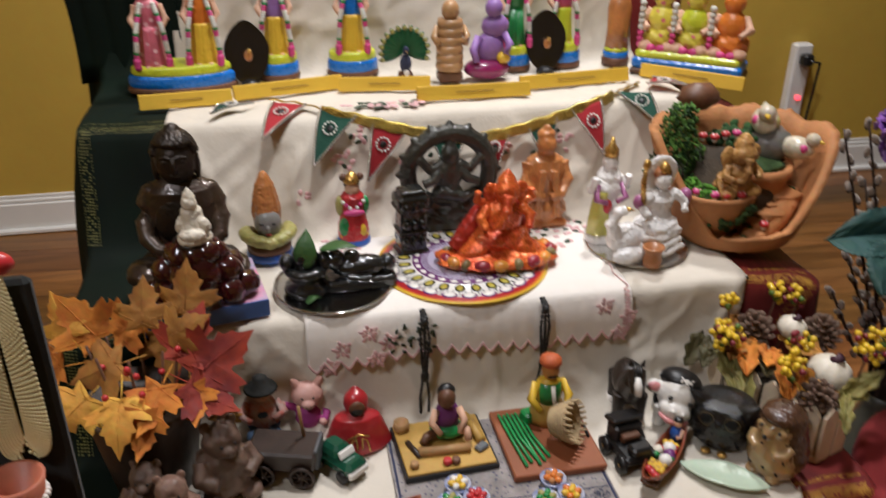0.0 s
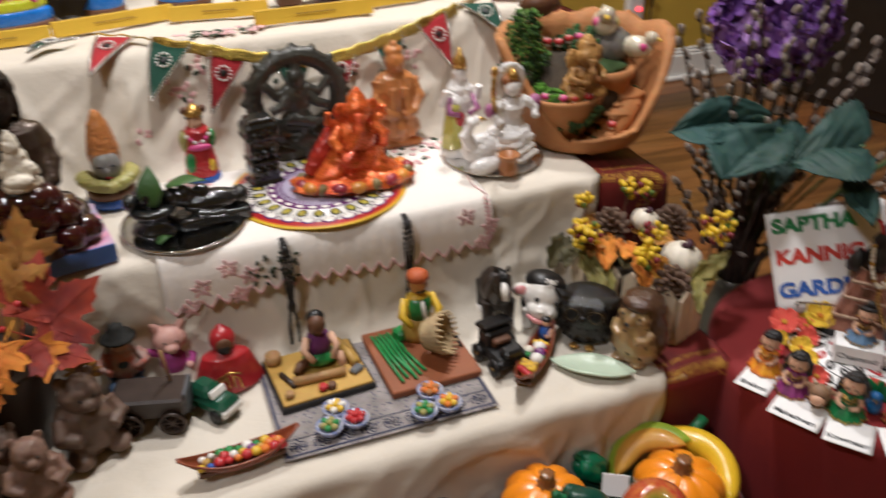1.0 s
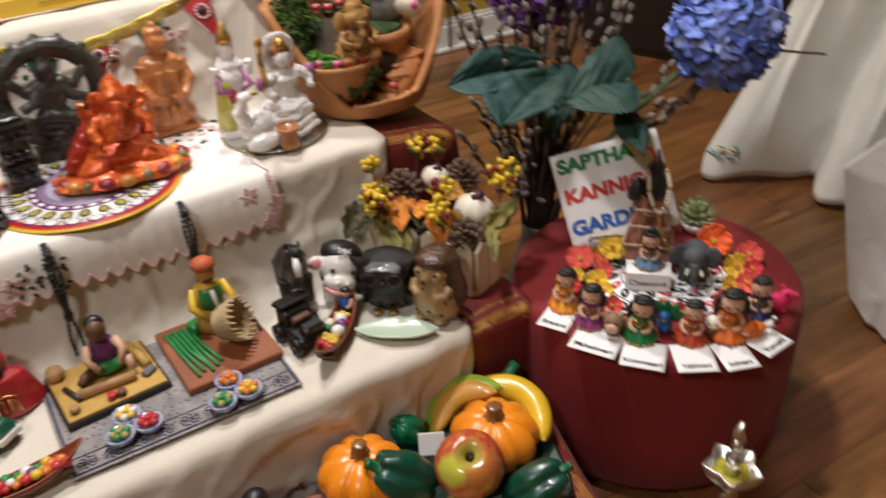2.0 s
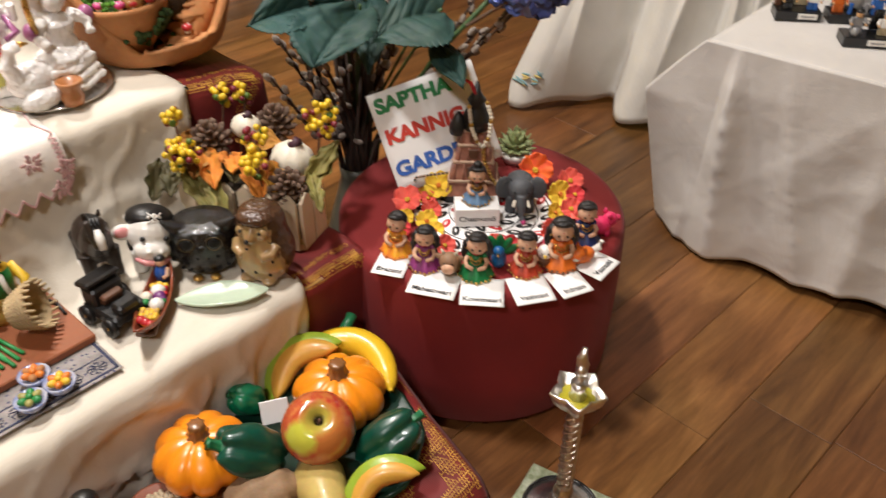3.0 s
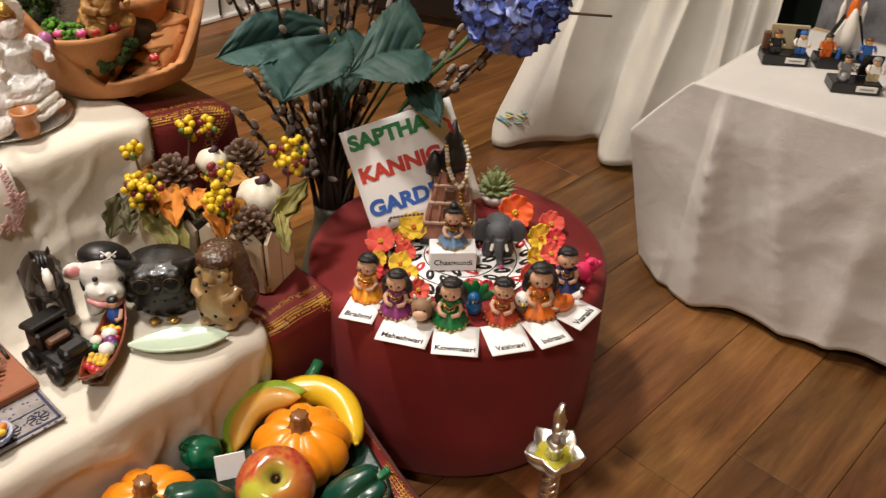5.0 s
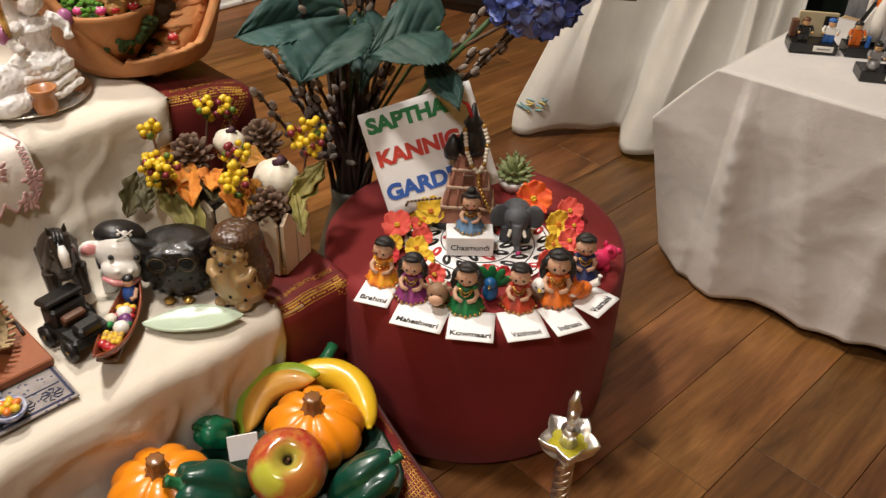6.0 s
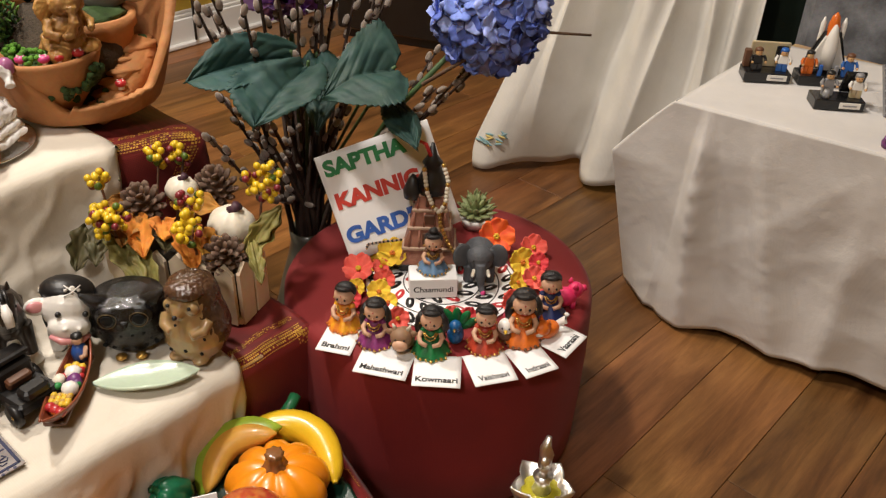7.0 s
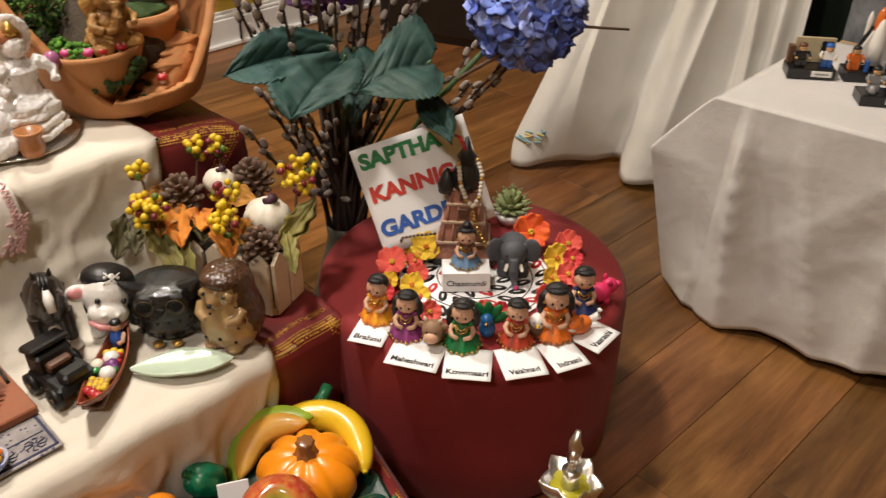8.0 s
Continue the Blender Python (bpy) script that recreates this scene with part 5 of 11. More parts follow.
def rug():
    r = thing("patterned_mat", pose(0.133, 0.102, T1 + 0.0005, 0, 0, -1), "grey patterned mat with a dark border", "mat")
    s = Shape()
    s.box((0, 0, 0.001), (0.264, 0.194, 0.002), MAT_WEAVE, bevel=0.0005)
    part("mat_cloth", s, r)
    for x, y, w, d in ((0, -0.092, 0.258, 0.003), (0, 0.092, 0.258, 0.003), (-0.128, 0, 0.003, 0.186), (0.128, 0, 0.003, 0.186), (0, -0.066, 0.25, 0.0016)):
        s = Shape()
        s.box((x, y, 0.0022), (w, d, 0.001), NAVY, bevel=0.0003)
        part("border_stripe", s, r)
    for i in range(9):
        x = -0.112 + i * 0.028
        s = Shape()
        for k in range(8):
            a = k * 0.785
            s.tube([(x + 0.002 * math.cos(a), -0.079 + 0.002 * math.sin(a), 0.0024), (x + 0.010 * math.cos(a + 0.3), -0.079 + 0.008 * math.sin(a + 0.3), 0.0024), (x + 0.011 * math.cos(a + 0.75), -0.079 + 0.009 * math.sin(a + 0.75), 0.0024)], 0.0007, NAVY, 5)
        part("scroll_motif", s, r)


def craft_boards():
    z = T1 + 0.0028
    b = thing("yellow_craft_board", pose(0.072, 0.138, z, 0, 0, 3), "yellow board with clay carpenter scene", "diorama board")
    s = Shape()
    s.box((0, 0, 0.004), (0.120, 0.104, 0.008), BLACK, bevel=0.001)
    part("base", s, b)
    s = Shape()
    s.box((0, 0, 0.009), (0.114, 0.098, 0.004), OCHRE, bevel=0.001)
    part("top_sheet", s, b)
    for (p, q, w, m) in (((-0.036, -0.016, 0.016), (0.030, -0.022, 0.016), 0.006, WOOD), ((0.040, 0.042, 0.016), (0.048, -0.012, 0.016), 0.006, OCHRE), ((-0.035, -0.022, 0.013), (-0.045, 0.01, 0.013), 0.0035, DARKWOOD), ((0.02, 0.008, 0.014), (0.04, 0.022, 0.014), 0.004, DARKWOOD)):
        s = Shape()
        s.tube([p, tuple((a + c) / 2 for a, c in zip(p, q)), q], w, m, 10)
        part("log", s, b, "small wooden log")
    for x, y, m in ((-0.005, -0.040, RED), (0.006, -0.041, BROWN), (-0.046, -0.036, WOOD)):
        s = Shape()
        s.lathe((x, y, 0.011), [(0.004, 0), (0.006, 0.003), (0.005, 0.008), (0.003, 0.008)], m, 12)
        part("little_pot", s, b)
    s = Shape()
    s.lathe((-0.047, 0.038, 0.011), [(0.008, 0), (0.011, 0.006), (0.010, 0.014), (0.008, 0.014), (0.006, 0.006)], WOOD, 16)
    part("clay_pot", s, b)
    s = Shape()
    s.box((0.045, -0.022, 0.014), (0.018, 0.012, 0.006), GREYP, rot=(0, 0, 30))
    part("anvil", s, b)
    s = Shape()
    s.ball((0, 0, 0.011), (0.024, 0.018, 0.011), GREEN, 14, 8)
    s.tube([(-0.012, -0.004, 0.012), (-0.03, -0.012, 0.010), (-0.036, -0.02, 0.008)], [0.007, 0.006, 0.005], BROWN)
    s.tube([(0.012, -0.004, 0.012), (0.022, -0.016, 0.018), (0.024, -0.024, 0.006)], [0.007, 0.006, 0.005], SKIN)
    s.lathe((0, 0.002, 0.014), [(0.015, 0), (0.017, 0.018), (0.013, 0.032), (0.006, 0.038)], PURPLE, 16, oval=(1, 0.75))
    s.tube([(-0.014, 0, 0.042), (-0.022, -0.010, 0.030), (-0.012, -0.02, 0.018)], [0.006, 0.005, 0.004], SKIN)
    s.tube([(0.014, 0, 0.042), (0.020, -0.012, 0.032), (0.012, -0.022, 0.018)], [0.006, 0.005, 0.004], SKIN)
    s.ball((-0.002, -0.004, 0.062), (0.012, 0.012, 0.014), BROWN)
    s.ball((-0.001, 0.003, 0.068), (0.012, 0.010, 0.011), BLACK)
    solid("clay_carpenter_doll", s, pose(0.080, 0.152, z + 0.0115), "small dark clay doll crouching on a yellow board", "doll")

    c = thing("brown_craft_board", pose(0.206, 0.125, z, 0, 0, 0), "brown board with bamboo weaving scene", "diorama board")
    s = Shape()
    s.box((0, 0, 0.005), (0.120, 0.132, 0.010), RUST, bevel=0.0015)
    part("base", s, c)
    STICK = paint("green_stick", (0.03, 0.28, 0.07), 0.45, vary=0.3)
    for i in range(6):
        s = Shape()
        x = -0.050 + i * 0.0058
        s.tube([(x, 0.052 - 0.004 * (i % 2), 0.0125 + 0.001 * (i % 2)), (x + 0.004, 0, 0.013), (x + 0.009 + 0.002 * (i % 3), -0.052 + 0.006 * (i % 3), 0.0125)], 0.0022, STICK, 8)
        part("bamboo_stick", s, c)
    s = Shape()
    s.box((-0.010, 0.038, 0.018), (0.024, 0.020, 0.016), GREEN, rot=(0, 0, 15), bevel=0.003)
    part("green_bundle", s, c)
    s = Shape()
    s.tube([(0.047, 0.045, 0.012), (0.056, 0.01, 0.012), (0.054, -0.012, 0.012)], 0.002, BLACK, 6)
    part("black_rod", s, c)
    s = Shape()
    s.lathe((0, 0, 0), [(0.024, 0), (0.025, 0.012), (0.021, 0.028), (0.015, 0.038)], OCHRE, 16, oval=(1, 0.8))
    s.lathe((0, 0, 0.030), [(0.017, 0), (0.019, 0.018), (0.016, 0.034), (0.007, 0.040)], YELLOW, 16, oval=(1, 0.75))
    s.lathe((0, -0.001, 0.032), [(0.0175, 0), (0.0195, 0.016), (0.0165, 0.032)], GREEN, 16, oval=(0.9, 0.78))
    s.tube([(0.0, -0.016, 0.064), (0.002, -0.017, 0.045), (0.006, -0.017, 0.03)], 0.003, WHITE, 6)
    for k in (-1, 1):
        s.tube([(k * 0.017, 0, 0.062), (k * 0.026, -0.008, 0.042), (k * 0.016, -0.020, 0.030)], [0.006, 0.006, 0.004], YELLOW)
    s.ball((0, -0.002, 0.082), (0.012, 0.012, 0.014), paint("amber_skin", (0.52, 0.22, 0.05), 0.4))
    s.tube([(-0.007, -0.013, 0.077), (0, -0.015, 0.078), (0.007, -0.013, 0.077)], 0.0012, BLACK, 5)
    s.lathe((0, 0, 0.088), [(0.012, 0), (0.015, 0.004), (0.014, 0.010), (0.007, 0.015)], paint("orange_turban", (0.55, 0.12, 0.03), 0.6, bump=0.5), 14)
    solid("clay_weaver_doll", s, pose(0.218, 0.160, z + 0.0105), "clay weaver doll in green vest and orange turban", "doll")
    bk = thing("woven_basket", pose(0.222, 0.112, z + 0.0105, 0, 0, -12), "unfinished pale straw basket with loose ends", "basket")
    s = Shape()
    mouth = pose(-0.016, 0.004, 0.029, 0, 72, -24) @ Matrix.Scale(0.86, 4)
    s.m = mouth
    s.lathe((0, 0, 0), [(0.010, 0), (0.018, 0.004), (0.024, 0.014), (0.028, 0.026), (0.031, 0.038), (0.028, 0.038), (0.022, 0.020), (0.010, 0.008)], STRAW, 48, wobble=0.02, n=24)
    part("body", s, bk)
    for k in range(7):
        h = 0.006 + 0.0048 * k
        r = 0.019 + 0.0118 * (k / 6) ** 0.8
        s = Shape()
        s.m = mouth
        s.tube([((r + 0.0011 * (-1) ** i) * math.cos(i * math.tau / 48), (r + 0.0011 * (-1) ** i) * math.sin(i * math.tau / 48), h) for i in range(49)], 0.0016, STRAW, 5)
        part("woven_ring", s, bk)
    for i in range(22):
        a = i * math.tau / 22
        s = Shape()
        s.m = mouth
        s.tube([(0.0295 * math.cos(a), 0.0295 * math.sin(a), 0.034), (0.0308 * math.cos(a), 0.0308 * math.sin(a), 0.041), (0.0318 * math.cos(a + 0.05), 0.0318 * math.sin(a + 0.05), 0.047)], [0.0022, 0.0022, 0.0017], STRAW, 6)
        part("straw_end", s, bk)


def flower_bowls():
    spots = ((0.059, 0.036, LEAF_YELLOW, GREEN), (0.091, 0.038, RED, RED), (0.074, 0.064, YELLOW, WHITE), (0.171, 0.020, GREEN, LEAF_YELLOW), (0.203, 0.022, YELLOW, ORANGE), (0.190, 0.051, ORANGE, TERRACOTTA))
    for x, y, m, m2 in spots:
        b = thing("flower_bowl", pose(x, y - 0.004, T1 + 0.003), "tiny blue and white bowl with %s petals" % {GREEN: "green", LEAF_YELLOW: "lime", RED: "red", YELLOW: "yellow", ORANGE: "orange"}[m], "bowl", "tiny flower bowls")
        s = Shape()
        s.lathe((0, 0, 0), [(0.009, 0), (0.014, 0.006), (0.0165, 0.013), (0.0145, 0.013), (0.010, 0.008)], paint("blue_white_glaze", (0.07, 0.11, 0.30), 0.2, vary=0.9, grain=400, dark=(0.5, 0.5, 0.55), coat=0.5), 20)
        part("bowl", s, b)
        for k in range(6):
            a = k * 1.047
            s = Shape()
            s.ball((0.007 * math.cos(a), 0.007 * math.sin(a), 0.014), (0.0062, 0.0045, 0.004), m if k % 2 else m2, 8, 6, rot=(0, -20, math.degrees(a)))
            part("petal", s, b)
        s = Shape()
        s.ball((0, 0, 0.017), (0.004, 0.004, 0.003), m, 8, 6)
        part("bud", s, b)


def red_cape():
    s = Shape()
    CAPE = paint("glossy_red", (0.40, 0.02, 0.025), 0.3, vary=0.25, coat=0.4)
    s.lathe((0, 0, 0), [(0.043, 0), (0.044, 0.003), (0.039, 0.018), (0.033, 0.036), (0.028, 0.046), (0.012, 0.053)], CAPE, 36, oval=(1, 0.60), wobble=0.03, n=4)
    s.ball((0, 0.006, 0.063), (0.0165, 0.0155, 0.018), CAPE, 18, 12)
    s.lathe((0, 0.010, 0.074), [(0.010, 0), (0.005, 0.007), (0.001, 0.010)], CAPE, 10)
    s.ball((0, -0.0085, 0.061), (0.0105, 0.0045, 0.0115), BROWN, 12, 8)
    s.ball((0, -0.0105, 0.058), (0.0092, 0.0040, 0.0065), BLACK, 10, 6)
    for k in (-1, 1):
        s.tube([(k * 0.013, -0.0292, 0.008), (k * 0.010, -0.0245, 0.022), (k * 0.004, -0.0238, 0.026), (k * 0.003, -0.0290, 0.012)], 0.0013, GOLD, 5)
    s.tube([(-0.015, -0.0235, 0.025), (0, -0.0225, 0.031), (0.013, -0.0235, 0.028)], 0.0013, GOLD, 5)
    s.fuse(0.0013, 4, only=(CAPE,))
    solid("red_caped_figure", s, pose(-0.034, 0.176, T1), "glossy red hooded caped figure with gold marks", "figurine")


def pig_doll():
    s = Shape()
    PIGS = paint("piglet_skin", (0.70, 0.40, 0.34), 0.45, vary=0.1)
    SHIRT = paint("magenta_shirt", (0.38, 0.05, 0.24), 0.7)
    s.ball((0, 0, 0.012), (0.018, 0.013, 0.012), NAVY)
    s.lathe((0, 0, 0.018), [(0.018, 0), (0.022, 0.012), (0.019, 0.028), (0.009, 0.036)], SHIRT, 18)
    s.ball((0, -0.002, 0.070), (0.024, 0.021, 0.021), PIGS, 18, 12)
    s.ball((0.0, -0.022, 0.064), (0.010, 0.007, 0.0075), PIGS, 12, 8)
    for k in (-1, 1):
        s.tube([(k * 0.014, 0.0, 0.084), (k * 0.019, -0.002, 0.093), (k * 0.022, -0.005, 0.100)], [0.008, 0.006, 0.0015], PIGS, 10)
        s.ball((k * 0.008, -0.020, 0.074), 0.0022, BLACK, 6, 4)
        s.ball((k * 0.0035, -0.0285, 0.0645), 0.0012, BROWN, 6, 4)
    s.tube([(0.018, 0, 0.044), (0.027, -0.008, 0.036), (0.022, -0.018, 0.030)], [0.007, 0.0065, 0.006], SHIRT)
    s.ball((0.020, -0.021, 0.030), 0.0062, PIGS, 8, 6)
    s.tube([(-0.016, 0, 0.046), (-0.028, -0.004, 0.052), (-0.034, -0.006, 0.058)], [0.007, 0.006, 0.005], SHIRT)
    s.tube([(-0.034, -0.006, 0.058), (-0.046, -0.010, 0.064)], [0.005, 0.005], PIGS)
    s.fuse(0.0013, 3, only=(PIGS, SHIRT))
    solid("piglet_doll", s, pose(-0.094, 0.214, T1) @ Matrix.Scale(0.88, 4), "small pink piglet doll in magenta shirt", "doll")


def musician():
    s = Shape()
    CHECK = paint("checked_shirt", (0.40, 0.08, 0.05), 0.7, vary=0.8, grain=300, dark=(0.45, 0.42, 0.38))
    DENIM = paint("denim_blue", (0.05, 0.09, 0.16), 0.8)
    s.ball((0, 0, 0.012), (0.024, 0.018, 0.012), DENIM)
    s.lathe((0, 0, 0.016), [(0.020, 0), (0.023, 0.016), (0.018, 0.034), (0.008, 0.040)], CHECK, 16)
    s.ball((0, -0.012, 0.036), (0.012, 0.010, 0.014), DENIM)
    s.ball((0, -0.002, 0.066), (0.013, 0.013, 0.014), SKIN)
    s.lathe((0, 0, 0.073), [(0.024, 0), (0.022, 0.003), (0.013, 0.006), (0.010, 0.018), (0.004, 0.022)], paint("dark_hat", (0.012, 0.012, 0.010), 0.8), 16)
    for k in (-1, 1):
        s.tube([(k * 0.018, 0, 0.048), (k * 0.030, -0.010, 0.036), (k * 0.016, -0.022, 0.032)], [0.008, 0.007, 0.006], CHECK)
        s.tube([(k * 0.010, -0.008, 0.012), (k * 0.018, -0.026, 0.012), (k * 0.018, -0.034, 0.004)], [0.008, 0.007, 0.007], DENIM)
    solid("scarecrow_doll", s, pose(-0.152, 0.205, T1 + 0.018) @ Matrix.Scale(0.9, 4), "seated scarecrow doll in red checked shirt", "doll")
    s = Shape()
    s.lathe((0, 0, 0), [(0.017, 0), (0.020, 0.008), (0.016, 0.018)], STRAW, 14)
    s.ball((0, 0, 0.0), (0.01, 0.01, 0.004), STRAW)
    solid("straw_bale", s, pose(-0.152, 0.208, T1), "round straw bale under the scarecrow doll", "straw bale")
    f = thing("dried_sunflower", pose(-0.198, 0.195, T1), "small dried sunflower standing by the leaves", "flower")
    s = Shape()
    s.tube([(0, 0.01, 0), (0.002, 0.004, 0.03), (0, 0, 0.055)], 0.0022, GREEN, 6)
    part("stem", s, f)
    s = Shape()
    s.lathe((0, 0, 0.055), [(0.010, 0), (0.011, 0.004), (0.006, 0.007)], BROWN, 14, rot=(70, 0, 0))
    part("centre", s, f)
    for k in range(12):
        a = k * 0.524
        s = Shape()
        s.ball((0.014 * math.cos(a), -0.003, 0.055 + 0.014 * math.sin(a)), (0.008, 0.0018, 0.004), paint("amber_petal", (0.42, 0.20, 0.03), 0.7), 8, 5, rot=(0, -math.degrees(a), 0))
        part("petal", s, f)


def toy_cart():
    c = thing("toy_cart", pose(-0.127, 0.138, T1, 0, 0, -16) @ Matrix.Scale(0.98, 4), "dark wooden toy cart with spoked wheels", "toy cart")
    s = Shape()
    s.box((0, 0, 0.034), (0.080, 0.046, 0.030), DARKWOOD, bevel=0.003, taper=1.1)
    part("box", s, c)
    for y in (-0.027, 0.027):
        for x in (-0.024, 0.026):
            w = Shape()
            w.lathe((x, y, 0.016), [(0.016, -0.003), (0.016, 0.003), (0.013, 0.003), (0.013, -0.003)], DARKWOOD, 22, rot=(90, 0, 0))
            for k in range(4):
                a = k * 0.785
                w.tube([(x - 0.014 * math.cos(a), y, 0.016 - 0.014 * math.sin(a)), (x, y, 0.016), (x + 0.014 * math.cos(a), y, 0.016 + 0.014 * math.sin(a))], 0.0014, DARKWOOD, 5)
            part("wheel", w, c)
    s = Shape()
    s.box((0.043, 0.0, 0.038), (0.004, 0.040, 0.030), GREYP, bevel=0.001)
    part("tailboard", s, c, "grey tailboard")
    s = Shape()
    s.tube([(0.022, 0.012, 0.05), (0.020, 0.010, 0.078), (0.019, 0.008, 0.098)], 0.0022, WOOD, 6)
    part("pole", s, c)
    k = thing("toy_car", pose(-0.062, 0.132, T1, 0, 0, -52), "small green and white toy car", "toy car")
    s = Shape()
    CARG = paint("dark_green_enamel", (0.012, 0.075, 0.04), 0.25, coat=0.5)
    s.box((0, 0, 0.018), (0.070, 0.034, 0.020), CARG, bevel=0.006)
    part("body", s, k)
    s = Shape()
    s.box((-0.006, 0, 0.033), (0.036, 0.030, 0.016), CARG, bevel=0.005, taper=0.8)
    part("cabin", s, k)
    s = Shape()
    s.box((0.014, 0, 0.033), (0.004, 0.024, 0.010), WHITE, rot=(0, -25, 0), bevel=0.001)
    part("windscreen", s, k)
    s = Shape()
    s.box((0.034, 0, 0.014), (0.006, 0.032, 0.010), WHITE, bevel=0.002)
    part("bumper", s, k)
    for x in (-0.022, 0.022):
        for y in (-0.016, 0.016):
            s = Shape()
            s.lathe((x, y, 0.009), [(0.009, -0.003), (0.009, 0.003)], BLACK, 16, rot=(90, 0, 0))
            part("wheel", s, k)


def bear(x, y, scale, m, turn, label):
    s = Shape()
    s.ball((0, 0, 0.036), (0.036, 0.031, 0.040), m, 22, 14, lumps=0.22, seed=turn)
    s.ball((0, -0.006, 0.084), (0.023, 0.023, 0.022), m, 18, 12, lumps=0.15, seed=turn)
    s.ball((0, -0.026, 0.080), (0.010, 0.010, 0.008), m, 10, 7)
    for k in (-1, 1):
        s.ball((k * 0.016, 0.0, 0.103), (0.007, 0.004, 0.008), m, 8, 6)
        s.tube([(k * 0.026, -0.004, 0.060), (k * 0.034, -0.018, 0.044), (k * 0.018, -0.030, 0.040)], [0.011, 0.010, 0.008], m, 10)
        s.ball((k * 0.022, -0.020, 0.010), (0.015, 0.020, 0.011), m, 12, 7)
        s.ball((k * 0.008, -0.026, 0.088), 0.0022, BLACK, 6, 4)
    s.fuse(0.0018, 5, only=(m,), carve=0.0006, grain=70.0, seed=turn)
    solid("clay_bear", s, pose(x, y, T1, 0, 0, turn) @ Matrix.Scale(scale, 4), label, "figurine")


def food_boat(x, y, turn, ln, label, seed, keeper=False):
    """A narrow wooden boat heaped with bright round goods."""
    HULL = paint("red_brown_lacquer", (0.27, 0.065, 0.025), 0.35, vary=0.3, coat=0.3)
    b = thing("toy_boat", pose(x, y, T1 + 0.001, 0, 0, turn), label, "toy boat", "toy boats")

    def hull(u, v):
        t = u * 2 - 1
        a = (v - 0.5) * math.pi
        w = 0.0145 * (1 - abs(t) ** 2.2) + 0.0015
        d = 0.016 * (1 - abs(t) ** 3)
        rise = 0.018 * abs(t) ** 2.4
        return (t * ln / 2, w * math.sin(a), 0.017 + rise - d * math.cos(a))

    s = Shape()
    s.sheet(hull, 28, 12, HULL, -0.0016)
    part("hull", s, b)
    for sg in (-1, 1):
        s = Shape()
        s.tube([(t * ln / 2, sg * (0.0145 * (1 - abs(t) ** 2.2) + 0.0015), 0.0175 + 0.018 * abs(t) ** 2.4) for t in [i / 10 - 1 for i in range(21)]], 0.0014, HULL, 6)
        part("gunwale", s, b)
    rnd = random.Random(seed)
    s = Shape()
    s.box((0, 0, 0.010), (ln * 0.72, 0.022, 0.006), BROWN, bevel=0.002)
    part("load_floor", s, b)
    heap = []
    if keeper:
        heap += [(-0.62 + 0.05 * (i % 3), 0.006 * (i % 3 - 1), 0.0055, (RED, ORANGE)[i % 2]) for i in range(5)]
        heap += [(-0.44 + 0.055 * (i // 4), 0.0052 * (i % 4 - 1.5), 0.0036, (YELLOW, YELLOW, OCHRE)[i % 3]) for i in range(16)]
        heap += [(-0.18, -0.006, 0.0088, WHITE), (-0.10, 0.008, 0.0045, GREEN), (-0.06, -0.010, 0.0050, GREEN), (0.02, -0.006, 0.0075, PURPLE), (-0.03, -0.009, 0.0060, PURPLE), (0.02, 0.009, 0.0070, IVORY), (0.03, 0.010, 0.0045, YELLOW),
                 (0.16, -0.002, 0.0085, WHITE), (0.10, 0.006, 0.0045, RED), (0.24, -0.008, 0.0042, RED), (0.12, -0.010, 0.0040, RED), (0.30, 0.006, 0.0045, YELLOW), (0.36, 0.0, 0.0045, YELLOW), (0.33, -0.007, 0.0042, YELLOW)]
    else:
        for i, m in enumerate((YELLOW, WHITE, OCHRE, BLUE, WHITE, BROWN, RED, GREEN, RED, RED, GREEN, WHITE, ORANGE, GREEN, YELLOW, RED, WHITE, PURPLE, YELLOW, GREEN, OCHRE, ORANGE, YELLOW, ORANGE, RED, RED, ORANGE, RED)):
            heap.append((-0.66 + 1.34 * i / 27, 0.007 * ((i * 5) % 3 - 1), rnd.uniform(0.0042, 0.0070), m))
    for t, y, r, m in heap:
        s = Shape()
        s.ball((t * ln / 2, y, 0.0155 + r * 0.7 + rnd.uniform(0, 0.002)), (r, r, r * 0.85), m, 10, 7, lumps=0.12, seed=t * 9)
        part("fruit", s, b)
    if keeper:
        s = Shape()
        s.lathe((ln * 0.30, 0, 0.014), [(0.008, 0), (0.009, 0.010), (0.006, 0.018), (0.003, 0.020)], BLUE, 12)
        s.ball((ln * 0.30, 0, 0.039), 0.0062, SKIN, 9, 7)
        s.ball((ln * 0.30 + 0.001, 0, 0.043), (0.0064, 0.0064, 0.004), BLACK, 9, 5)
        s.tube([(ln * 0.30, -0.007, 0.030), (ln * 0.30 - 0.008, -0.008, 0.024), (ln * 0.30 - 0.012, -0.004, 0.024)], 0.0026, SKIN, 6)
        part("boatman_doll", s, b, "tiny boatman doll in a blue shirt")


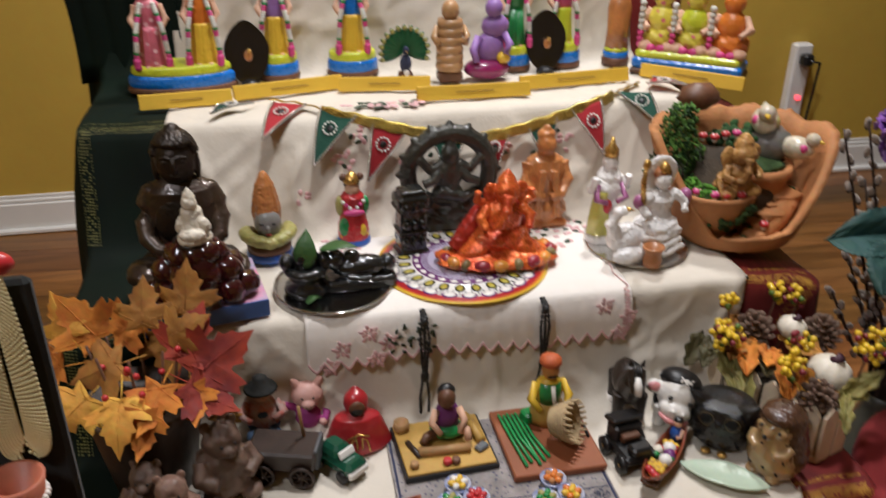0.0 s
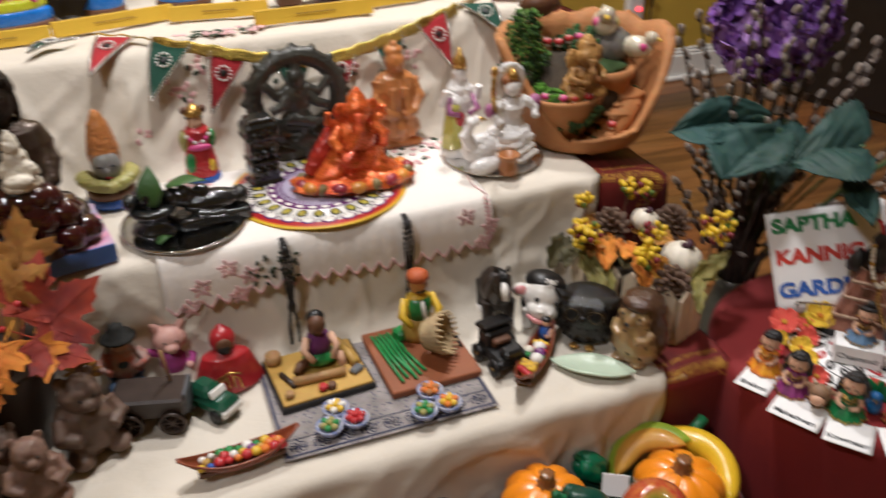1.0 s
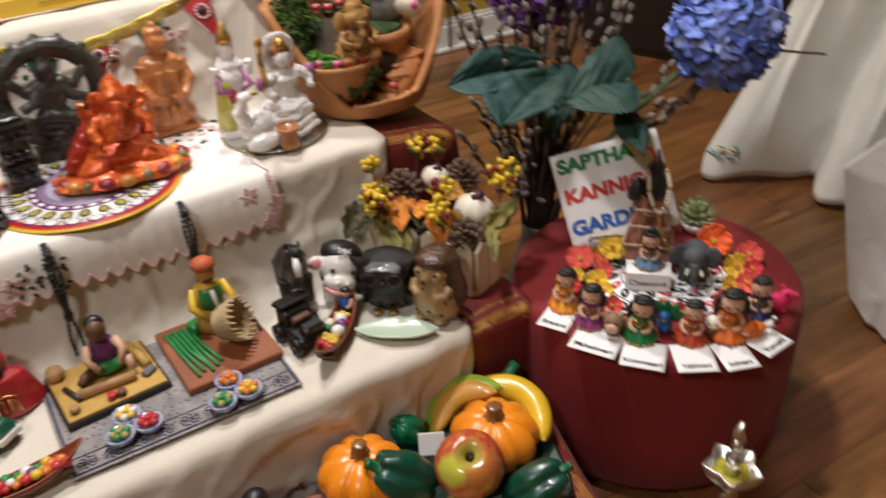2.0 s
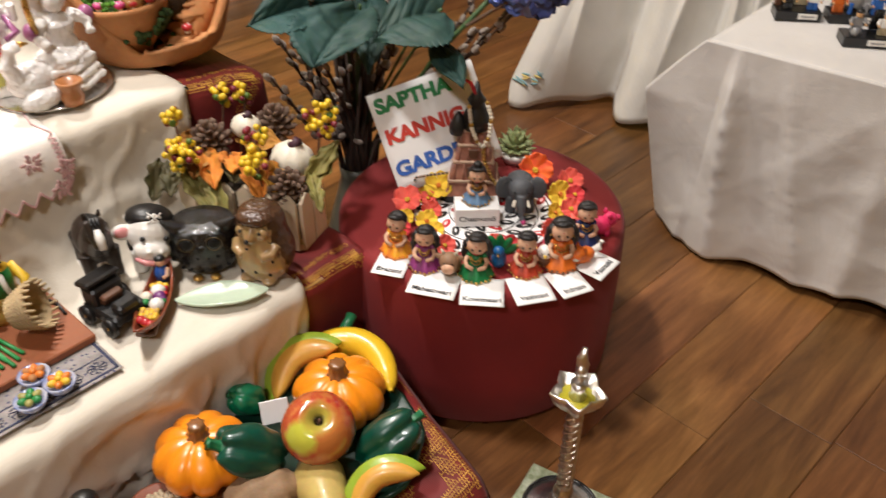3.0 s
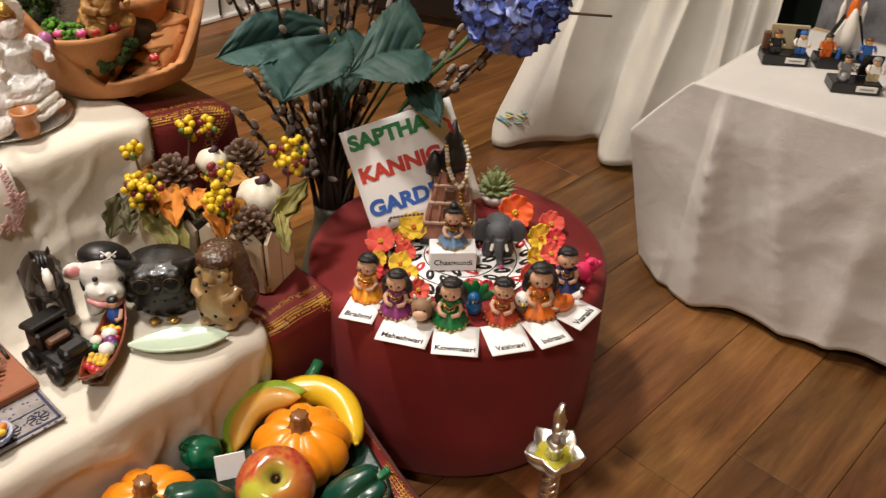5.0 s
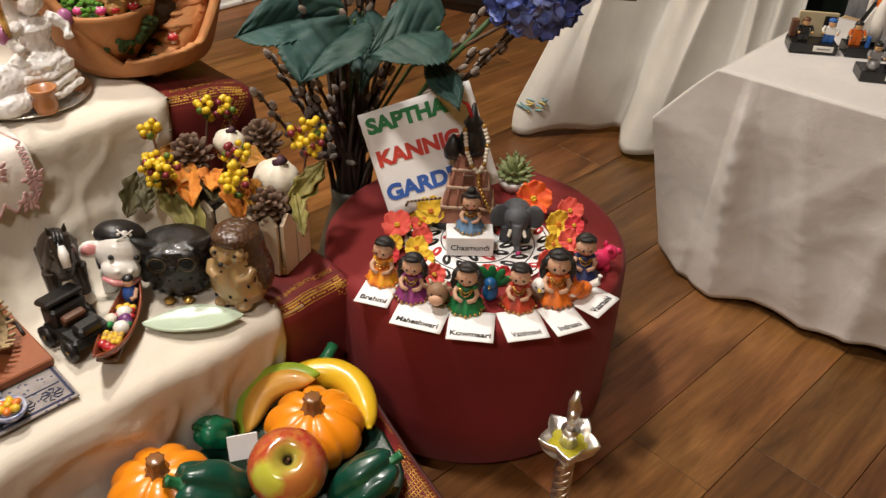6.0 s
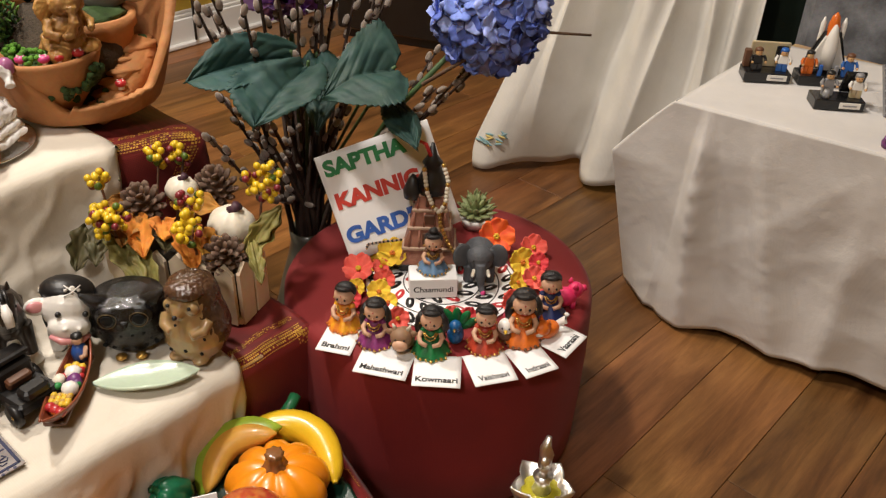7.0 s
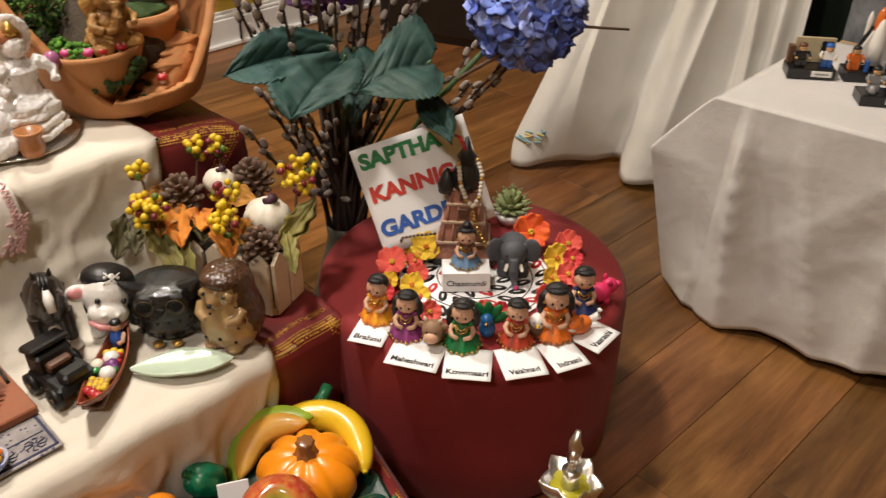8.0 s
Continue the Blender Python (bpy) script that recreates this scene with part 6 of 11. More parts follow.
def horse_and_carriage():
    s = Shape()
    HORSE = paint("black_brown_horse", (0.028, 0.018, 0.013), 0.4, vary=0.5, coat=0.2)
    s.ball((0, 0.016, 0.058), (0.024, 0.038, 0.026), HORSE, 18, 12)
    s.ball((0, -0.012, 0.060), (0.021, 0.018, 0.026), HORSE, 16, 10)
    for kx in (-1, 1):
        for ky in (-0.016, 0.040):
            s.tube([(kx * 0.014, ky, 0.054), (kx * 0.0155, ky - 0.002, 0.028), (kx * 0.0155, ky - 0.003, 0.010)], [0.012, 0.0085, 0.0085], HORSE, 10)
            s.lathe((kx * 0.0155, ky - 0.003, 0.0005), [(0.0115, 0), (0.0105, 0.006), (0.0090, 0.014)], WHITE, 12)
    s.tube([(0, -0.014, 0.066), (0.001, -0.028, 0.088), (0.002, -0.032, 0.100)], [0.021, 0.017, 0.014], HORSE, 14)
    s.tube([(0.002, -0.030, 0.104), (0.002, -0.044, 0.092), (0.002, -0.054, 0.080)], [0.0135, 0.0115, 0.0085], HORSE, 14)
    for k in (-1, 1):
        s.tube([(0.002 + k * 0.008, -0.027, 0.110), (0.002 + k * 0.010, -0.028, 0.121)], [0.0042, 0.001], HORSE, 8)
    s.tube([(0, 0.050, 0.066), (0.004, 0.060, 0.05), (0.002, 0.060, 0.020)], [0.007, 0.008, 0.004], HORSE)
    s.fuse(0.0014, 4, only=(HORSE,))
    s.tube([(0.002, -0.0470, 0.1035), (0.002, -0.0545, 0.0960), (0.002, -0.0625, 0.0830)], [0.0035, 0.0060, 0.0045], WHITE, 10)
    for k in range(7):
        s.tube([(0.002 + 0.0035 * (k % 3 - 1), -0.030 - 0.002 * k, 0.117 - 0.001 * k), (0.002 + 0.004 * (k % 3 - 1), -0.042, 0.112 - 0.001 * k), (0.002 + 0.005 * (k % 3 - 1), -0.049, 0.104)], [0.003, 0.0028, 0.0008], BLACK, 6)
    for k in (-1, 1):
        s.ball((0.002 + k * 0.0105, -0.0440, 0.0965), 0.0021, BLACK, 7, 5)
    solid("toy_horse", s, pose(0.332, 0.160, T1, 0, 0, -16) @ Matrix.Scale(0.92, 4), "dark brown toy horse with a white blaze", "figurine")
    c = thing("toy_carriage", pose(0.304, 0.080, T1, 0, 0, 8), "black vintage toy car with open cab", "toy car")
    s = Shape()
    s.box((0, 0, 0.018), (0.046, 0.058, 0.014), BLACK, bevel=0.003)
    part("chassis", s, c)
    s = Shape()
    s.box((0, 0.018, 0.034), (0.040, 0.024, 0.024), BLACK, bevel=0.003)
    part("cab", s, c)
    s = Shape()
    s.box((0, 0.022, 0.050), (0.044, 0.026, 0.007), BLACK, rot=(-14, 0, 0), bevel=0.002)
    part("roof", s, c)
    s = Shape()
    s.box((0, 0.004, 0.031), (0.026, 0.010, 0.012), BROWN, rot=(20, 0, 0), bevel=0.002)
    part("seat", s, c, "brown seat")
    s = Shape()
    s.box((0, -0.020, 0.030), (0.028, 0.018, 0.012), BLACK, bevel=0.003)
    part("bonnet", s, c)
    for x in (-0.025, 0.025):
        for y in (-0.020, 0.020):
            s = Shape()
            s.lathe((x, y, 0.012), [(0.012, -0.003), (0.012, 0.003), (0.009, 0.003), (0.009, -0.003)], BLACK, 18, rot=(0, 90, 0))
            s.ball((x, y, 0.012), 0.004, GOLD, 8, 6)
            part("wheel", s, c)


def pirate_cow():
    s = Shape()
    COWPINK = paint("cow_pink", (0.70, 0.30, 0.30), 0.35)
    s.ball((-0.004, 0.016, 0.030), (0.020, 0.027, 0.022), WHITE, 18, 12)
    for kx in (-1, 1):
        for ky in (-0.002, 0.032):
            s.lathe((-0.004 + kx * 0.012, ky, 0.0005), [(0.009, 0), (0.0085, 0.008), (0.008, 0.03)], WHITE, 14)
    head = pose(0.002, -0.010, 0.055, -18, 17, 4) @ Matrix.Scale(1.18, 4)
    old, s.m = s.m, s.m @ head
    s.ball((0, 0, 0.002), (0.0225, 0.0215, 0.0235), WHITE, 20, 12)
    s.ball((0, -0.012, -0.014), (0.0185, 0.0150, 0.0125), WHITE, 18, 10)
    for k in (-1, 1):
        s.ball((k * 0.026, 0.000, 0.002), (0.0115, 0.0045, 0.0085), WHITE, 12, 8, rot=(0, k * 10, 0))
        s.ball((k * 0.006, -0.0265, -0.013), (0.0022, 0.0022, 0.0022), WHITE, 8, 6)
    s.m = old
    s.fuse(0.0014, 5, only=(WHITE,))
    s.m = s.m @ head
    for k in (-1, 1):
        s.ball((k * 0.0275, -0.0030, 0.002), (0.0080, 0.0026, 0.0055), COWPINK, 10, 6, rot=(0, k * 10, 0))
        s.ball((k * 0.0115, -0.0195, -0.001), 0.0027, BLACK, 8, 6)
    s.tube([(-0.0165, -0.0170, -0.0215), (-0.008, -0.0245, -0.0245), (0.008, -0.0245, -0.0245), (0.0165, -0.0170, -0.0215)], [0.0020, 0.0032, 0.0032, 0.0020], COWPINK, 8)
    s.ball((0, 0.0050, 0.0160), (0.0240, 0.0215, 0.0140), BLACK, 24, 12)
    s.tube([(0.0236 * math.cos(a * math.pi / 20), 0.0085 + 0.004 * math.sin(a * math.pi / 20), 0.0125 + 0.0152 * math.sin(a * math.pi / 20)) for a in range(21)], 0.0009, WHITE, 6)
    for dx, dz, w in ((-0.0055, 0.0165, 0.0018), (0.0, 0.0178, 0.0030), (0.0055, 0.0165, 0.0018), (0.0, 0.0140, 0.0016)):
        s.ball((dx, -0.0150, dz + 0.0035), (w, 0.0014, w), WHITE, 8, 5)
    for k in (-1, 1):
        s.tube([(k * 0.007, -0.0140, 0.0245), (0, -0.0188, 0.0195), (-k * 0.007, -0.0175, 0.0145)], 0.0007, WHITE, 5)
    s.m = old
    s.ball((-0.021, 0.010, 0.034), (0.005, 0.012, 0.012), BLACK, 10, 8)
    solid("cow_figurine", s, pose(0.386, 0.134, T1, 0, 0, -24), "white cow figurine wearing a black pirate hat", "figurine")


def owl():
    g = thing("owl_ornament", pose(0.433, 0.088, T1, 0, 0, -40) @ Matrix.Scale(0.95, 4), "glossy black ceramic owl ornament with pierced belly", "figurine")
    OWLB = paint("black_glaze", (0.006, 0.006, 0.007), 0.22, vary=0.4, grain=140, bump=0.6, coat=0.3)
    s = Shape()
    s.lathe((0, 0.004, 0.0005), [(0.028, 0), (0.035, 0.005), (0.042, 0.020), (0.0455, 0.040), (0.0440, 0.058), (0.0390, 0.0685), (0.020, 0.0725)], OWLB, 40, oval=(1, 0.84))
    s.ball((0, -0.004, 0.056), (0.0420, 0.0290, 0.0170), OWLB, 24, 12)
    for k in (-1, 1):
        s.tube([(k * 0.022, -0.010, 0.064), (k * 0.034, -0.013, 0.0715), (k * 0.0455, -0.016, 0.0830)], [0.0100, 0.0085, 0.0022], OWLB, 12)
        s.ball((k * 0.040, 0.008, 0.036), (0.011, 0.026, 0.028), OWLB, 16, 10)
        s.ball((k * 0.017, -0.024, 0.0560), (0.0150, 0.0100, 0.0140), OWLB, 16, 10)
    s.lathe((0, -0.034, 0.052), [(0.0045, 0), (0.001, 0.010)], OWLB, 8, rot=(150, 0, 0))
    s.fuse(0.0013, 3, carve=0.0004, grain=90.0)
    part("body", s, g)
    HOLE = paint("dark_hole", (0.001, 0.001, 0.001), 0.9)
    BRONZE = paint("antique_bronze", (0.15, 0.10, 0.035), 0.45, 0.5, vary=0.4)
    for k in (-1, 1):
        s = Shape()
        ring = []
        for j in range(21):
            q = j * math.tau / 20
            rx = k * 0.017 + 0.0098 * math.cos(q)
            ring.append((rx, -0.0362 * math.sqrt(1 - ((rx - k * 0.017) / 0.030) ** 2), 0.0575 + 0.0098 * math.sin(q)))
        s.tube(ring, 0.0005, BRONZE, 6)
        s.ball((k * 0.017, -0.0352, 0.0575), (0.0068, 0.0018, 0.0068), HOLE, 12, 6)
        part("eye", s, g, "bronze-ringed eye")
        s = Shape()
        s.ball((k * 0.011, -0.031, 0.003), (0.007, 0.007, 0.0035), GOLD, 8, 5)
        part("foot", s, g, "small gold foot")
    # black dots on the closed belly give the shade inside its holes
    s = Shape()
    for i in range(3):
        for j in range(6 - i % 2):
            x = (j - 2.5 + 0.5 * (i % 2)) * 0.0115
            y = 0.002 - (0.0292 + 0.0025 * i) * math.sqrt(max(0.1, 1 - (x / 0.0425) ** 2)) - 0.0003
            s.ball((x, y, 0.013 + i * 0.0105), (0.0030, 0.0012, 0.0028), HOLE, 8, 5)
    part("hole_shade_dots", s, g)


def hedgehog():
    g = thing("hedgehog_ornament", pose(0.473, 0.026, T1, 0, 0, -63) @ Matrix.Scale(0.97, 4), "honey brown glazed ceramic hedgehog ornament", "figurine")
    HB = paint("honey_tan_glaze", (0.40, 0.27, 0.125), 0.2, vary=0.3, coat=0.6, grain=40, dark=(0.27, 0.17, 0.07))
    HD = paint("dark_spine_glaze", (0.075, 0.036, 0.018), 0.25, vary=0.5, bump=0.5, grain=90, coat=0.2)
    s = Shape()
    s.lathe((0, 0, 0.0005), [(0.024, 0), (0.030, 0.005), (0.0355, 0.020), (0.0360, 0.034), (0.032, 0.050), (0.0275, 0.062), (0.0265, 0.074), (0.0225, 0.086), (0.012, 0.093)], HB, 36, oval=(1, 0.92))
    s.lathe((-0.002, -0.016, 0.071), [(0.015, 0), (0.0095, 0.009), (0.0042, 0.0165)], HB, 16, rot=(106, 0, 0))
    for k in (-1, 1):
        s.tube([(k * 0.025, -0.012, 0.054), (k * 0.0235, -0.0225, 0.046), (k * 0.012, -0.0295, 0.043)], [0.0070, 0.0062, 0.0050], HB, 12)
        s.ball((k * 0.014, -0.021, 0.004), (0.010, 0.011, 0.0055), HB, 12, 7)
        s.ball((k * 0.0135, -0.021, 0.074), (0.008, 0.006, 0.008), HB, 10, 7)
    s.fuse(0.0013, 6)
    part("body", s, g)
    s = Shape()
    s.lathe((0, 0.0055, 0.0015), [(0.020, 0), (0.030, 0.006), (0.0375, 0.022), (0.0385, 0.036), (0.0350, 0.052), (0.0310, 0.064), (0.0300, 0.076), (0.0260, 0.089), (0.014, 0.0975)], HD, 36, oval=(1, 0.90))
    s.ball((0, -0.010, 0.089), (0.023, 0.017, 0.010), HD, 16, 8)
    s.fuse(0.0013, 3, carve=0.0013, grain=210.0, stretch=(1, 1, 0.45))
    part("spiny_back", s, g, "dark brown spiny back")
    s = Shape()
    s.ball((-0.002, -0.0335, 0.0672), 0.0030, BLACK, 10, 7)
    part("nose", s, g)
    for k in (-1, 1):
        s = Shape()
        s.ball((k * 0.0125, -0.0262, 0.0770), 0.0024, BLACK, 8, 6)
        part("eye", s, g)
    # holes are not cut: flat black dots carry their inner shade
    s = Shape()
    HOLE = paint("dark_hole", (0.001, 0.001, 0.001), 0.9)
    for dx, dz in ((-0.016, 0.018), (0.004, 0.022), (0.020, 0.017), (-0.006, 0.052), (0.024, 0.036), (-0.026, 0.034)):
        r = 0.0352 if dz < 0.045 else 0.0305
        y = -0.92 * math.sqrt(max(0.0001, r * r - dx * dx)) - 0.0003
        s.ball((dx, y, dz), (0.0024, 0.0010, 0.0024), HOLE, 8, 5)
    part("hole_shade_dots", s, g)


def leaf_dish():
    s = Shape()
    CEL = paint("celadon_glaze", (0.50, 0.60, 0.46), 0.25, vary=0.1, coat=0.4)

    def fn(u, v):
        t = u * 2 - 1
        w = 0.021 * (1 - abs(t) ** 2.2) * (1.0 + 0.1 * t)
        q = v * 2 - 1
        return (t * 0.055, q * w, 0.0035 + 0.006 * (q * q * (1 - abs(t)) + 0.4 * t * t))

    s.sheet(fn, 26, 10, CEL, 0.003)
    solid("leaf_dish", s, pose(0.404, 0.020, T1 + 0.002, 0, 0, -36), "pale green glazed leaf-shaped dish", "dish")


rug()
craft_boards()
flower_bowls()
red_cape()
pig_doll()
musician()
toy_cart()
bear(-0.200, 0.118, 1.0, CLAY, 25, "brown clay bear sitting upright")
bear(-0.252, 0.060, 0.80, CLAY_PINK, 10, "pinkish brown clay bear with small ears")
bear(-0.280, 0.088, 0.80, CLAY, -10, "dark brown clay bear at the cloth edge")
food_boat(-0.045, 0.022, 3, 0.135, "red-brown toy boat heaped with bright fruit", 4)
food_boat(0.339, 0.056, 45, 0.146, "narrow toy boat with a vendor and vegetables", 7, keeper=True)
horse_and_carriage()
pirate_cow()
owl()
hedgehog()
leaf_dish()


# ---- potted maple leaves ----
def maple_outline():
    base = [(0.0, 0.02), (0.12, -0.03), (0.34, -0.07), (0.30, 0.03), (0.27, 0.12), (0.40, 0.16), (0.60, 0.30), (0.50, 0.35), (0.53, 0.46), (0.40, 0.45), (0.25, 0.42), (0.22, 0.47), (0.29, 0.61), (0.21, 0.64), (0.18, 0.76), (0.10, 0.80), (0.0, 1.0)]
    return base + [(-x, y) for x, y in reversed(base[1:-1])]


def maple_leaf(parent, m, size, mat, curl):
    """A lobed leaf, folded a little along its veins and curled at the tips."""
    o = maple_outline()
    n = len(o)
    cx, cy = 0.0, 0.28
    ph = m.translation.x * 90 + m.translation.z * 70

    def lift(x, y):
        r2 = x * x + (y - cy) ** 2
        a = math.atan2(x, y - cy)
        return curl * 1.3 * r2 + 0.05 * math.cos(5 * a) * math.sqrt(r2) + 0.07 * math.sin(4.2 * x + ph) * r2 ** 0.5 + 0.05 * math.sin(5 * y + ph * 1.7)

    flat = [(cx, cy)] + [(cx + (x - cx) * k, cy + (y - cy) * k) for k in (0.4, 0.75, 1.0) for x, y in o]
    top = [(x * size, y * size, lift(x, y) * size) for x, y in flat]
    low = [(x, y, z - 0.012 * size) for x, y, z in top]
    N = len(top)
    fs = []
    for i in range(n):
        j = (i + 1) % n
        fs += [(0, 1 + i, 1 + j), (N, N + 1 + j, N + 1 + i)]
        for k in (0, 1):
            q, w, e, r = 1 + k * n + i, 1 + k * n + j, 1 + (k + 1) * n + j, 1 + (k + 1) * n + i
            fs += [(q, r, e, w), (N + q, N + w, N + e, N + r)]
    s = Shape()
    s.raw(top + low, fs, mat, True)
    s.raw(top + low, [(1 + 2 * n + (i + 1) % n, 1 + 2 * n + i, N + 1 + 2 * n + i, N + 1 + 2 * n + (i + 1) % n) for i in range(n)], mat, False)
    s.tube([(0.02 * size, -0.40 * size, -0.10 * size), (0, 0, lift(0, 0.02) * size), (0, cy * size, lift(0, cy) * size)], 0.011 * size, mat, 5)
    for tx, ty in ((0.0, 0.95), (0.55, 0.29), (-0.55, 0.29), (0.30, -0.05), (-0.30, -0.05)):
        pts = [(tx * k, cy * 0.3 + (ty - cy * 0.3) * k) for k in (0.0, 0.33, 0.66, 0.95)]
        s.tube([(x * size, y * size, (lift(x, y) + 0.004) * size) for x, y in pts], [0.009 * size, 0.008 * size, 0.006 * size, 0.003 * size], mat, 4)
    ob = part("leaf", s, parent)
    ob.matrix_local = m


mp = thing("potted_maple_leaves", pose(-0.285, 0.165, T1 - 0.004), "brown pot of orange and red autumn maple leaves", "potted plant")
s = Shape()
POT = paint("dark_brown_pot", (0.05, 0.032, 0.022), 0.5, vary=0.4)
s.lathe((0, 0, 0), [(0.048, 0), (0.056, 0.05), (0.066, 0.110), (0.070, 0.122), (0.066, 0.124), (0.058, 0.112), (0.01, 0.106)], POT, 28)
part("pot", s, mp)
AMBER = [paint("maple_%s" % n, c, 0.8, vary=0.45, grain=45, dark=d, bump=0.4) for n, c, d in (("amber", (0.66, 0.28, 0.025), (0.36, 0.085, 0.012)), ("gold", (0.68, 0.42, 0.05), (0.42, 0.15, 0.015)), ("ochre", (0.44, 0.21, 0.03), (0.20, 0.075, 0.012)))]
CRIMSON = paint("maple_crimson", (0.34, 0.045, 0.012), 0.8, vary=0.6, grain=45, dark=(0.09, 0.006, 0.012))
for (x, y, z, size, rx, ry, rz, k) in ((-0.03, -0.07, 0.105, 0.085, 40, 5, 190, 1), (0.025, -0.06, 0.11, 0.08, 48, -10, 160, 0), (-0.075, -0.05, 0.085, 0.08, 62, 15, 150, 1), (-0.06, 0.0, 0.19, 0.09, 70, 20, 60, 0),
                                       (-0.095, 0.0, 0.205, 0.075, 75, -10, 20, 1), (0.0, 0.0, 0.215, 0.075, 80, 10, 10, 2), (0.055, 0.02, 0.215, 0.085, 78, -15, -15, 2), (0.03, -0.02, 0.20, 0.07, 72, 25, -40, 2),
                                       (-0.03, -0.03, 0.15, 0.085, 55, 0, 110, 2), (0.06, -0.05, 0.085, 0.065, 50, 10, 200, 0), (0.0, -0.085, 0.075, 0.07, 65, -5, 175, 0), (-0.11, -0.01, 0.13, 0.07, 65, 0, 100, 0), (-0.05, 0.03, 0.16, 0.08, 60, 0, -60, 0), (0.02, 0.03, 0.16, 0.08, 60, 10, 200, 2)):
    maple_leaf(mp, pose(0.012 + x * 0.82, y * 0.9 + 0.01, 0.182 + (z - 0.145) * 0.42, rx - 8, ry, -12) @ pose(0, 0, 0, 0, 0, rz), size * 0.80, AMBER[k], -0.35 if k else 0.3)
for (x, y, z, size, rx, ry, rz) in ((0.066, -0.03, 0.165, 0.072, 70, 0, -62), (0.054, -0.02, 0.180, 0.064, 60, 10, -20), (0.058, -0.035, 0.160, 0.060, 50, 10, -130)):
    maple_leaf(mp, pose(x, y, z, rx - 15, ry, 10) @ pose(0, 0, 0, 0, 0, rz), size * 1.15, CRIMSON, 0.25)
for k in range(8):
    s = Shape()
    a = k * 0.785
    s.tube([(0.02 * math.cos(a), 0.02 * math.sin(a), 0.06), (0.035 * math.cos(a), 0.03 * math.sin(a), 0.12), (0.05 * math.cos(a), 0.04 * math.sin(a), 0.20)], 0.0018, BROWN, 5)
    part("twig", s, mp)
rnd = random.Random(21)
for k in range(9):
    s = Shape()
    s.ball((rnd.uniform(-0.05, 0.05), rnd.uniform(-0.06, 0.0), rnd.uniform(0.15, 0.20)), 0.0040, RED, 8, 6)
    part("berry", s, mp)


# ---- necklace bust and clay figure in front, beside the stand ----
def necklace_bust():
    b = thing("necklace_stand", pose(-0.322, -0.125, 0), "black velvet necklace stand on a tall plinth", "necklace stand")
    VELVET = paint("black_velvet", (0.010, 0.011, 0.010), 0.95, vary=0.4, sheen=0.1)
    s = Shape()
    s.box((-0.025, 0.0, 0.235), (0.110, 0.09, 0.47), VELVET, bevel=0.006)
    part("plinth", s, b)
    s = Shape()
    s.box((-0.010, 0.018, 0.585), (0.086, 0.012, 0.23), VELVET, bevel=0.005)
    part("panel", s, b)
    PEARL = paint("gold_pearl", (0.70, 0.62, 0.34), 0.25, 0.2, vary=0.15, coat=0.5)
    for k in range(9):
        s = Shape()
        w = 0.0026 + 0.0020 * k
        n = 120
        for i in range(n):
            a = i / n * math.tau + k * 0.332
            c, t = math.cos(a), math.sin(a)
            s.ball((0.004 + w * math.copysign(abs(c) ** 0.35, c) * (1.0 - 0.25 * t), 0.0085 - 0.0004 * k, 0.640 + (0.076 + 0.0022 * k) * t), 0.0020, PEARL, 6, 4)
        part("pearl_string", s, b, "string of small gold pearls")
    s = Shape()
    s.ball((0.010, 0.010, 0.716), (0.018, 0.010, 0.010), RED, 12, 8)
    part("clasp_flower", s, b, "pink-red flower clasp")
    f = thing("terracotta_vase", pose(-0.322, -0.146, 0.4705) @ Matrix.Scale(1.15, 4), "small terracotta vase with a pearl string", "vase")
    s = Shape()
    TC = paint("orange_terracotta", (0.42, 0.13, 0.07), 0.5)
    s.lathe((0, 0, 0), [(0.016, 0), (0.020, 0.02), (0.015, 0.048), (0.019, 0.068), (0.016, 0.068), (0.010, 0.050)], TC, 20)
    part("body", s, f)
    s = Shape()
    for i in range(26):
        a = i / 26 * math.tau
        s.ball((0.0172 * math.cos(a), 0.0172 * math.sin(a), 0.052), 0.0026, WHITE, 6, 4)
    part("pearl_ring", s, f, "string of white pearls")


necklace_bust()


# ---- things on the pouf ----
PAPER = paint("white_paper", (0.88, 0.875, 0.87), 0.7, vary=0.04, grain=40, bump=0.05)
INK = paint("black_ink", (0.02, 0.02, 0.022), 0.6)
GREEN_INK, RED_INK, BLUE_INK = paint("green_ink", (0.03, 0.24, 0.075), 0.6), paint("red_ink", (0.60, 0.05, 0.03), 0.6), paint("blue_ink", (0.04, 0.13, 0.50), 0.6)
ZP = PT + 0.0006


def frame_from(o, ax, ay):
    """A pose whose x and y axes follow the two given directions."""
    x = Vector(ax).normalized()
    z = x.cross(Vector(ay)).normalized()
    y = z.cross(x)
    m = Matrix((x, y, z)).transposed().to_4x4()
    m.translation = Vector(o)
    return m


def name_card(text, ax, ay, bx, by):
    w = math.dist((ax, ay), (bx, by))
    u = Vector((bx - ax, by - ay, 0)).normalized()
    v = Vector((-u.y, u.x, 0))
    mid = Vector(((ax + bx) / 2, (ay + by) / 2, ZP))
    c = thing("name_card", frame_from(mid, u, v), "small white paper name card with black lettering", "name card", "name cards on the pouf")
    s = Shape()
    s.sheet(lambda p, q: ((p - 0.5) * w, q * 0.052, 0.0016 - 0.0012 * (1 - q) ** 2), 8, 8, PAPER, 0.0008)
    part("card", s, c)
    letters("lettering", text, 0.0086, INK, pose(0, 0.0105, 0.0013, -2, 0, 0), c, bold=0.00026, wide=min(1.0, w * 0.92 / (len(text) * 0.0064)))


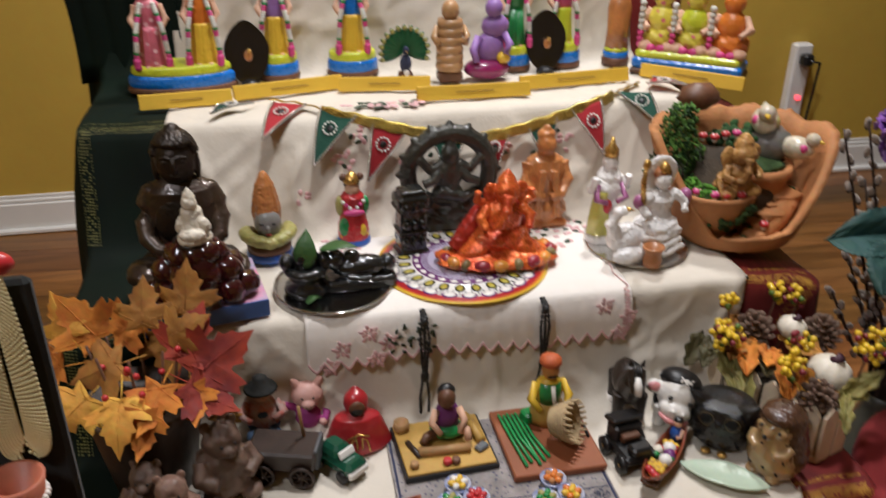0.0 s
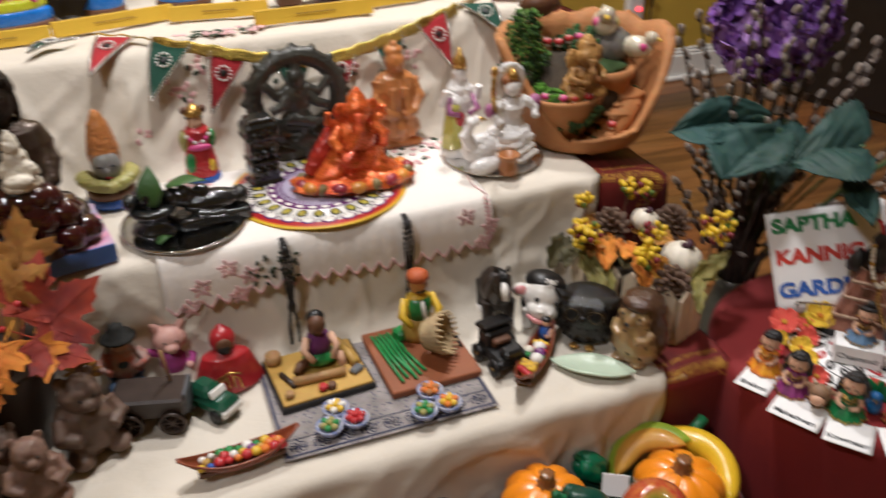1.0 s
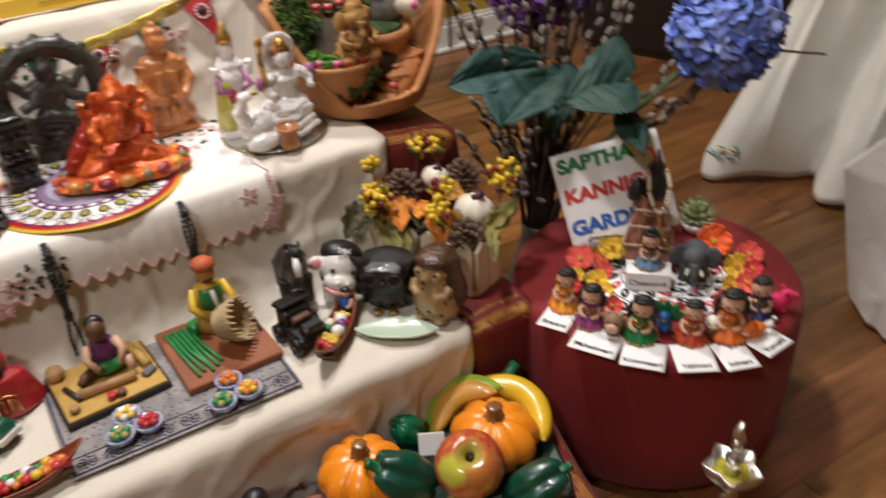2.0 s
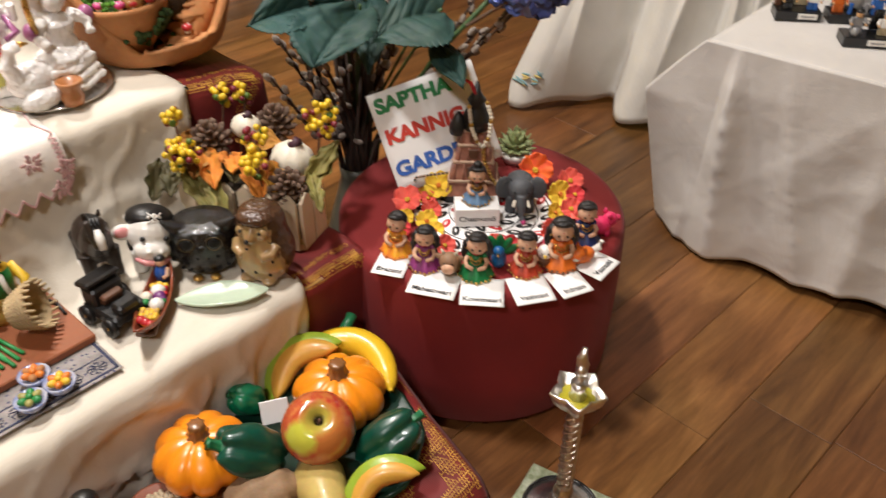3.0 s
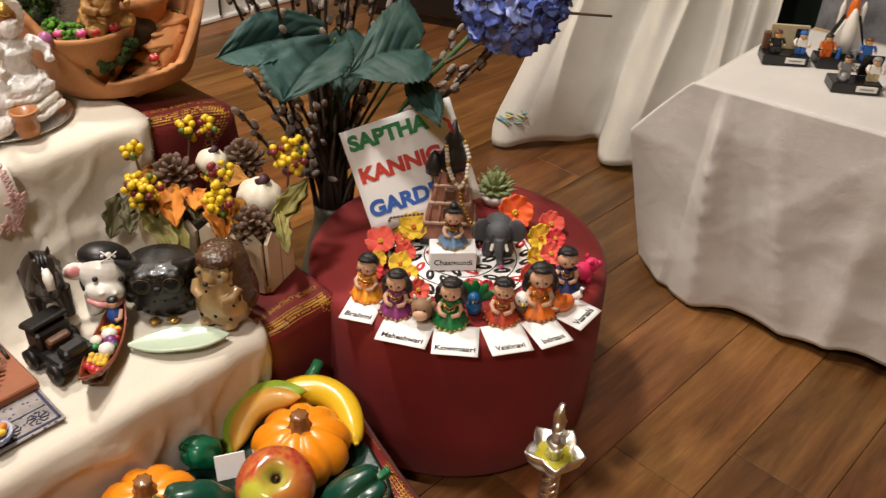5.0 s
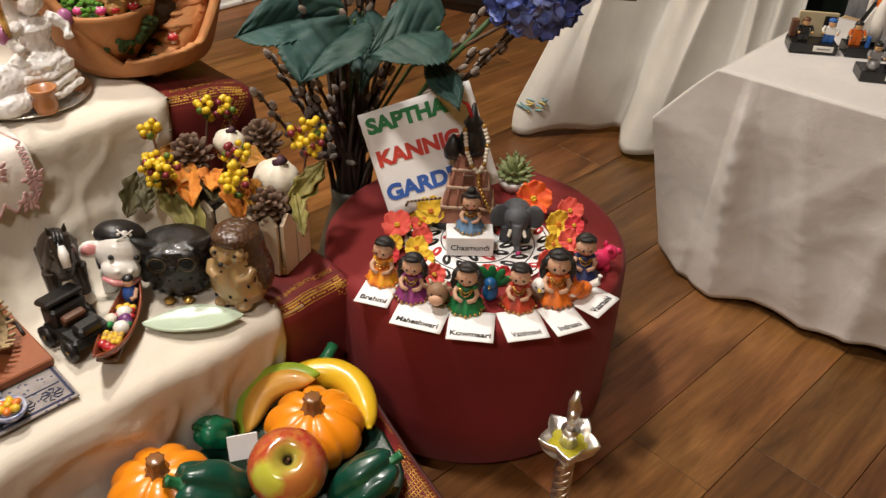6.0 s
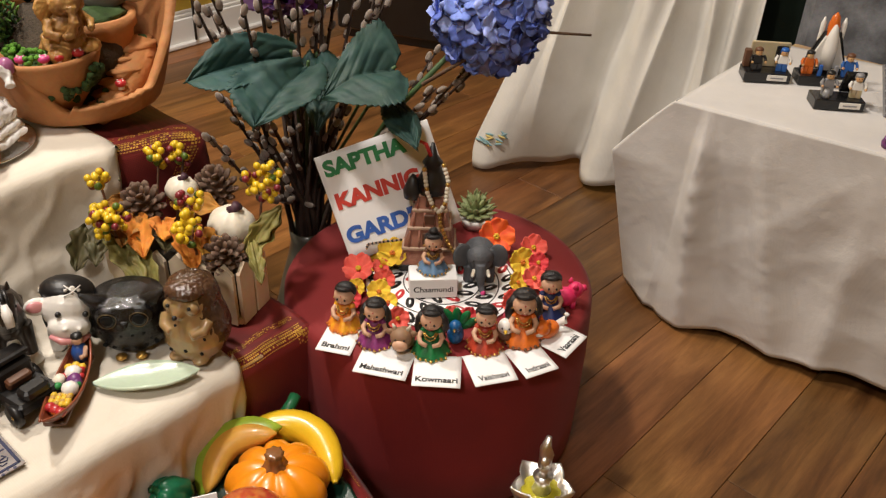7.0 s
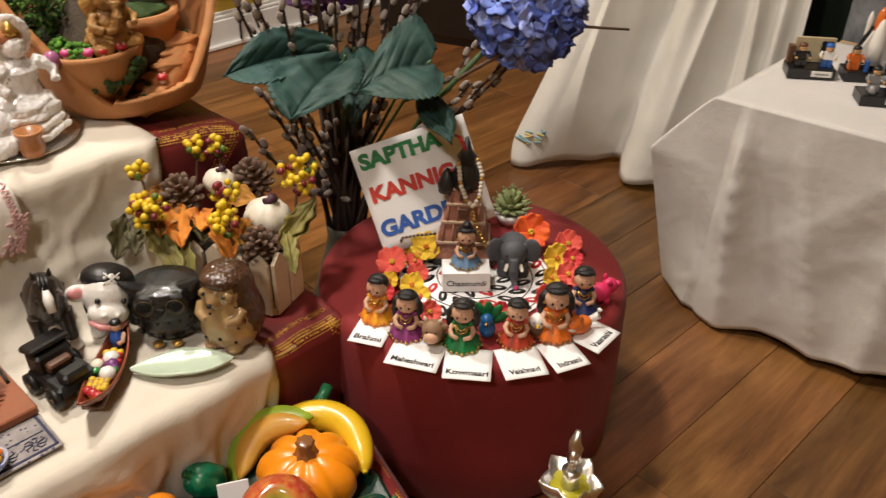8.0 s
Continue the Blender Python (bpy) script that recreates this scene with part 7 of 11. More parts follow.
name_card("Brahmi", 0.573, -0.054, 0.592, -0.092)
name_card("Maheshwari", 0.575, -0.113, 0.603, -0.168)
name_card("Kowmaari", 0.602, -0.178, 0.635, -0.221)
name_card("Vaishnavi", 0.648, -0.232, 0.690, -0.260)
name_card("Indraani", 0.697, -0.266, 0.737, -0.283)
name_card("Vaaraahi", 0.757, -0.279, 0.808, -0.276)


def peg_doll(x, y, dress, trim, long_hair, label, h=1.0, z=None, bun=True, turn=None, blouse=None):
    HAIR = paint("black_clay_hair", (0.010, 0.008, 0.008), 0.45, vary=0.4, bump=0.5, grain=200)
    blouse = blouse or dress
    s = Shape()
    s.lathe((0, 0, 0), [(0.0215, 0), (0.0245, 0.0025), (0.0225, 0.007), (0.0170, 0.014), (0.0115, 0.021), (0.0098, 0.026)], dress, 36, wobble=0.07, n=9)
    s.lathe((0, 0, 0.0235), [(0.0100, 0), (0.0118, 0.006), (0.0112, 0.011), (0.0055, 0.0150)], blouse, 18, oval=(1, 0.85))
    for i in range(22):
        a = i * math.tau / 22
        r = 0.0238 * (1 + 0.07 * math.cos(9 * a))
        s.ball((r * math.cos(a), r * math.sin(a), 0.0026 + 0.0012 * (i % 2)), 0.0022, trim, 6, 4)
    s.ball((0, -0.0005, 0.0515), (0.0142, 0.0138, 0.0140), SKIN, 18, 12)
    s.ball((0, 0.0050, 0.0560), (0.0152, 0.0130, 0.0122), HAIR, 18, 11)
    s.ball((0, -0.0040, 0.0635), (0.0118, 0.0100, 0.0042), HAIR, 14, 7, rot=(-24, 0, 0))
    if long_hair:
        for k in (-1, 1):
            s.tube([(k * 0.0105, 0.002, 0.0600), (k * 0.0155, 0.002, 0.0500), (k * 0.0165, 0.002, 0.0380), (k * 0.0150, 0.000, 0.0270), (k * 0.0130, -0.002, 0.0200)], [0.0048, 0.0056, 0.0060, 0.0052, 0.0020], HAIR, 9)
        s.ball((0, 0.0095, 0.0420), (0.0150, 0.0065, 0.0220), HAIR, 12, 9)
    elif bun:
        s.ball((0, 0.003, 0.0700), (0.0078, 0.0078, 0.0068), HAIR, 12, 8)
    for k in (-1, 1):
        s.ball((k * 0.0052, -0.0135, 0.0515), (0.0017, 0.0010, 0.0019), BLACK, 8, 5)
        s.tube([(k * 0.0105, -0.001, 0.0350), (k * 0.0150, -0.006, 0.0275), (k * 0.0120, -0.0125, 0.0225), (k * 0.0035, -0.0155, 0.0205)], [0.0036, 0.0036, 0.0032, 0.0028], SKIN, 9)
        s.ball((k * 0.0106, -0.0005, 0.0350), (0.0048, 0.0048, 0.0046), blouse, 9, 6)
        s.tube([(k * 0.0098, -0.0130, 0.0242), (k * 0.0116, -0.0140, 0.0215), (k * 0.0104, -0.0150, 0.0200)], 0.0012, GOLD, 5)
        s.ball((k * 0.0140, -0.0020, 0.0460), 0.0019, GOLD, 7, 5)
    s.ball((0, -0.0140, 0.0480), (0.0014, 0.0016, 0.0016), SKIN, 7, 5)
    s.tube([(-0.0034, -0.0132, 0.0450), (0, -0.0136, 0.0440), (0.0034, -0.0132, 0.0450)], 0.0006, RED, 5)
    s.ball((0, -0.0140, 0.0572), (0.0010, 0.0006, 0.0014), RED, 6, 4)
    for q, w in ((0.0072, 0.0335), (0.0090, 0.0285)):
        s.tube([(-q, -0.0085, 0.0370), (-q * 0.6, -0.0118, w), (0, -0.0130, w - 0.0018), (q * 0.6, -0.0118, w), (q, -0.0085, 0.0370)], 0.0010, GOLD, 5)
    a = turn if turn is not None else math.degrees(math.atan2(PX - x, -(PY - y))) + 180
    return solid("peg_doll", s, pose(x, y, ZP + 0.0012 if z is None else z, 0, 0, a) @ Matrix.Scale(h * 0.87, 4), label, "doll", "seated clay dolls")


MAGENTA = paint("plum_dress", (0.24, 0.035, 0.17), 0.45, vary=0.5, grain=220)
SAFFRON = paint("saffron_dress", (0.80, 0.42, 0.015), 0.45, vary=0.35, grain=220, dark=(0.70, 0.13, 0.02))
FOREST = paint("forest_green_dress", (0.01, 0.17, 0.045), 0.45, vary=0.5, grain=220)
SCARLET = paint("scarlet_dress", (0.46, 0.05, 0.02), 0.45, vary=0.6, grain=220)
TANGERINE = paint("tangerine_dress", (0.74, 0.17, 0.015), 0.45, vary=0.3, grain=220)
INDIGO = paint("indigo_dress", (0.015, 0.025, 0.11), 0.5, vary=0.3)
SKYBLUE = paint("sky_blue_dress", (0.14, 0.25, 0.42), 0.5, vary=0.2)
VIEW = -57
peg_doll(0.628, -0.048, SAFFRON, ORANGE, False, "clay doll in yellow dress with black cap of hair", 1.0, bun=False, turn=VIEW - 8)
peg_doll(0.630, -0.096, MAGENTA, GOLD, True, "clay doll in plum dress with long black hair", 1.0, turn=VIEW)
peg_doll(0.660, -0.156, FOREST, GOLD, True, "clay doll in dark green dress with gold hem", 1.04, turn=VIEW)
peg_doll(0.708, -0.197, SCARLET, GOLD, False, "clay doll in red dress with gold hem", 0.98, bun=False, turn=VIEW)
peg_doll(0.750, -0.220, TANGERINE, BROWN, True, "clay doll in orange dress with long black hair", 1.16, turn=VIEW + 5)
peg_doll(0.812, -0.216, INDIGO, GOLD, False, "clay doll in dark blue dress with gold beads", 1.02, bun=False, turn=VIEW + 8)


def block_and_doll():
    u, v = Vector((0.707, -0.707, 0)), Vector((0.707, 0.707, 0))
    o = Vector((0.750, -0.080, ZP + 0.004))
    b = thing("paper_block", frame_from(o, u, v), "white paper covered block with a printed name", "block")
    s = Shape()
    s.box((0, 0, 0.014), (0.060, 0.034, 0.028), PAPER, bevel=0.0008)
    part("box", s, b)
    letters("lettering", "Chaamundi", 0.0080, INK, pose(0, -0.0172, 0.0125, 90, 0, 0), b, bold=0.00016)
    peg_doll(o.x + 0.004, o.y + 0.004, SKYBLUE, GOLD, False, "clay doll in pale blue dress with hair bun", 0.90, z=o.z + 0.0284, turn=VIEW + 5, blouse=BROWN)


block_and_doll()


def small_animals():
    s = Shape()
    FUR = paint("tan_bull", (0.28, 0.16, 0.09), 0.6, vary=0.2)
    s.ball((0, 0, 0.012), (0.014, 0.017, 0.012), FUR)
    s.ball((0, -0.012, 0.023), (0.013, 0.012, 0.012), FUR)
    s.ball((0, -0.023, 0.019), (0.009, 0.006, 0.007), SKIN)
    for k in (-1, 1):
        s.ball((k * 0.013, -0.010, 0.028), (0.006, 0.003, 0.004), FUR, 8, 5)
        s.lathe((k * 0.007, -0.010, 0.032), [(0.003, 0), (0.001, 0.008)], IVORY, 8, rot=(0, k * 25, 0))
        s.ball((k * 0.005, -0.0225, 0.026), 0.0014, BLACK, 6, 4)
    solid("clay_bull", s, pose(0.645, -0.126, ZP + 0.0012, 0, 0, VIEW), "small tan clay bull by the doll", "figurine")
    s = Shape()
    PB = paint("peacock_blue", (0.01, 0.10, 0.28), 0.4)
    s.ball((0, 0, 0.012), (0.010, 0.012, 0.012), PB)
    s.ball((0, -0.006, 0.028), (0.0075, 0.0075, 0.0075), PB)
    s.tube([(0, -0.004, 0.016), (0, -0.006, 0.024)], 0.006, PB)
    s.lathe((0, -0.013, 0.028), [(0.002, 0), (0.0005, 0.005)], GOLD, 6, rot=(90, 0, 0))
    for k in range(5):
        a = -0.9 + k * 0.45
        s.ball((0.018 * math.sin(a), 0.008, 0.012 + 0.018 * math.cos(a)), (0.006, 0.003, 0.015), FOREST, 8, 6, rot=(0, math.degrees(a), 0))
    solid("clay_peacock", s, pose(0.692, -0.166, ZP + 0.0012, 0, 0, VIEW), "small blue clay peacock with green tail", "figurine")
    s = Shape()
    s.ball((0, 0, 0.009), (0.012, 0.013, 0.009), BROWN)
    s.ball((0, -0.003, 0.021), (0.010, 0.010, 0.010), WHITE)
    s.lathe((0, -0.012, 0.020), [(0.003, 0), (0.0005, 0.005)], YELLOW, 6, rot=(95, 0, 0))
    for k in (-1, 1):
        s.ball((k * 0.0042, -0.0118, 0.0235), 0.0013, BLACK, 6, 4)
        s.ball((k * 0.011, 0.002, 0.010), (0.004, 0.009, 0.007), BROWN, 8, 6)
    solid("clay_eagle", s, pose(0.737, -0.206, ZP + 0.0012, 0, 0, VIEW), "small white-headed brown clay bird", "figurine")
    s = Shape()
    s.ball((0, 0, 0.010), (0.011, 0.016, 0.010), TANGERINE)
    s.ball((0, -0.012, 0.018), (0.010, 0.011, 0.009), TANGERINE)
    s.ball((0, -0.016, 0.014), (0.007, 0.008, 0.006), WHITE)
    s.lathe((0, -0.021, 0.016), [(0.004, 0), (0.001, 0.006)], TANGERINE, 8, rot=(95, 0, 0))
    s.tube([(0, 0.012, 0.010), (0.006, 0.022, 0.016), (0.008, 0.022, 0.026)], [0.004, 0.005, 0.003], WHITE)
    for k in (-1, 1):
        s.lathe((k * 0.006, -0.008, 0.024), [(0.0035, 0), (0.0006, 0.008)], TANGERINE, 8)
    solid("clay_fox", s, pose(0.776, -0.240, ZP + 0.0012, 0, 0, VIEW - 40), "small orange and white clay fox", "figurine")
    s = Shape()
    BOAR = paint("neon_pink_clay", (0.70, 0.03, 0.13), 0.5, vary=0.15)
    s.ball((0, 0, 0.014), (0.012, 0.018, 0.013), BOAR, lumps=0.1)
    s.ball((0, -0.014, 0.022), (0.010, 0.010, 0.010), BOAR)
    s.lathe((0, -0.022, 0.022), [(0.005, 0), (0.004, 0.006)], BOAR, 8, rot=(90, 0, 0))
    for k in (-1, 1):
        s.lathe((k * 0.007, -0.010, 0.029), [(0.004, 0), (0.001, 0.007)], BOAR, 8)
        for j in (-0.008, 0.010):
            s.lathe((k * 0.007, j, 0), [(0.004, 0), (0.004, 0.010)], BOAR, 8)
    solid("clay_boar", s, pose(0.842, -0.220, ZP, 0, 0, 60), "small hot pink clay boar", "figurine")
    s = Shape()
    EL = paint("elephant_grey", (0.085, 0.09, 0.10), 0.65, vary=0.25, grain=120, bump=0.5)
    s.ball((0, 0.016, 0.036), (0.028, 0.034, 0.028), EL, 18, 11)
    for kx in (-1, 1):
        for ky in (-0.004, 0.034):
            s.lathe((kx * 0.016, ky, 0), [(0.010, 0), (0.009, 0.03)], EL, 12)
    s.ball((0, -0.016, 0.050), (0.021, 0.019, 0.021), EL, 16, 10)
    s.tube([(0, -0.030, 0.046), (0, -0.038, 0.030), (0.001, -0.040, 0.014), (0.004, -0.046, 0.006)], [0.010, 0.008, 0.006, 0.0055], EL, 10)
    s.ball((0.0045, -0.0485, 0.0055), (0.0045, 0.003, 0.0045), PINKP, 8, 5)
    for k in (-1, 1):
        s.ball((k * 0.029, -0.008, 0.050), (0.017, 0.005, 0.022), EL, 14, 9, rot=(0, 0, k * -22))
        s.tube([(k * 0.010, -0.032, 0.038), (k * 0.013, -0.040, 0.032), (k * 0.013, -0.045, 0.034)], [0.0035, 0.003, 0.0015], IVORY, 8)
        s.ball((k * 0.012, -0.032, 0.054), 0.0018, BLACK, 6, 4)
    s.fuse(0.0014, 4, only=(EL,))
    solid("clay_elephant", s, pose(0.812, -0.106, ZP + 0.003, 0, 0, VIEW + 8) @ Matrix.Scale(0.80, 4), "grey clay elephant with ivory tusks", "figurine")


small_animals()


def temple_tower():
    t = thing("temple_tower", pose(0.800, -0.030, ZP + 0.003, 0, 0, -50), "small brown temple tower with black top and pearls", "ornament")
    TB = paint("brick_brown", (0.36, 0.16, 0.105), 0.5, vary=0.45, grain=160, bump=0.5, dark=(0.18, 0.07, 0.045))
    CREAM = paint("cream_line", (0.58, 0.40, 0.28), 0.5, vary=0.3)

    def half(z):
        return 0.040 - 0.025 * min(1.0, max(0.0, (z - 0.010) / 0.098)) ** 0.9

    s = Shape()
    s.box((0, 0, 0.006), (0.078, 0.060, 0.012), BLACK, bevel=0.002)
    part("base", s, t)
    s = Shape()
    for z0, z1 in ((0.010, 0.034), (0.034, 0.062), (0.062, 0.086), (0.086, 0.108)):
        s.box((0, 0, (z0 + z1) / 2), (half(z0) * 2, half(z0) * 1.5, z1 - z0), TB, bevel=0.002, taper=half(z1) / half(z0))
    part("body", s, t)
    for z in (0.034, 0.062, 0.086, 0.107):
        s = Shape()
        s.box((0, 0, z), (half(z) * 2 + 0.005, half(z) * 1.5 + 0.005, 0.0045), CREAM, bevel=0.001)
        part("cornice", s, t)
    for z0, z1, n in ((0.036, 0.060, 5), (0.064, 0.084, 4), (0.088, 0.105, 3)):
        w = half((z0 + z1) / 2)
        for k in range(n):
            x = (k / (n - 1) - 0.5) * 1.7 * w
            s = Shape()
            s.tube([(x * 1.04, -half(z0) * 0.75 - 0.0008, z0), (x, -half(z1) * 0.75 - 0.0008, z1)], 0.0014, TB, 6)
            part("pilaster", s, t)
        s = Shape()
        s.box((0, -w * 0.75 - 0.001, (z0 + z1) / 2), (w * 0.62, 0.003, (z1 - z0) * 0.72), BROWN, bevel=0.001)
        part("niche", s, t, "dark painted niche")
    s = Shape()
    s.lathe((0.002, 0, 0.108), [(0.020, 0), (0.019, 0.016), (0.013, 0.028), (0.010, 0.036), (0.013, 0.040), (0.006, 0.050), (0.002, 0.066)], BLACK, 16)
    part("finial", s, t)
    s = Shape()
    s.lathe((-0.022, -0.004, 0.100), [(0.012, 0), (0.013, 0.010), (0.007, 0.024), (0.001, 0.032)], BLACK, 14)
    part("side_finial", s, t)
    for (p, q) in (((-0.020, 0, 0.126), (-0.030, -0.002, 0.122)), ((0.0, -0.004, 0.158), (-0.020, -0.006, 0.182))):
        s = Shape()
        s.tube([p, tuple((a + b) / 2 + 0.003 for a, b in zip(p, q)), q], [0.003, 0.0026, 0.001], RED, 6)
        part("red_ribbon", s, t)
    pts = along([(-0.008, -0.018, 0.146), (-0.004, -0.024, 0.118), (0.004, -0.026, 0.098), (0.012, -0.027, 0.090), (0.020, -0.024, 0.104), (0.022, -0.016, 0.130), (0.016, -0.010, 0.148)])
    for i in range(26):
        s = Shape()
        s.ball(pts(i / 25), 0.0032, IVORY if i % 5 else GOLD, 8, 6)
        part("pearl", s, t)
    s = Shape()
    s.tube([pts(i / 25) for i in range(26)], 0.0008, IVORY, 5)
    part("pearl_string", s, t)
    s = Shape()
    pts = along([(0.012, -0.027, 0.088), (0.014, -0.030, 0.072), (0.024, -0.034, 0.050), (0.034, -0.036, 0.034)])
    for i in range(12):
        s.ball(pts(i / 11), 0.003, GOLD, 7, 5)
    part("gold_pendant", s, t, "hanging gold beads")
    s = Shape()
    pts = along([(-0.036, -0.030, 0.050), (-0.058, -0.026, 0.044), (-0.080, -0.018, 0.034), (-0.086, -0.016, 0.010)])
    for i in range(26):
        s.ball(pts(i / 25), 0.0019, CREAM if i % 2 else BLACK, 6, 4)
    part("bead_rail", s, t, "string of tiny beads")


temple_tower()


def drawing_disc():
    d = thing("black_white_doily", pose(0.775, -0.075, ZP + 0.0002), "round white doily with black and red leaf drawing", "doily")
    s = Shape()
    s.lathe((0, 0, 0), [(0.098, 0), (0.099, 0.0012), (0.098, 0.0018)], PAPER, 48)
    part("disc", s, d)
    for ring, n in ((0.087, 26), (0.062, 18), (0.038, 12)):
        for k in range(n):
            a = k * math.tau / n
            s = Shape()
            s.ball((ring * math.cos(a), ring * math.sin(a), 0.0019), (0.0125, 0.0060, 0.0009), BLACK if k % 4 else RED, 10, 5, rot=(0, 0, math.degrees(a) + 40))
            s.ball((ring * math.cos(a), ring * math.sin(a), 0.0025), (0.006, 0.0018, 0.0006), PAPER, 8, 4, rot=(0, 0, math.degrees(a) + 40))
            part("drawn_leaf", s, d)
    for r in (0.074, 0.050, 0.093):
        s = Shape()
        s.tube([(r * math.cos(a * math.tau / 48), r * math.sin(a * math.tau / 48), 0.002) for a in range(49)], 0.0008, BLACK, 5)
        part("drawn_ring", s, d)


drawing_disc()

PETALS = {n: paint("silk_petal_" + n, c, 0.8, vary=0.4, grain=90, dark=d) for n, c, d in (("coral", (0.76, 0.16, 0.12), (0.66, 0.07, 0.05)), ("yellow", (0.78, 0.60, 0.05), (0.66, 0.40, 0.02)), ("orange", (0.82, 0.20, 0.02), (0.74, 0.07, 0.03)), ("red", (0.66, 0.06, 0.08), (0.50, 0.03, 0.03)), ("pink", (0.74, 0.15, 0.24), (0.62, 0.06, 0.10)))}


def silk_flower(x, y, z, r, tone, tilt, turn):
    f = thing("silk_flower", pose(x, y, z, tilt, 0, turn), "%s silk flower lying on the pouf" % tone, "flower", "silk flowers on the pouf")
    for k in range(5):
        a = k * 72
        s = Shape()
        s.sheet(lambda u, v: (r * (0.10 + 0.90 * u), (v - 0.5) * r * 1.25 * math.sin(0.25 + 2.2 * u) * (1 - 0.2 * u), r * (0.30 * u * u - 0.40 * (v - 0.5) ** 2 + 0.09 * math.sin(11 * v + 4 * u + k) * u)), 9, 9, PETALS[tone], 0.0004)
        ob = part("petal", s, f)
        ob.matrix_local = pose(0, 0, 0.002, 0, -12, a)
    s = Shape()
    for k in range(6):
        s.ball((0.10 * r * math.cos(k), 0.10 * r * math.sin(k), 0.005 + 0.001 * (k % 2)), 0.06 * r + 0.0008, YELLOW if tone != "yellow" else ORANGE, 6, 4)
    part("stamen_tuft", s, f)
    s = Shape()
    s.tube([(0, 0, 0.002), (0.0, 0.004, -0.004), (0.002, 0.010, -0.010)], 0.0012, GREEN, 5)
    part("stem", s, f)


for i, (x, y, z, r, tone) in enumerate((
        (0.706, 0.008, 0.028, 0.021, "coral"), (0.757, -0.004, 0.034, 0.021, "yellow"), (0.742, 0.016, 0.022, 0.015, "yellow"), (0.700, -0.034, 0.016, 0.016, "yellow"), (0.722, -0.022, 0.018, 0.015, "coral"), (0.662, -0.022, 0.018, 0.014, "red"),
        (0.884, -0.078, 0.034, 0.026, "orange"), (0.905, -0.126, 0.026, 0.019, "coral"), (0.872, -0.132, 0.022, 0.020, "yellow"), (0.850, -0.166, 0.022, 0.017, "coral"), (0.675, -0.088, 0.016, 0.015, "coral"), (0.716, -0.138, 0.016, 0.017, "coral"),
        (0.735, -0.150, 0.014, 0.015, "red"), (0.702, -0.118, 0.014, 0.013, "yellow"), (0.790, -0.175, 0.020, 0.018, "coral"), (0.770, -0.190, 0.014, 0.014, "pink"), (0.835, -0.150, 0.016, 0.015, "yellow"), (0.695, -0.055, 0.012, 0.013, "yellow"),
        (0.684, -0.010, 0.020, 0.012, "yellow"), (0.735, -0.004, 0.022, 0.012, "coral"), (0.880, -0.152, 0.026, 0.014, "red"), (0.845, -0.190, 0.022, 0.013, "coral"))):
    silk_flower(x, y, ZP + z - 0.012, r, tone, 28 + (i * 37) % 25, -60 + (i * 53) % 50)


def succulent():
    p = thing("potted_succulent", pose(0.918, -0.016, ZP) @ Matrix.Scale(0.86, 4), "small pale green succulent in a white cup", "succulent")
    s = Shape()
    s.lathe((0, 0, 0), [(0.020, 0), (0.027, 0.012), (0.029, 0.020), (0.026, 0.020), (0.01, 0.014)], WHITE, 20)
    part("cup", s, p)
    SG = paint("succulent_green", (0.30, 0.35, 0.15), 0.55, vary=0.3)
    me = None
    for ring, (n, r, up) in enumerate(((11, 0.026, 18), (9, 0.020, 38), (6, 0.012, 62), (3, 0.005, 82))):
        for k in range(n):
            a = k * 360 / n + ring * 17
            s = Shape()
            s.ball((0.017, 0, 0), (0.019, 0.0062, 0.0042), SG, 10, 6)
            s.lathe((0.034, 0, 0), [(0.0025, -0.001), (0.0004, 0.006)], SG, 6, rot=(0, 90, 0))
            if me is None:
                me = s.mesh("succulent_leaf")
            ob = new("succulent_leaf", me)
            ob.parent = p
            ob.matrix_local = pose(0, 0, 0.020 + ring * 0.003, 0, 0, a) @ pose(0, 0, 0, 0, -up, 0)


succulent()


def sign():
    tl, tr, br = Vector((0.720, 0.102, 0.392)), Vector((0.853, 0.026, 0.428)), Vector((0.846, -0.043, 0.314))
    ux, uy = tr - tl, tr - br
    w, h = ux.length, uy.length + 0.010
    bl = tl - uy * (h / uy.length)
    m = frame_from(bl, ux, uy)
    g = thing("paper_sign", m, "white paper sign with green, red and blue capitals", "sign")
    s = Shape()
    s.sheet(lambda u, v: (u * w, v * h, 0.0008 * math.sin(u * 3.0) * (1 - v) - 0.002 * u * u), 14, 10, PAPER, 0.0009)
    part("sheet", s, g)
    for text, y, x, hh, ink in (("SAPTHA", 0.86, 0.045, 0.0200, GREEN_INK), ("KANNIG", 0.55, 0.045, 0.0200, RED_INK), ("GARDE", 0.225, 0.035, 0.0205, BLUE_INK)):
        letters("lettering", text, hh, ink, pose(x * w, y * h, 0.0013, 0, 0, -1), g, align="LEFT", bold=0.0014, wide=1.09)


sign()


# ---- fruit display on a low maroon-covered stool ----
ZF = 0.130
stool = thing("low_stool", pose(0.26, -0.19, 0), "low wooden stool under a maroon cloth", "stool")
s = Shape()
s.box((0, 0, 0.114), (0.44, 0.22, 0.022), DARKWOOD, bevel=0.003)
part("top", s, stool)
for lx in (-0.19, 0.19):
    for ly in (-0.085, 0.085):
        s = Shape()
        s.box((lx, ly, 0.0515), (0.03, 0.03, 0.103), DARKWOOD, bevel=0.003)
        part("leg", s, stool)


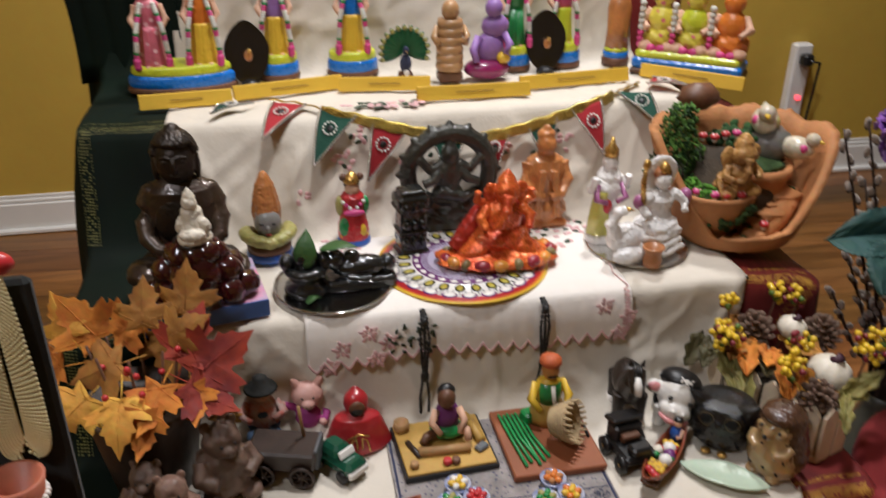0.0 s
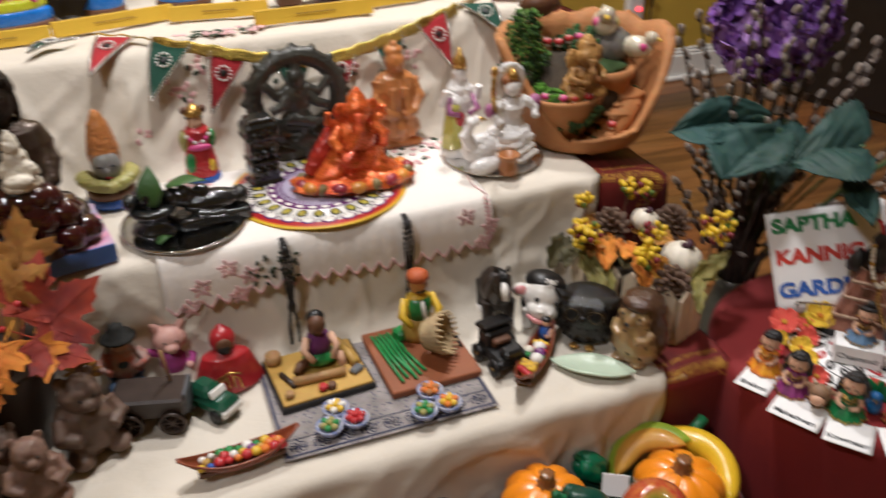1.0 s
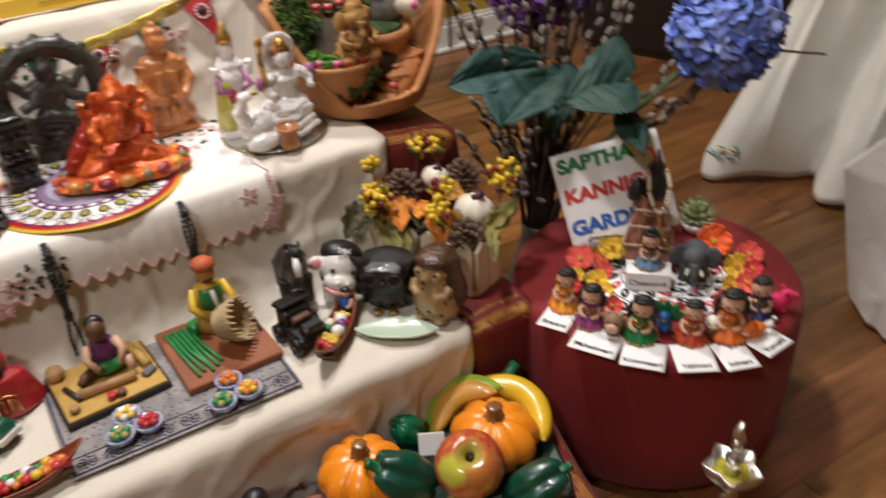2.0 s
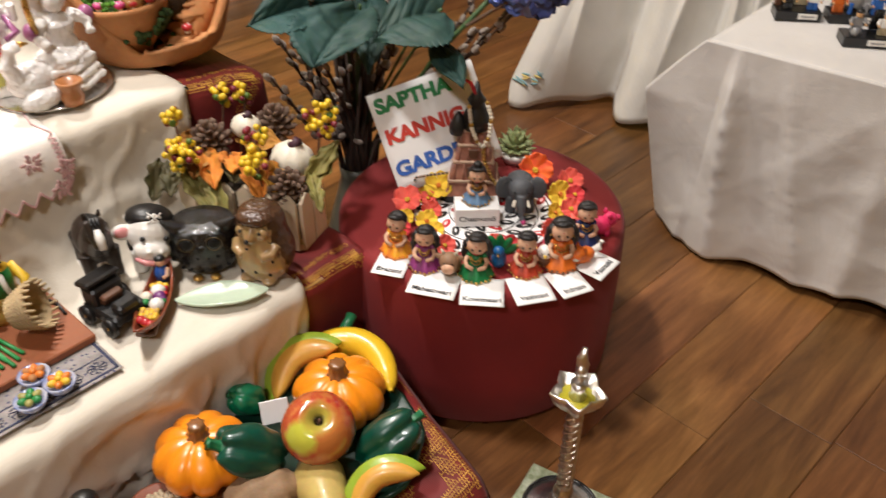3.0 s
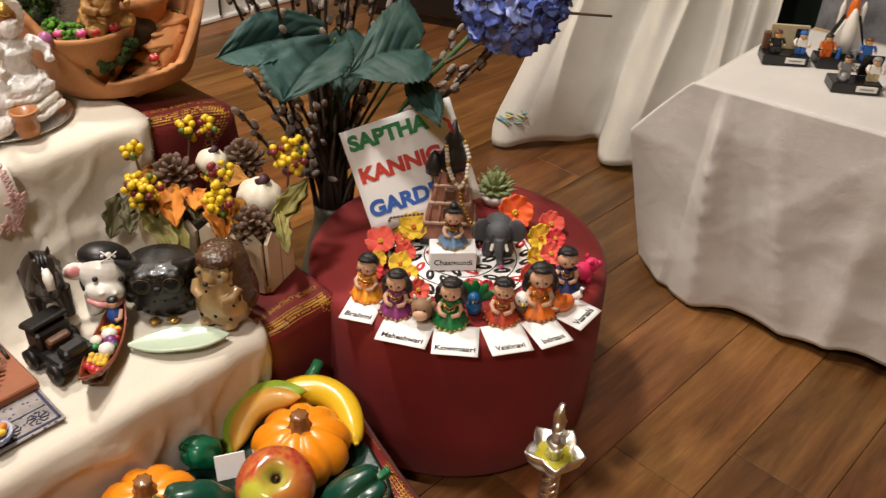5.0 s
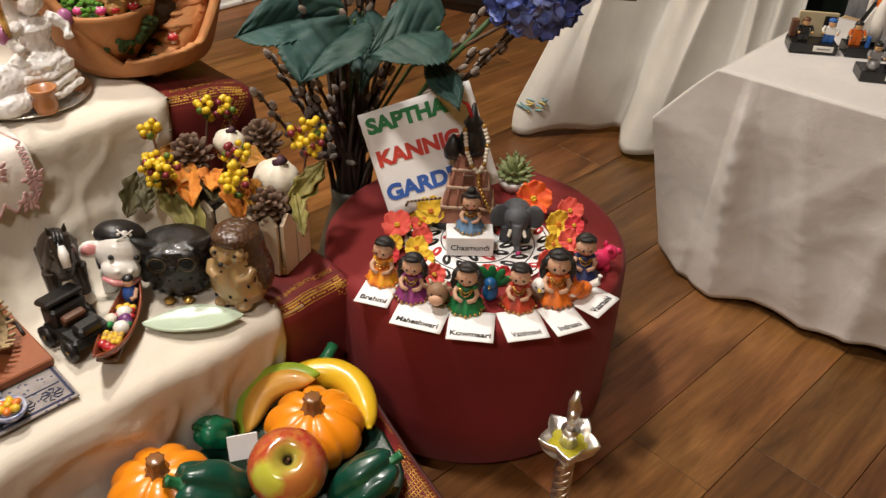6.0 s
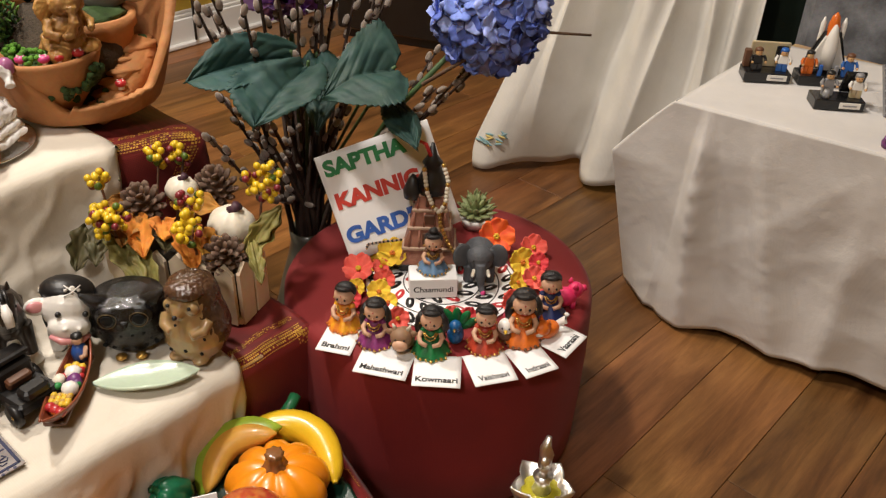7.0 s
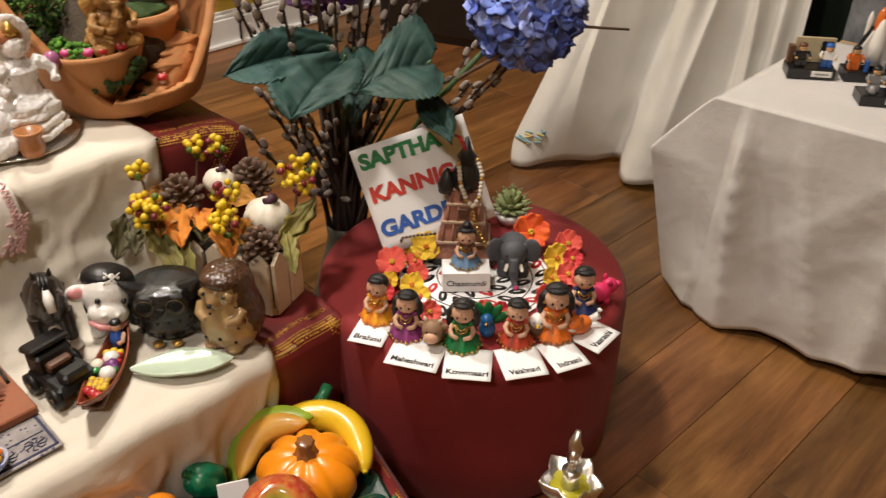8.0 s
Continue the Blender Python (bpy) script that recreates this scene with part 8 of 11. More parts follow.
def stool_cloth(u, v):
    a, b = 0.02 + 0.015 * v, 0.502 + 0.080 * v
    x = a + (b - a) * u
    y = -0.325 + 0.265 * v + 0.006 * math.sin(u * 7)
    over_x, over_y = max(0, x - 0.49 - 0.07 * v), max(0, -0.300 - y)
    z = ZF - 0.9 * over_x - 0.8 * over_y + 0.002 * noise.noise((x * 22, y * 22, 2.0)) + 0.028 * max(0, v - 0.55) * max(0, u - 0.75) * 4
    return (x, y, z)


s = Shape()
s.sheet(stool_cloth, 60, 34, RED_CLOTH, 0.002)
for i in range(60):
    u = 0.03 + 0.94 * i / 59
    p = stool_cloth(u, 0.0)
    s.tube([p, (p[0], p[1] - 0.003, p[2] - 0.008)], 0.0008, RED_CLOTH, 4)
gold = Shape()
rnd = random.Random(19)
for i in range(42):
    for k in range(46):
        u, v = 0.66 + 0.0078 * i, 0.05 + 0.0198 * k
        patch = noise.noise((u * 9.0, v * 4.2, 1.5)) + 0.30 * noise.noise((u * 22, v * 10, 4.0))
        if u > 0.975 or patch < 0.06 or rnd.random() < 0.14:
            continue
        for du, dv in ((0.0066, 0.0040), (0.0017, 0.0172)):
            q = [Vector(stool_cloth(a, b)) + Vector((0.0006, 0, 0.0012)) for a, b in ((u, v), (u + du, v), (u + du, v + dv), (u, v + dv))]
            gold.raw(q, [(0, 1, 2, 3)], GOLD_THREAD, False)
stool_cover = solid("maroon_stool_cloth", s, pose(0, 0, 0), "maroon silk cloth with gold brocade over a stool", "cloth")
part("gold_woven_border", gold, stool_cover, "gold brocade border woven into the silk")

PUMPKIN = paint("orange_ceramic", (0.84, 0.265, 0.004), 0.32, vary=0.10, grain=25, coat=0.4)
STEMB = paint("brown_ceramic_stem", (0.25, 0.105, 0.035), 0.25, vary=0.3, coat=0.5)


def pumpkin(x, y, z, r, label, turn):
    p = thing("ceramic_pumpkin", pose(x, y, z, 0, 0, turn), label, "pumpkin", "glazed pumpkins")
    s = Shape()
    s.ball((0, 0, 0), (r, r, r * 0.66), PUMPKIN, 60, 18, squash=lambda th, ph: (1 - 0.15 * (1 - abs(math.cos(ph * 4.5))) ** 1.8 * math.sin(th)) * (1 - 0.16 * math.exp(-(th / 0.34) ** 2)))
    part("body", s, p)
    s = Shape()
    s.lathe((0, 0, r * 0.50), [(r * 0.30, 0), (r * 0.20, r * 0.10), (r * 0.15, r * 0.24), (r * 0.17, r * 0.36), (r * 0.12, r * 0.38)], STEMB, 24, wobble=0.12, n=8)
    part("stem", s, p, "brown ribbed stem")


s = Shape()
s.lathe((0, 0, 0), [(0.080, 0), (0.104, 0.006), (0.116, 0.018), (0.112, 0.019), (0.098, 0.010), (0.01, 0.005)], paint("dark_green_bowl", (0.005, 0.028, 0.018), 0.3, coat=0.4), 44, wobble=0.02, n=9)
solid("green_leaf_bowl", s, pose(0.405, -0.145, ZF + 0.003), "shallow dark green bowl under the fruit", "bowl")

pumpkin(0.457, -0.116, ZF + 0.040, 0.057, "glossy orange ceramic pumpkin in the fruit bowl", 10)
s = Shape()
s.lathe((0, 0, 0), [(0.030, 0), (0.036, 0.010), (0.034, 0.014)], TERRACOTTA, 20)
solid("clay_saucer", s, pose(0.288, -0.080, ZF + 0.003), "small terracotta saucer under a pumpkin", "saucer")
pumpkin(0.288, -0.080, ZF + 0.050, 0.054, "glossy orange ceramic pumpkin on a clay saucer", 40)


def apple():
    m, nt, p = nodes_of("apple_skin")
    tc = node(nt, "ShaderNodeTexCoord")

    def spot(x, y, z, near, far):
        d = node(nt, "ShaderNodeVectorMath")
        d.operation = "DISTANCE"
        d.inputs[1].default_value = (x, y, z)
        nt.links.new(warp.outputs[0], d.inputs[0])
        r = node(nt, "ShaderNodeMapRange")
        r.inputs["From Min"].default_value, r.inputs["From Max"].default_value = near, far
        r.inputs["To Min"].default_value, r.inputs["To Max"].default_value = 1.0, 0.0
        nt.links.new(d.outputs["Value"], r.inputs["Value"])
        return r.outputs["Result"]

    nz = node(nt, "ShaderNodeTexNoise", Scale=60.0, Detail=5.0)
    sc = node(nt, "ShaderNodeVectorMath")
    sc.operation = "SCALE"
    sc.inputs["Scale"].default_value = 0.016
    warp = node(nt, "ShaderNodeVectorMath")
    warp.operation = "ADD"
    nt.links.new(tc.outputs["Object"], nz.inputs["Vector"])
    nt.links.new(nz.outputs["Color"], sc.inputs[0])
    nt.links.new(sc.outputs["Vector"], warp.inputs[0])
    nt.links.new(tc.outputs["Object"], warp.inputs[1])
    mp = node(nt, "ShaderNodeMapping")
    mp.inputs["Scale"].default_value = (1, 1, 0.10)
    nt.links.new(tc.outputs["Object"], mp.inputs["Vector"])
    streak = node(nt, "ShaderNodeTexNoise", Scale=120.0, Detail=3.0)
    nt.links.new(mp.outputs["Vector"], streak.inputs["Vector"])
    ramp = nt.nodes.new("ShaderNodeValToRGB")
    ramp.color_ramp.elements[0].position, ramp.color_ramp.elements[0].color = 0.34, (0.40, 0.035, 0.022, 1)
    ramp.color_ramp.elements[1].position, ramp.color_ramp.elements[1].color = 0.70, (0.52, 0.17, 0.04, 1)
    nt.links.new(streak.outputs["Fac"], ramp.inputs["Fac"])
    col = mix_colour(nt, spot(0.020, -0.018, 0.033, 0.008, 0.036), ramp.outputs["Color"], (0.50, 0.17, 0.04))
    col = mix_colour(nt, spot(-0.014, -0.010, 0.037, 0.015, 0.023), col, (0.50, 0.50, 0.05))
    col = mix_colour(nt, spot(0.008, 0.008, 0.038, 0.010, 0.022), col, (0.40, 0.33, 0.05))
    col = mix_colour(nt, spot(0.008, 0.008, 0.026, 0.006, 0.012), col, (0.04, 0.03, 0.01))
    nt.links.new(col, p.inputs["Base Color"])
    p.inputs["Roughness"].default_value = 0.16
    p.inputs["Coat Weight"].default_value = 0.6
    a = thing("apple", pose(0.385, -0.164, ZF + 0.074, 24, 0, -34), "shiny red and yellow apple on the fruit heap", "apple")
    s = Shape()
    s.ball((0, 0, 0), (0.0415, 0.0415, 0.038), m, 40, 22, squash=lambda th, ph: (1 - 0.62 * math.exp(-(th / 0.27) ** 2)) * (1 - 0.12 * math.exp(-((math.pi - th) / 0.4) ** 2)) * (1.02 - 0.06 * th / math.pi))
    part("flesh", s, a)
    s = Shape()
    s.tube([(0, 0, 0.013), (0.001, 0.0, 0.019), (0.002, 0.001, 0.024)], [0.0016, 0.0014, 0.0018], BROWN, 7)
    part("stem", s, a, "short brown stem")


apple()
BELL = paint("dark_green_pepper", (0.004, 0.068, 0.042), 0.32, vary=0.4, grain=30, coat=0.35)
PALE_STEM = paint("bright_green_stem", (0.02, 0.16, 0.06), 0.4)


def pepper(c, stem, r, long, label, skin=BELL):
    """A bell pepper lying with its stem along the given direction."""
    m = Matrix.Translation(Vector(c)) @ Vector(stem).normalized().to_track_quat("Z", "Y").to_matrix().to_4x4()
    p = thing("bell_pepper", m, label, "bell pepper", "green peppers")
    s = Shape()
    s.ball((0, 0, 0), (r, r, long), skin, 44, 22, squash=lambda th, ph: (1 - 0.24 * (1 - abs(math.cos(ph * 2))) ** 1.5 * math.sin(th) ** 0.7) * (1.14 - 0.36 * th / math.pi) * (1 - 0.30 * math.exp(-(th / 0.32) ** 2)), lumps=0.10, seed=long * 100)
    part("body", s, p)
    s = Shape()
    s.lathe((0, 0, long * 0.74), [(r * 0.46, 0), (r * 0.24, long * 0.10), (r * 0.16, long * 0.20), (r * 0.17, long * 0.42), (r * 0.20, long * 0.45)], PALE_STEM, 16, wobble=0.14, n=5)
    part("stem", s, p)


pepper((0.324, -0.126, ZF + 0.056), (-0.72, 0.35, 0.60), 0.034, 0.048, "dark green bell pepper on its side")
pepper((0.440, -0.210, ZF + 0.040), (0.75, -0.35, 0.50), 0.030, 0.046, "dark green bell pepper at the bowl edge")
pepper((0.378, -0.040, ZF + 0.034), (-0.6, 0.2, 0.6), 0.022, 0.026, "small bright green bell pepper", paint("bright_green_pepper", (0.006, 0.17, 0.075), 0.35, vary=0.4, grain=40, coat=0.3))

MELON_FLESH = paint("melon_flesh", (0.68, 0.36, 0.05), 0.4, vary=0.15, coat=0.3)
MELON_RIND = paint("melon_rind", (0.30, 0.42, 0.03), 0.35, vary=0.2)


def melon_slice(c, face, mid, r, sweep, label):
    """A wedge: its cut side looks along face, the middle of its rind along mid."""
    z = Vector(face).normalized()
    y = (Vector(mid) - z * Vector(mid).dot(z)).normalized()
    x = y.cross(z)
    mm = Matrix((x, y, z)).transposed().to_4x4()
    mm.translation = Vector(c)
    m = thing("melon_slice", mm, label, "melon slice", "melon slices")
    n = 30

    def row(i, inset):
        t = i / n * 2 - 1
        a = t * sweep / 2
        end = math.sqrt(max(0.0, 1 - abs(t) ** 3.0))
        q = r - inset
        th = 0.030 * r * 0 + (0.60 * r - inset) * end + 0.002
        dep = (0.46 * r - inset) * end + 0.002
        hollow = 0.10 * r * end
        return [(q * math.sin(a), q * math.cos(a), 0.0), ((q - th * 0.5) * math.sin(a), (q - th * 0.5) * math.cos(a), 0.001), ((q - th + hollow) * math.sin(a), (q - th + hollow) * math.cos(a), -0.001), ((q - th) * math.sin(a), (q - th) * math.cos(a), -0.006),
                ((q - th * 0.75) * math.sin(a), (q - th * 0.75) * math.cos(a), -dep * 0.75), ((q - th * 0.25) * math.sin(a), (q - th * 0.25) * math.cos(a), -dep), ((q - 0.02 * r) * math.sin(a), (q - 0.02 * r) * math.cos(a), -dep * 0.5)]

    for nm, inset, mat in (("flesh", 0.0085, MELON_FLESH), ("rind", 0.0, MELON_RIND)):
        s = Shape()
        k = 7
        vs = [q for i in range(n + 1) for q in row(i, inset)]
        if nm == "flesh":
            vs = [(q[0], q[1], q[2] + 0.0012) for q in vs]
        fs = [(i * k + j, i * k + (j + 1) % k, (i + 1) * k + (j + 1) % k, (i + 1) * k + j) for i in range(n) for j in range(k)]
        fs += [tuple(reversed(range(k))), tuple(n * k + j for j in range(k))]
        s.raw(vs, fs, mat)
        part(nm, s, m)


MELON_RIND.node_tree.nodes["Principled BSDF"].inputs["Coat Weight"].default_value = 0.4
melon_slice((0.450, -0.074, 0.166), (-0.55, -0.40, 0.73), (-0.10, 0.80, 0.60), 0.060, 2.7, "orange melon wedge with green rind behind a pumpkin")
melon_slice((0.389, -0.272, ZF + 0.034), (-0.52, -0.45, 0.72), (0.02, 0.76, 0.65), 0.052, 2.7, "orange melon wedge with green rind at the cloth edge")


def banana():
    b = thing("banana", pose(-0.010, 0.010, 0.002), "bright yellow plastic banana beside the pumpkin", "banana")
    BAN = paint("banana_yellow", (0.74, 0.47, 0.015), 0.3, vary=0.1, coat=0.3)
    s = Shape()
    ctl = [(0.486, -0.050, ZF + 0.040), (0.516, -0.055, ZF + 0.042), (0.537, -0.074, ZF + 0.042), (0.544, -0.102, ZF + 0.042), (0.537, -0.130, ZF + 0.040), (0.524, -0.152, ZF + 0.036), (0.514, -0.166, ZF + 0.032)]
    s.tube(rounded(ctl, 2), [0.003 + 0.0160 * math.sin(math.pi * min(1, 0.12 + 0.84 * i / 24)) ** 0.6 for i in range(len(rounded(ctl, 2)))], BAN, 12)
    part("skin", s, b)
    s = Shape()
    s.tube([(0.540, -0.050, ZF + 0.036), (0.556, -0.046, ZF + 0.044), (0.566, -0.042, ZF + 0.048)], [0.009, 0.007, 0.0075], PALE_STEM, 8)
    part("stem", s, b, "green stem end")


banana()
s = Shape()
s.ball((0, 0, 0), (0.041, 0.028, 0.026), paint("brown_potato", (0.30, 0.19, 0.105), 0.7, vary=0.25, grain=90, bump=0.5), 28, 16, lumps=0.14)
solid("potato", s, pose(0.306, -0.158, ZF + 0.029, 0, 0, -30), "brown potato beside the bowl", "potato")
s = Shape()
s.lathe((0, 0, 0), [(0.004, -0.050), (0.022, -0.044), (0.029, -0.025), (0.027, 0.0), (0.021, 0.020), (0.018, 0.035), (0.010, 0.043), (0.003, 0.045)], paint("pale_yellow_gourd", (0.56, 0.42, 0.13), 0.35, vary=0.2, coat=0.2), 26, rot=(78, 0, -28))
solid("yellow_gourd", s, pose(0.352, -0.205, ZF + 0.030), "pale yellow pear-shaped gourd", "gourd")
s = Shape()
s.box((0, 0, 0), (0.034, 0.002, 0.030), PAPER, rot=(-25, 0, 0), bevel=0.0005)
solid("white_tag", s, pose(0.379, -0.092, ZF + 0.052, 0, 0, -30) @ Matrix.Scale(0.95, 4), "small folded white paper tag", "tag")


def seed_bowl(x, y, label, seed):
    b = thing("seed_bowl", pose(x, y, ZF + 0.003), label, "bowl", "clay seed bowls")
    s = Shape()
    s.lathe((0, 0, 0), [(0.020, 0), (0.029, 0.010), (0.034, 0.024), (0.030, 0.025), (0.024, 0.015), (0.008, 0.013)], paint("red_clay_bowl", (0.30, 0.10, 0.055), 0.55, vary=0.25), 28)
    part("bowl", s, b)
    rnd = random.Random(seed)
    PEA = paint("chickpea", (0.58, 0.47, 0.32), 0.6, vary=0.2)
    for i in range(60):
        s = Shape()
        a, r = i * 2.399, 0.0235 * math.sqrt(i / 60)
        s.ball((r * math.cos(a), r * math.sin(a), 0.019 + 0.005 * (1 - r / 0.024) + rnd.uniform(0, 0.001)), 0.0035, PEA, 7, 5)
        part("chickpea", s, b)


seed_bowl(0.222, -0.088, "terracotta bowl filled with pale chickpeas", 1)
seed_bowl(0.238, -0.150, "terracotta bowl of pale dried seeds", 2)

# two small dolls in front of the tiers
s = Shape()
s.lathe((0, 0, 0), [(0.022, 0), (0.020, 0.03), (0.014, 0.048), (0.008, 0.052)], paint("white_dhoti", (0.7, 0.66, 0.6), 0.6), 18)
s.ball((0, -0.001, 0.064), (0.014, 0.014, 0.015), SKIN)
s.ball((0, 0.002, 0.070), (0.0148, 0.0145, 0.012), WHITE)
solid("white_haired_doll", s, pose(0.080, -0.072, ZF + 0.003), "small clay doll with white hair", "doll")
s = Shape()
s.lathe((0, 0, 0), [(0.026, 0), (0.024, 0.03), (0.018, 0.052), (0.008, 0.060)], paint("sky_blue_cloth", (0.08, 0.22, 0.42), 0.5, vary=0.4, dark=(0.5, 0.55, 0.6), grain=120), 18)
s.tube([(0.012, -0.01, 0.056), (0.018, -0.02, 0.036), (0.014, -0.024, 0.01)], [0.006, 0.007, 0.006], RED)
s.ball((0, -0.002, 0.072), (0.014, 0.014, 0.015), SKIN)
s.ball((0, 0.003, 0.079), (0.0155, 0.015, 0.012), BLACK)
solid("blue_robed_doll", s, pose(0.160, -0.075, ZF + 0.003, 0, 0, 10), "small clay doll in blue robe with black hair", "doll")


# ---- standing oil lamp ----
def oil_lamp():
    SILVER = paint("worn_silver", (0.86, 0.85, 0.84), 0.30, 1.0, vary=0.2, grain=90, bump=0.3)
    # silver stem, with the coppery reflections put into its base colour
    TINTED_SILVER = paint("reflection_tinted_silver", (0.74, 0.64, 0.56), 0.32, 1.0, vary=0.25, grain=90, bump=0.4)
    m = thing("oil_lamp", pose(0.608, -0.352, 0.0055), "tall worn silver oil lamp with a star-shaped cup", "oil lamp")
    s = Shape()
    s.lathe((0, 0, 0), [(0.044, 0), (0.049, 0.003), (0.048, 0.006), (0.041, 0.005), (0.038, 0.009), (0.032, 0.008), (0.029, 0.014), (0.024, 0.0145), (0.022, 0.020), (0.017, 0.021), (0.015, 0.028), (0.010, 0.033)], SILVER, 48)
    part("foot", s, m)
    s = Shape()
    s.tube([(0.0475 * math.cos(a * math.tau / 48), 0.0475 * math.sin(a * math.tau / 48), 0.005) for a in range(49)], 0.003, BLACK, 6)
    part("foot_ring", s, m, "dark rim of the foot")
    s = Shape()
    prof = [(0.011, 0.032), (0.013, 0.040), (0.010, 0.045)] + [(0.0085 + 0.0012 * (i % 2), 0.048 + 0.006 * i) for i in range(23)] + [(0.008, 0.184), (0.014, 0.192)]
    s.lathe((0, 0, 0), prof, TINTED_SILVER, 18)
    for k in range(3):
        s.tube([(0.0088 * math.cos(k * 2.094 + i * 0.42), 0.0088 * math.sin(k * 2.094 + i * 0.42), 0.050 + 0.0024 * i) for i in range(55)], 0.0022, TINTED_SILVER, 6)
    part("stem", s, m, "twisted silver stem with a warm reflected tint")
    s = Shape()
    n = 40

    def star(a, r):
        k = (a / math.tau * 5) % 1
        return r * (1.0 - 0.32 * (1 - abs(2 * k - 1)) ** 0.8)

    levels = ((0.010, 0.188), (0.020, 0.193), (0.028, 0.203), (0.0345, 0.220), (0.0318, 0.2205), (0.024, 0.206), (0.012, 0.200))
    vs = [(star(j * math.tau / n, r) * math.cos(j * math.tau / n), star(j * math.tau / n, r) * math.sin(j * math.tau / n), z) for r, z in levels for j in range(n)]
    fs = [(i * n + j, i * n + (j + 1) % n, (i + 1) * n + (j + 1) % n, (i + 1) * n + j) for i in range(len(levels) - 1) for j in range(n)]
    fs += [tuple(reversed(range(n))), tuple((len(levels) - 1) * n + j for j in range(n))]
    s.raw(vs, fs, SILVER)
    part("star_cup", s, m)
    s = Shape()
    s.lathe((0, 0, 0.203), [(0.016, 0), (0.0205, 0.006), (0.020, 0.0062)], paint("lamp_oil", (0.34, 0.30, 0.02), 0.08, vary=0.1, coat=0.6), 30)
    part("oil", s, m, "yellow oil")
    s = Shape()
    for r, z0, hh in ((0.010, 0.210, 0.02), (0.006, 0.226, 0.018)):
        s.lathe((0, 0, z0), [(r, 0), (r * 0.7, hh * 0.5), (r * 1.05, hh)], SILVER, 16)
    s.tube([(0, 0, 0.243), (0.004, 0.001, 0.256), (0.002, 0.002, 0.266), (0.006, 0.002, 0.278)], [0.007, 0.0075, 0.006, 0.003], SILVER, 10)
    s.ball((-0.003, -0.002, 0.252), (0.006, 0.005, 0.007), SILVER, 8, 6)
    part("bird_finial", s, m, "silver bird-shaped finial")
    f = thing("red_rose", pose(0.566, -0.372, 0.006), "dark red flower at the foot of the lamp", "flower")
    DR = paint("dark_rose", (0.13, 0.008, 0.012), 0.7)
    for k in range(9):
        s = Shape()
        a = k * 2.399
        s.ball((0.010 * math.cos(a) * (0.4 + 0.08 * k), 0.010 * math.sin(a) * (0.4 + 0.08 * k), 0.008 + 0.002 * (k % 3)), (0.009, 0.006, 0.007), DR, 10, 6, rot=(0, -20, math.degrees(a)))
        part("petal", s, f)
    s = Shape()
    LACE = paint("green_white_lace", (0.45, 0.48, 0.36), 0.5, vary=0.7, grain=260, dark=(0.16, 0.20, 0.08), bump=0.8)
    s.box((0, 0, 0.0025), (0.120, 0.120, 0.005), LACE, bevel=0.0015)
    solid("lamp_doily", s, pose(0.600, -0.352, 0.0003, 0, 0, 12), "square green and white brocade mat under the lamp", "mat")


oil_lamp()
s = Shape()
s.box((0, 0, 0.006), (0.05, 0.03, 0.012), ORANGE, bevel=0.002)
solid("orange_matchbox", s, pose(0.868, -0.676, 0.0003, 0, 0, 20), "small orange box lying on the floor", "box")


